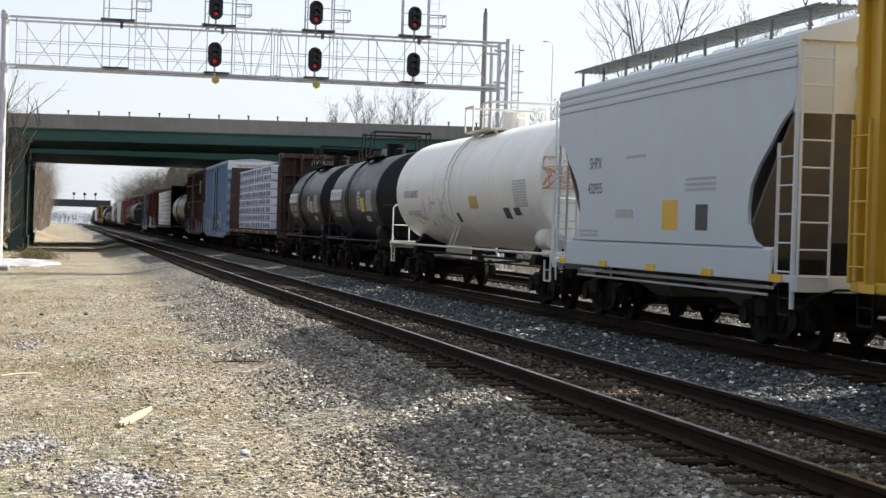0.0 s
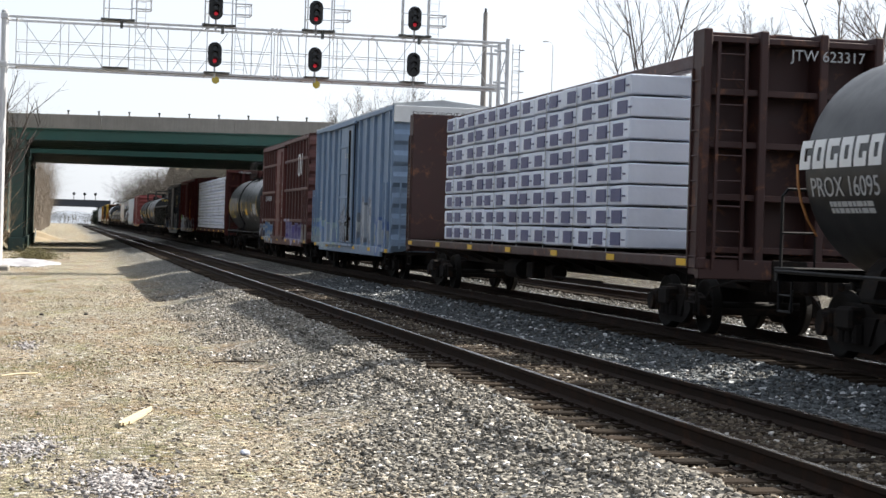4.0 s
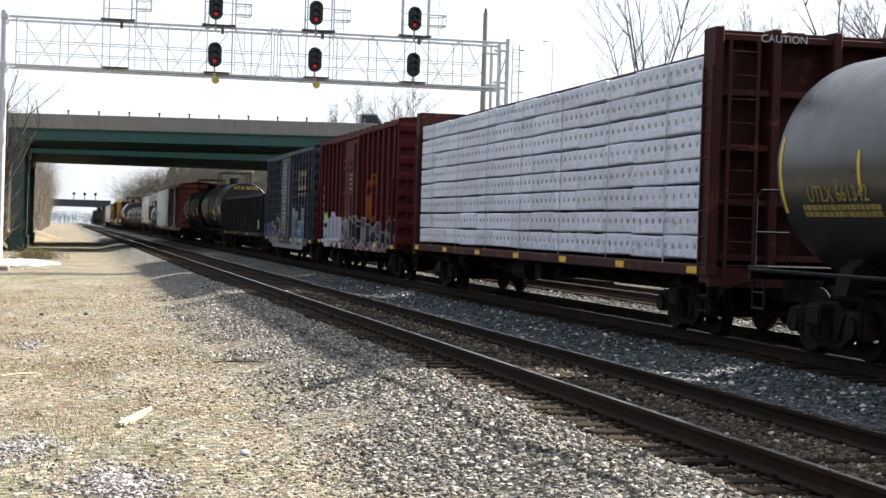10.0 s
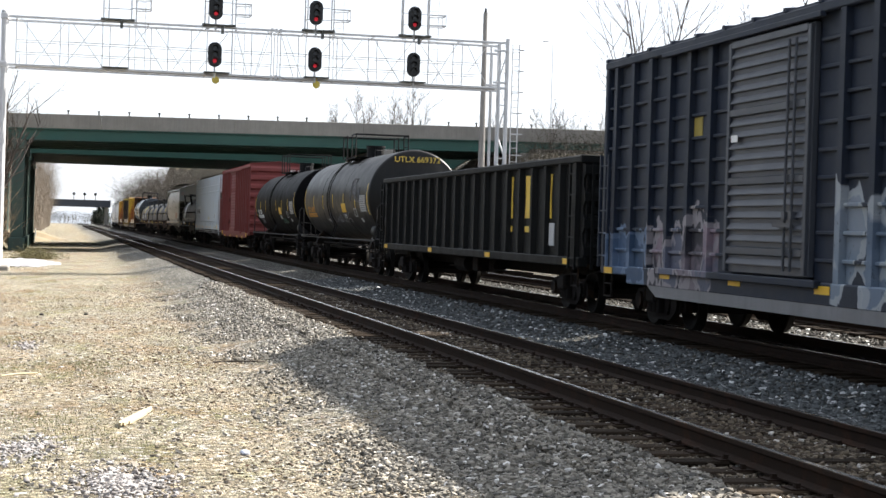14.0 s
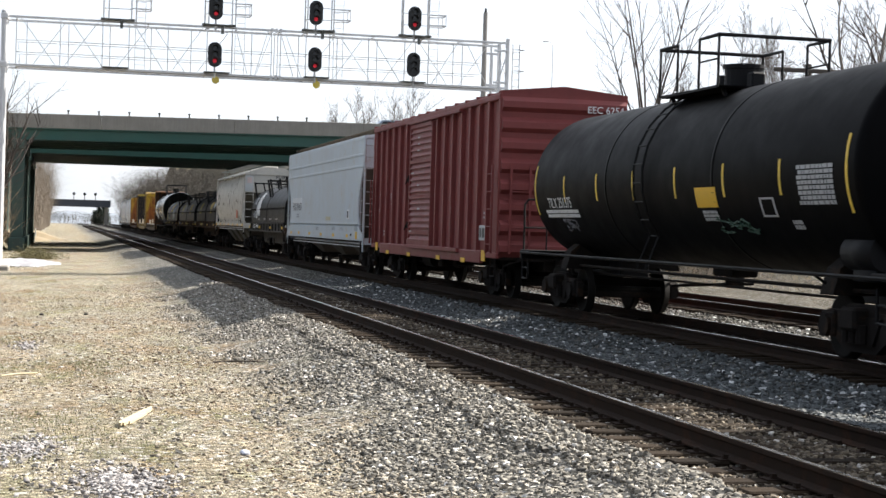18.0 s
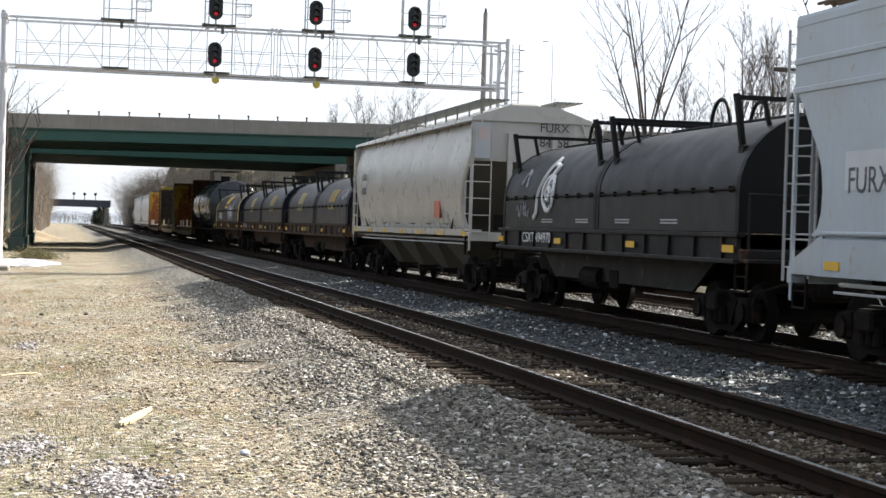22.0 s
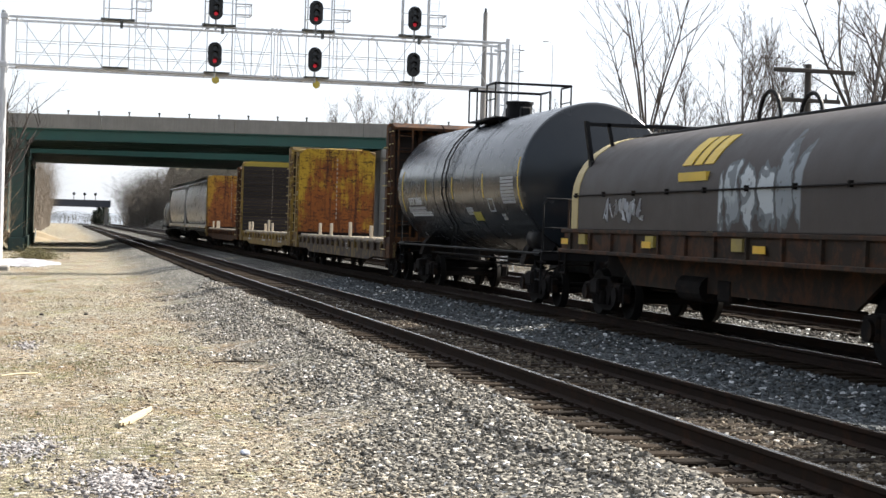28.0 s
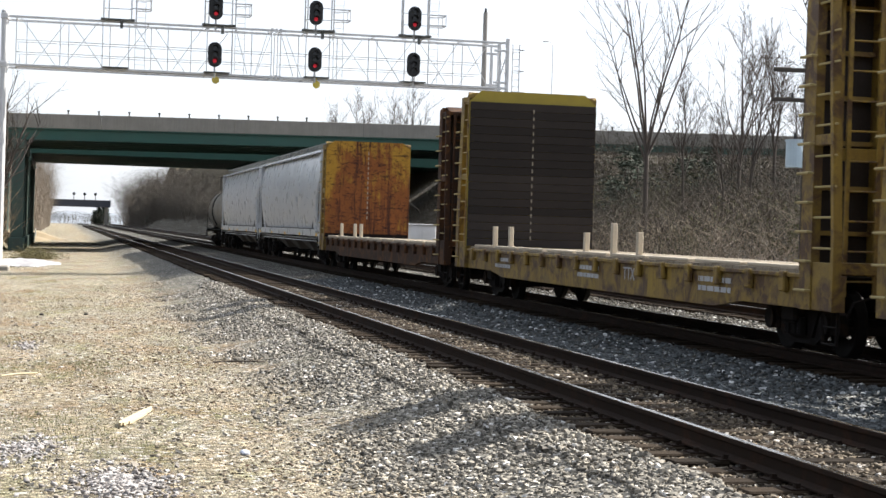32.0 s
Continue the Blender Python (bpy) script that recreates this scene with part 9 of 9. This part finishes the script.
thicket("far_line_woods", 900, lambda r: (19.0 + 12 * r.random() ** 1.3, r.uniform(420, 560)), (9, 17), WOODS, "tall bare woods far down the line", 48, r=0.009, twiggy=34, lean=0.3)
thicket("line_woods_right", 2600, lambda r: (22.5 + 22 * r.random() ** 1.5, r.uniform(184, 500)), lambda r, y: min(17.0, 0.036 * y) * r.uniform(0.55, 1.0), WOODS, "bare brown woods beyond the bridge", 45, r=0.008, twiggy=34, lean=0.16)
thicket("far_woods", 1500, lambda r: (r.uniform(-60, 100), r.uniform(570, 700)), (2.5, 5), WOODS, "distant bare woods", 46, r=0.02, twiggy=22)


def leaf_clumps(name, n, place, size, material, label, seed, tall=0.6, cap=None):
    rs = np.random.RandomState(seed)
    rnd = random.Random(seed)
    vs = []
    for _ in range(n):
        x, y = place(rnd)
        z = ground_z(x, y) + abs(rnd.gauss(0, tall)) if cap is None else ground_z(x, y) + cap(y) * rnd.random() ** 1.4
        c = np.array((x, y, z))
        a, b2 = rs.randn(3), rs.randn(3)
        a, b2 = a / np.linalg.norm(a) * size, b2 / np.linalg.norm(b2) * size
        vs += [tuple(c), tuple(c + a), tuple(c + b2)]
    me = bpy.data.meshes.new(name)
    me.from_pydata(vs, [], [(3 * i, 3 * i + 1, 3 * i + 2) for i in range(n)])
    me.materials.append(material)
    return tagged(new(name, me), label, "undergrowth", kind="stuff")


leaf_clumps("bank_undergrowth", 60000, lambda r: (r.uniform(24, 62), 64 + 54 * r.random()), 0.09, OLIVE, "olive and brown undergrowth on the bank", 51, 1.1)
def wooded_rise(name, x0, x1, y0, y1, nx, ny, height, material, label, seed, rough, lumps=0.3, category="woods"):
    """Land thick with trees: a lumpy sheet that rises from the ground at its near edges."""
    vs = []
    for i in range(nx + 1):
        for j in range(ny + 1):
            x, y = x0 + (x1 - x0) * i / nx, y0 + (y1 - y0) * j / ny
            h = height(x, y)
            lump = noise.fractal(Vector((x * 0.16, y * 0.05, seed)), 0.7, 2.1, 6)
            vs.append((x + rough * noise.noise(Vector((x * 0.5, y * 0.2, seed + 9))), y, ground_z(x, y) - 0.3 + max(0.0, h * (1 + lumps * lump))))
    me = bpy.data.meshes.new(name)
    me.from_pydata(vs, [], [(i * (ny + 1) + j, (i + 1) * (ny + 1) + j, (i + 1) * (ny + 1) + j + 1, i * (ny + 1) + j + 1) for i in range(nx) for j in range(ny)])
    me.polygons.foreach_set("use_smooth", np.ones(len(me.polygons), dtype=bool))
    me.materials.append(material)
    return tagged(new(name, me), label, category, kind="stuff")


DENSE = mat("dense_bare_woods", (0.15, 0.125, 0.09), 0.95, 0, 0.6, 0.25, 1.6, 1.0, spec=0.05, dirt=0.5, dirt_col=(0.06, 0.07, 0.04))
wooded_rise("sandy_bank", 18.2, 30, 190, 470, 30, 90, lambda x, y: 2.4 * smooth01((x - 18.2) / 6.0) * smooth01((y - 190) / 30.0), SOIL, "bare sandy bank beside the tracks beyond the bridge", 5.0, 0.3, 0.25, "bank")
wooded_rise("dense_woods", 23.5, 60, 186, 520, 70, 150, lambda x, y: min(15.0, 0.027 * y) * smooth01((x - 23.0) / 9.0), DENSE, "dense brown and dark green woods beyond the bridge", 3.0, 0.8)
leaf_clumps("woods_canopy", 45000, lambda r: (24 + 20 * r.random() ** 1.2, r.uniform(200, 520)), 0.15, WOODS, "dense dark twigs of the woods", 56, cap=lambda y: min(16.0, 0.033 * y))
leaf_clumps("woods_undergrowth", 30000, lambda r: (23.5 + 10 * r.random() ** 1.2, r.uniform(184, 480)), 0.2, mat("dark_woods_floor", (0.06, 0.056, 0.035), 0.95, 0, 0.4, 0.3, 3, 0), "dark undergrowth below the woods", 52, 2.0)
leaf_clumps("abutment_brush", 5000, clusters(61, 9, -2.4, -0.4, 93, 99, 0.45), 0.06, mat("olive_brush", (0.13, 0.115, 0.05), 0.95, 0, 0.4, 0.6, 5, 0), "low olive brush on the ground beside the bridge", 59, 0.28)
leaf_clumps("green_undergrowth", 40000, clusters(3, 40, 26, 46, 66, 112, 1.2), 0.13, mat("mossy_green", (0.1, 0.1, 0.035), 0.95, 0, 0.4, 0.6, 5, 0), "mossy green low growth on the bank", 54, 0.9)
# near-black clumps put the shaded depth of the brush into colour
leaf_clumps("dark_thicket", 36000, clusters(5, 22, 28, 50, 74, 114, 1.2), 0.1, mat("shaded_depth_leaves", (0.022, 0.02, 0.014), 0.95, 0, 0.4, 0.6, 5, 0), "dark clumps in the bank growth, its shaded depth in their colour", 55, 1.6)


def evergreen(x, y, h, wide, seed, leaf=0.22):
    """A ragged dark evergreen: trunk, limbs, and many small sprays of needles with gaps."""
    rnd = random.Random(seed)
    ev = thing("evergreen_tree", "ragged dark green evergreen among bare brush", "tree", "evergreens", m=pose(x, y, ground_z(x, y) - 0.1))
    tk = MB().cyl((0, 0, 0), (0, 0, h * 0.95), 0.02 * h, 0.02, 7, False)
    vs = []
    for k in range(int(h * 7)):
        z = h * rnd.uniform(0.08, 0.98)
        t, ln = rnd.uniform(0, 6.283), wide * (1.05 - z / h) ** 0.7 * rnd.uniform(0.5, 1.15)
        tip = Vector((ln * math.cos(t), ln * math.sin(t), z + ln * rnd.uniform(-0.15, 0.25)))
        tk.cyl((0, 0, z), tip, 0.025, 0.008, 3, False)
        for j in range(34):
            c = Vector((0, 0, z)).lerp(tip, rnd.uniform(0.3, 1.05)) + Vector((rnd.gauss(0, 0.22), rnd.gauss(0, 0.22), rnd.gauss(0, 0.16))) * (wide / 1.6)
            for q in range(1):
                vs += [c, c + Vector((rnd.gauss(0, 1), rnd.gauss(0, 1), rnd.gauss(0, 0.6))) * leaf, c + Vector((rnd.gauss(0, 1), rnd.gauss(0, 1), rnd.gauss(0, 0.6))) * leaf]
    part("trunk", tk, BARK, ev)
    me = bpy.data.meshes.new("crown")
    me.from_pydata([tuple(v) for v in vs], [], [(3 * i, 3 * i + 1, 3 * i + 2) for i in range(len(vs) // 3)])
    me.materials.append(NEEDLE)
    put("crown", me, ev)


NEEDLE = mat("dark_needles", (0.028, 0.042, 0.026), 0.9, 0, 0.4, 1.5, 9, 0)
for k, (x, y, h, wide) in enumerate(((35.0, 104, 5.0, 1.9), (37.2, 108, 5.2, 2.2), (39.6, 106, 4.6, 2.0), (33.2, 101, 3.6, 1.7), (42.5, 109, 4.5, 2.0))):
    evergreen(x, y, h, wide, 60 + k, 0.14)
# the bluish tone puts distance haze into the ridge's colour
wooded_rise("far_ridge", -60, 110, 600, 720, 170, 24, lambda x, y: (4.2 + 0.7 * math.sin(x * 0.16) + 0.5 * math.sin(x * 0.37 + 1)) * smooth01((y - 600) / 110.0), mat("hazy_far_trees", (0.19, 0.215, 0.25), 0.95, 0, 0.2, 0.12, 1.5, 0.6), "wooded ridge far down the line, distance haze in its bluish colour", 7.0, 0.0, 0.1)
for k, (x, y, h, wide) in enumerate(((11.0, 600, 4.6, 1.6), (12.4, 608, 6.0, 1.9), (13.8, 600, 6.6, 2.0), (15.0, 612, 6.3, 1.9), (12.0, 620, 5.0, 2.0), (14.6, 595, 4.8, 1.8))):
    evergreen(x, y, h, wide, 80 + k, 0.34)
straw_bank = mat("dry_grass_bank", (0.22, 0.17, 0.1), 0.95, 0, 0.4, 0.8, 8, 0.5)
wooded_rise("grassy_mound", -6.5, 0.6, 166, 188, 40, 40, lambda x, y: 0.75 * smooth01((0.6 - x) / 4.0) * smooth01((y - 166) / 6.0), straw_bank, "tan dry-grass mound beside the bridge abutment", 2.0, 0.1, 0.2, "bank")
mk = tagged(part("marker_post", MB().box(-0.07, 0.07, -0.05, 0.05, -0.5, 0.75, 0.015), WHITE), "short white marker post on dry grass", "marker post")
mk.matrix_basis = pose(-2.55, 175, 0.0)
for k, (x, y, h, wide) in enumerate(((28, 450, 7, 4.0), (23.0, 440, 4, 3.0), (33, 420, 8, 4.0))):
    evergreen(x, y, h, wide, 70 + k, 0.5)

# unseen dark clumps, added to dim sky light and reflections on the cars
SKY_SCREEN = mat("dark_sky_screen", (0.06, 0.05, 0.04), 0.95, 0, 0.35, 0.1, 2, 0)
leaf_clumps("woods_behind", 5200, lambda r: (r.uniform(-45, 70), r.uniform(-75, -45)), 2.2, SKY_SCREEN, "unseen dark clumps behind the viewer that hold back sky light", 57, cap=lambda y: 14.0)
leaf_clumps("woods_beside", 5200, lambda r: (r.uniform(-60, -34), r.uniform(-60, 75)), 2.2, SKY_SCREEN, "unseen dark clumps out of view at the side that hold back sky light", 58, cap=lambda y: 12.0)

# ---- traffic on the bridge ----
traffic = []


def road_car(col, L, H, label, x0, v, t0, y, tall=False, cab=False):
    c = thing("road_car", label, "car", "cars on the bridge", m=pose(x0 - v * t0, y, 7.95))
    P = mat("car_enamel", col, 0.25, 0.2, 0.1, bump=0)
    hl = L / 2
    bonnet = 0.55 if not tall else 0.7
    part("body", MB().prism([(-hl, 0.35), (hl, 0.35), (hl, 0.75), (hl - 0.15, 0.95), (-hl, 0.98)], "y", -0.88, 0.88), P, c)
    part("cabin", MB().prism([(hl - 3.3 if cab else -hl + (0.1 if tall else 0.5), 0.95), (hl - 3.2 if cab else -hl + (0.3 if tall else 1.0), H), (hl - 2.0, H), (hl - 1.4, 0.95)], "y", -0.76, 0.76), P, c)
    for s in (-1, 1):
        part("side_window", MB().prism([(hl - 3.15 if cab else -hl + (0.25 if tall else 0.75), 1.0), (hl - 3.1 if cab else -hl + (0.42 if tall else 1.1), H - 0.1), (hl - 2.05, H - 0.1), (hl - 1.6, 1.0)], "y", s * 0.762, s * 0.775), LENS_OFF, c)
        for xw in (-hl + 0.85, hl - 0.85):
            wh = part("wheel", MB().cyl((xw, s * 0.68, 0.33), (xw, s * 0.9, 0.33), 0.33, n=20), BLACK, c)
            part("rim", MB().cyl((xw, s * 0.9, 0.33), (xw, s * 0.915, 0.33), 0.2, n=14), GALV, wh)
        part("headlight", MB().box(hl - 0.1, hl + 0.01, s * 0.55, s * 0.82, 0.62, 0.76, 0.02), WHITE, c)
        part("tail_light", MB().box(-hl - 0.01, -hl + 0.1, s * 0.6, s * 0.85, 0.7, 0.9, 0.02), REDP, c)
    traffic.append((c, x0, v, t0, y, 7.95, 0 if v > 0 else 180))


road_car((0.2, 0.22, 0.24), 5.2, 1.9, "grey pickup truck driving over the bridge", -0.9, 22.5, 9.0, 123.5, True, True)
road_car((0.3, 0.36, 0.45), 4.6, 1.5, "silver-blue saloon car driving over the bridge", 5.9, 18.0, 17.0, 123.5)
road_car((0.05, 0.12, 0.22), 4.9, 1.85, "dark blue sport utility vehicle driving over the bridge", 8.4, 18.5, 19.0, 123.5, True)
road_car((0.3, 0.3, 0.3), 4.6, 1.5, "grey saloon car driving over the bridge", 20.8, 19.0, 25.5, 123.5)
road_car((0.1, 0.1, 0.11), 4.8, 1.8, "black van driving over the bridge", -2.2, 19.0, 25.5, 123.5, True)


# ---- motion ----
def motions():
    steps = [0, 1 / 30, 2 / 30] + list(range(1, 32)) + [32 - 2 / 30, 32 - 1 / 30, 32]
    for car, y16 in cars:
        walk(car, [(t, pose(TRACK_X, y16 + SPEED * (16 - t), RAIL_Z)) for t in steps])
    # the axles roll: one turn is worked out for each of the two axle places, all trucks share it
    frames = range(int(SECONDS * FPS) + 1)
    leaders = {}
    for ws, y in wheelsets:
        if y not in leaders:
            walk(ws, [(k / FPS, pose(0, y, 0.44, math.degrees(SPEED * k / FPS / 0.44) % 360, 0, 0)) for k in frames])
            leaders[y] = ws.animation_data
        else:
            ws.rotation_mode = "QUATERNION"
            ws.animation_data_create()
            ws.animation_data.action = leaders[y].action
            ws.animation_data.action_slot = leaders[y].action_slot
    for auto, x0, v, t0, y, z, turn in traffic:
        walk(auto, [(t, pose(x0 + v * (t - t0), y, z + 0.0131 * (x0 + v * (t - t0)), 0, -0.75 if turn == 0 else 0.75, turn)) for t in steps])


motions()
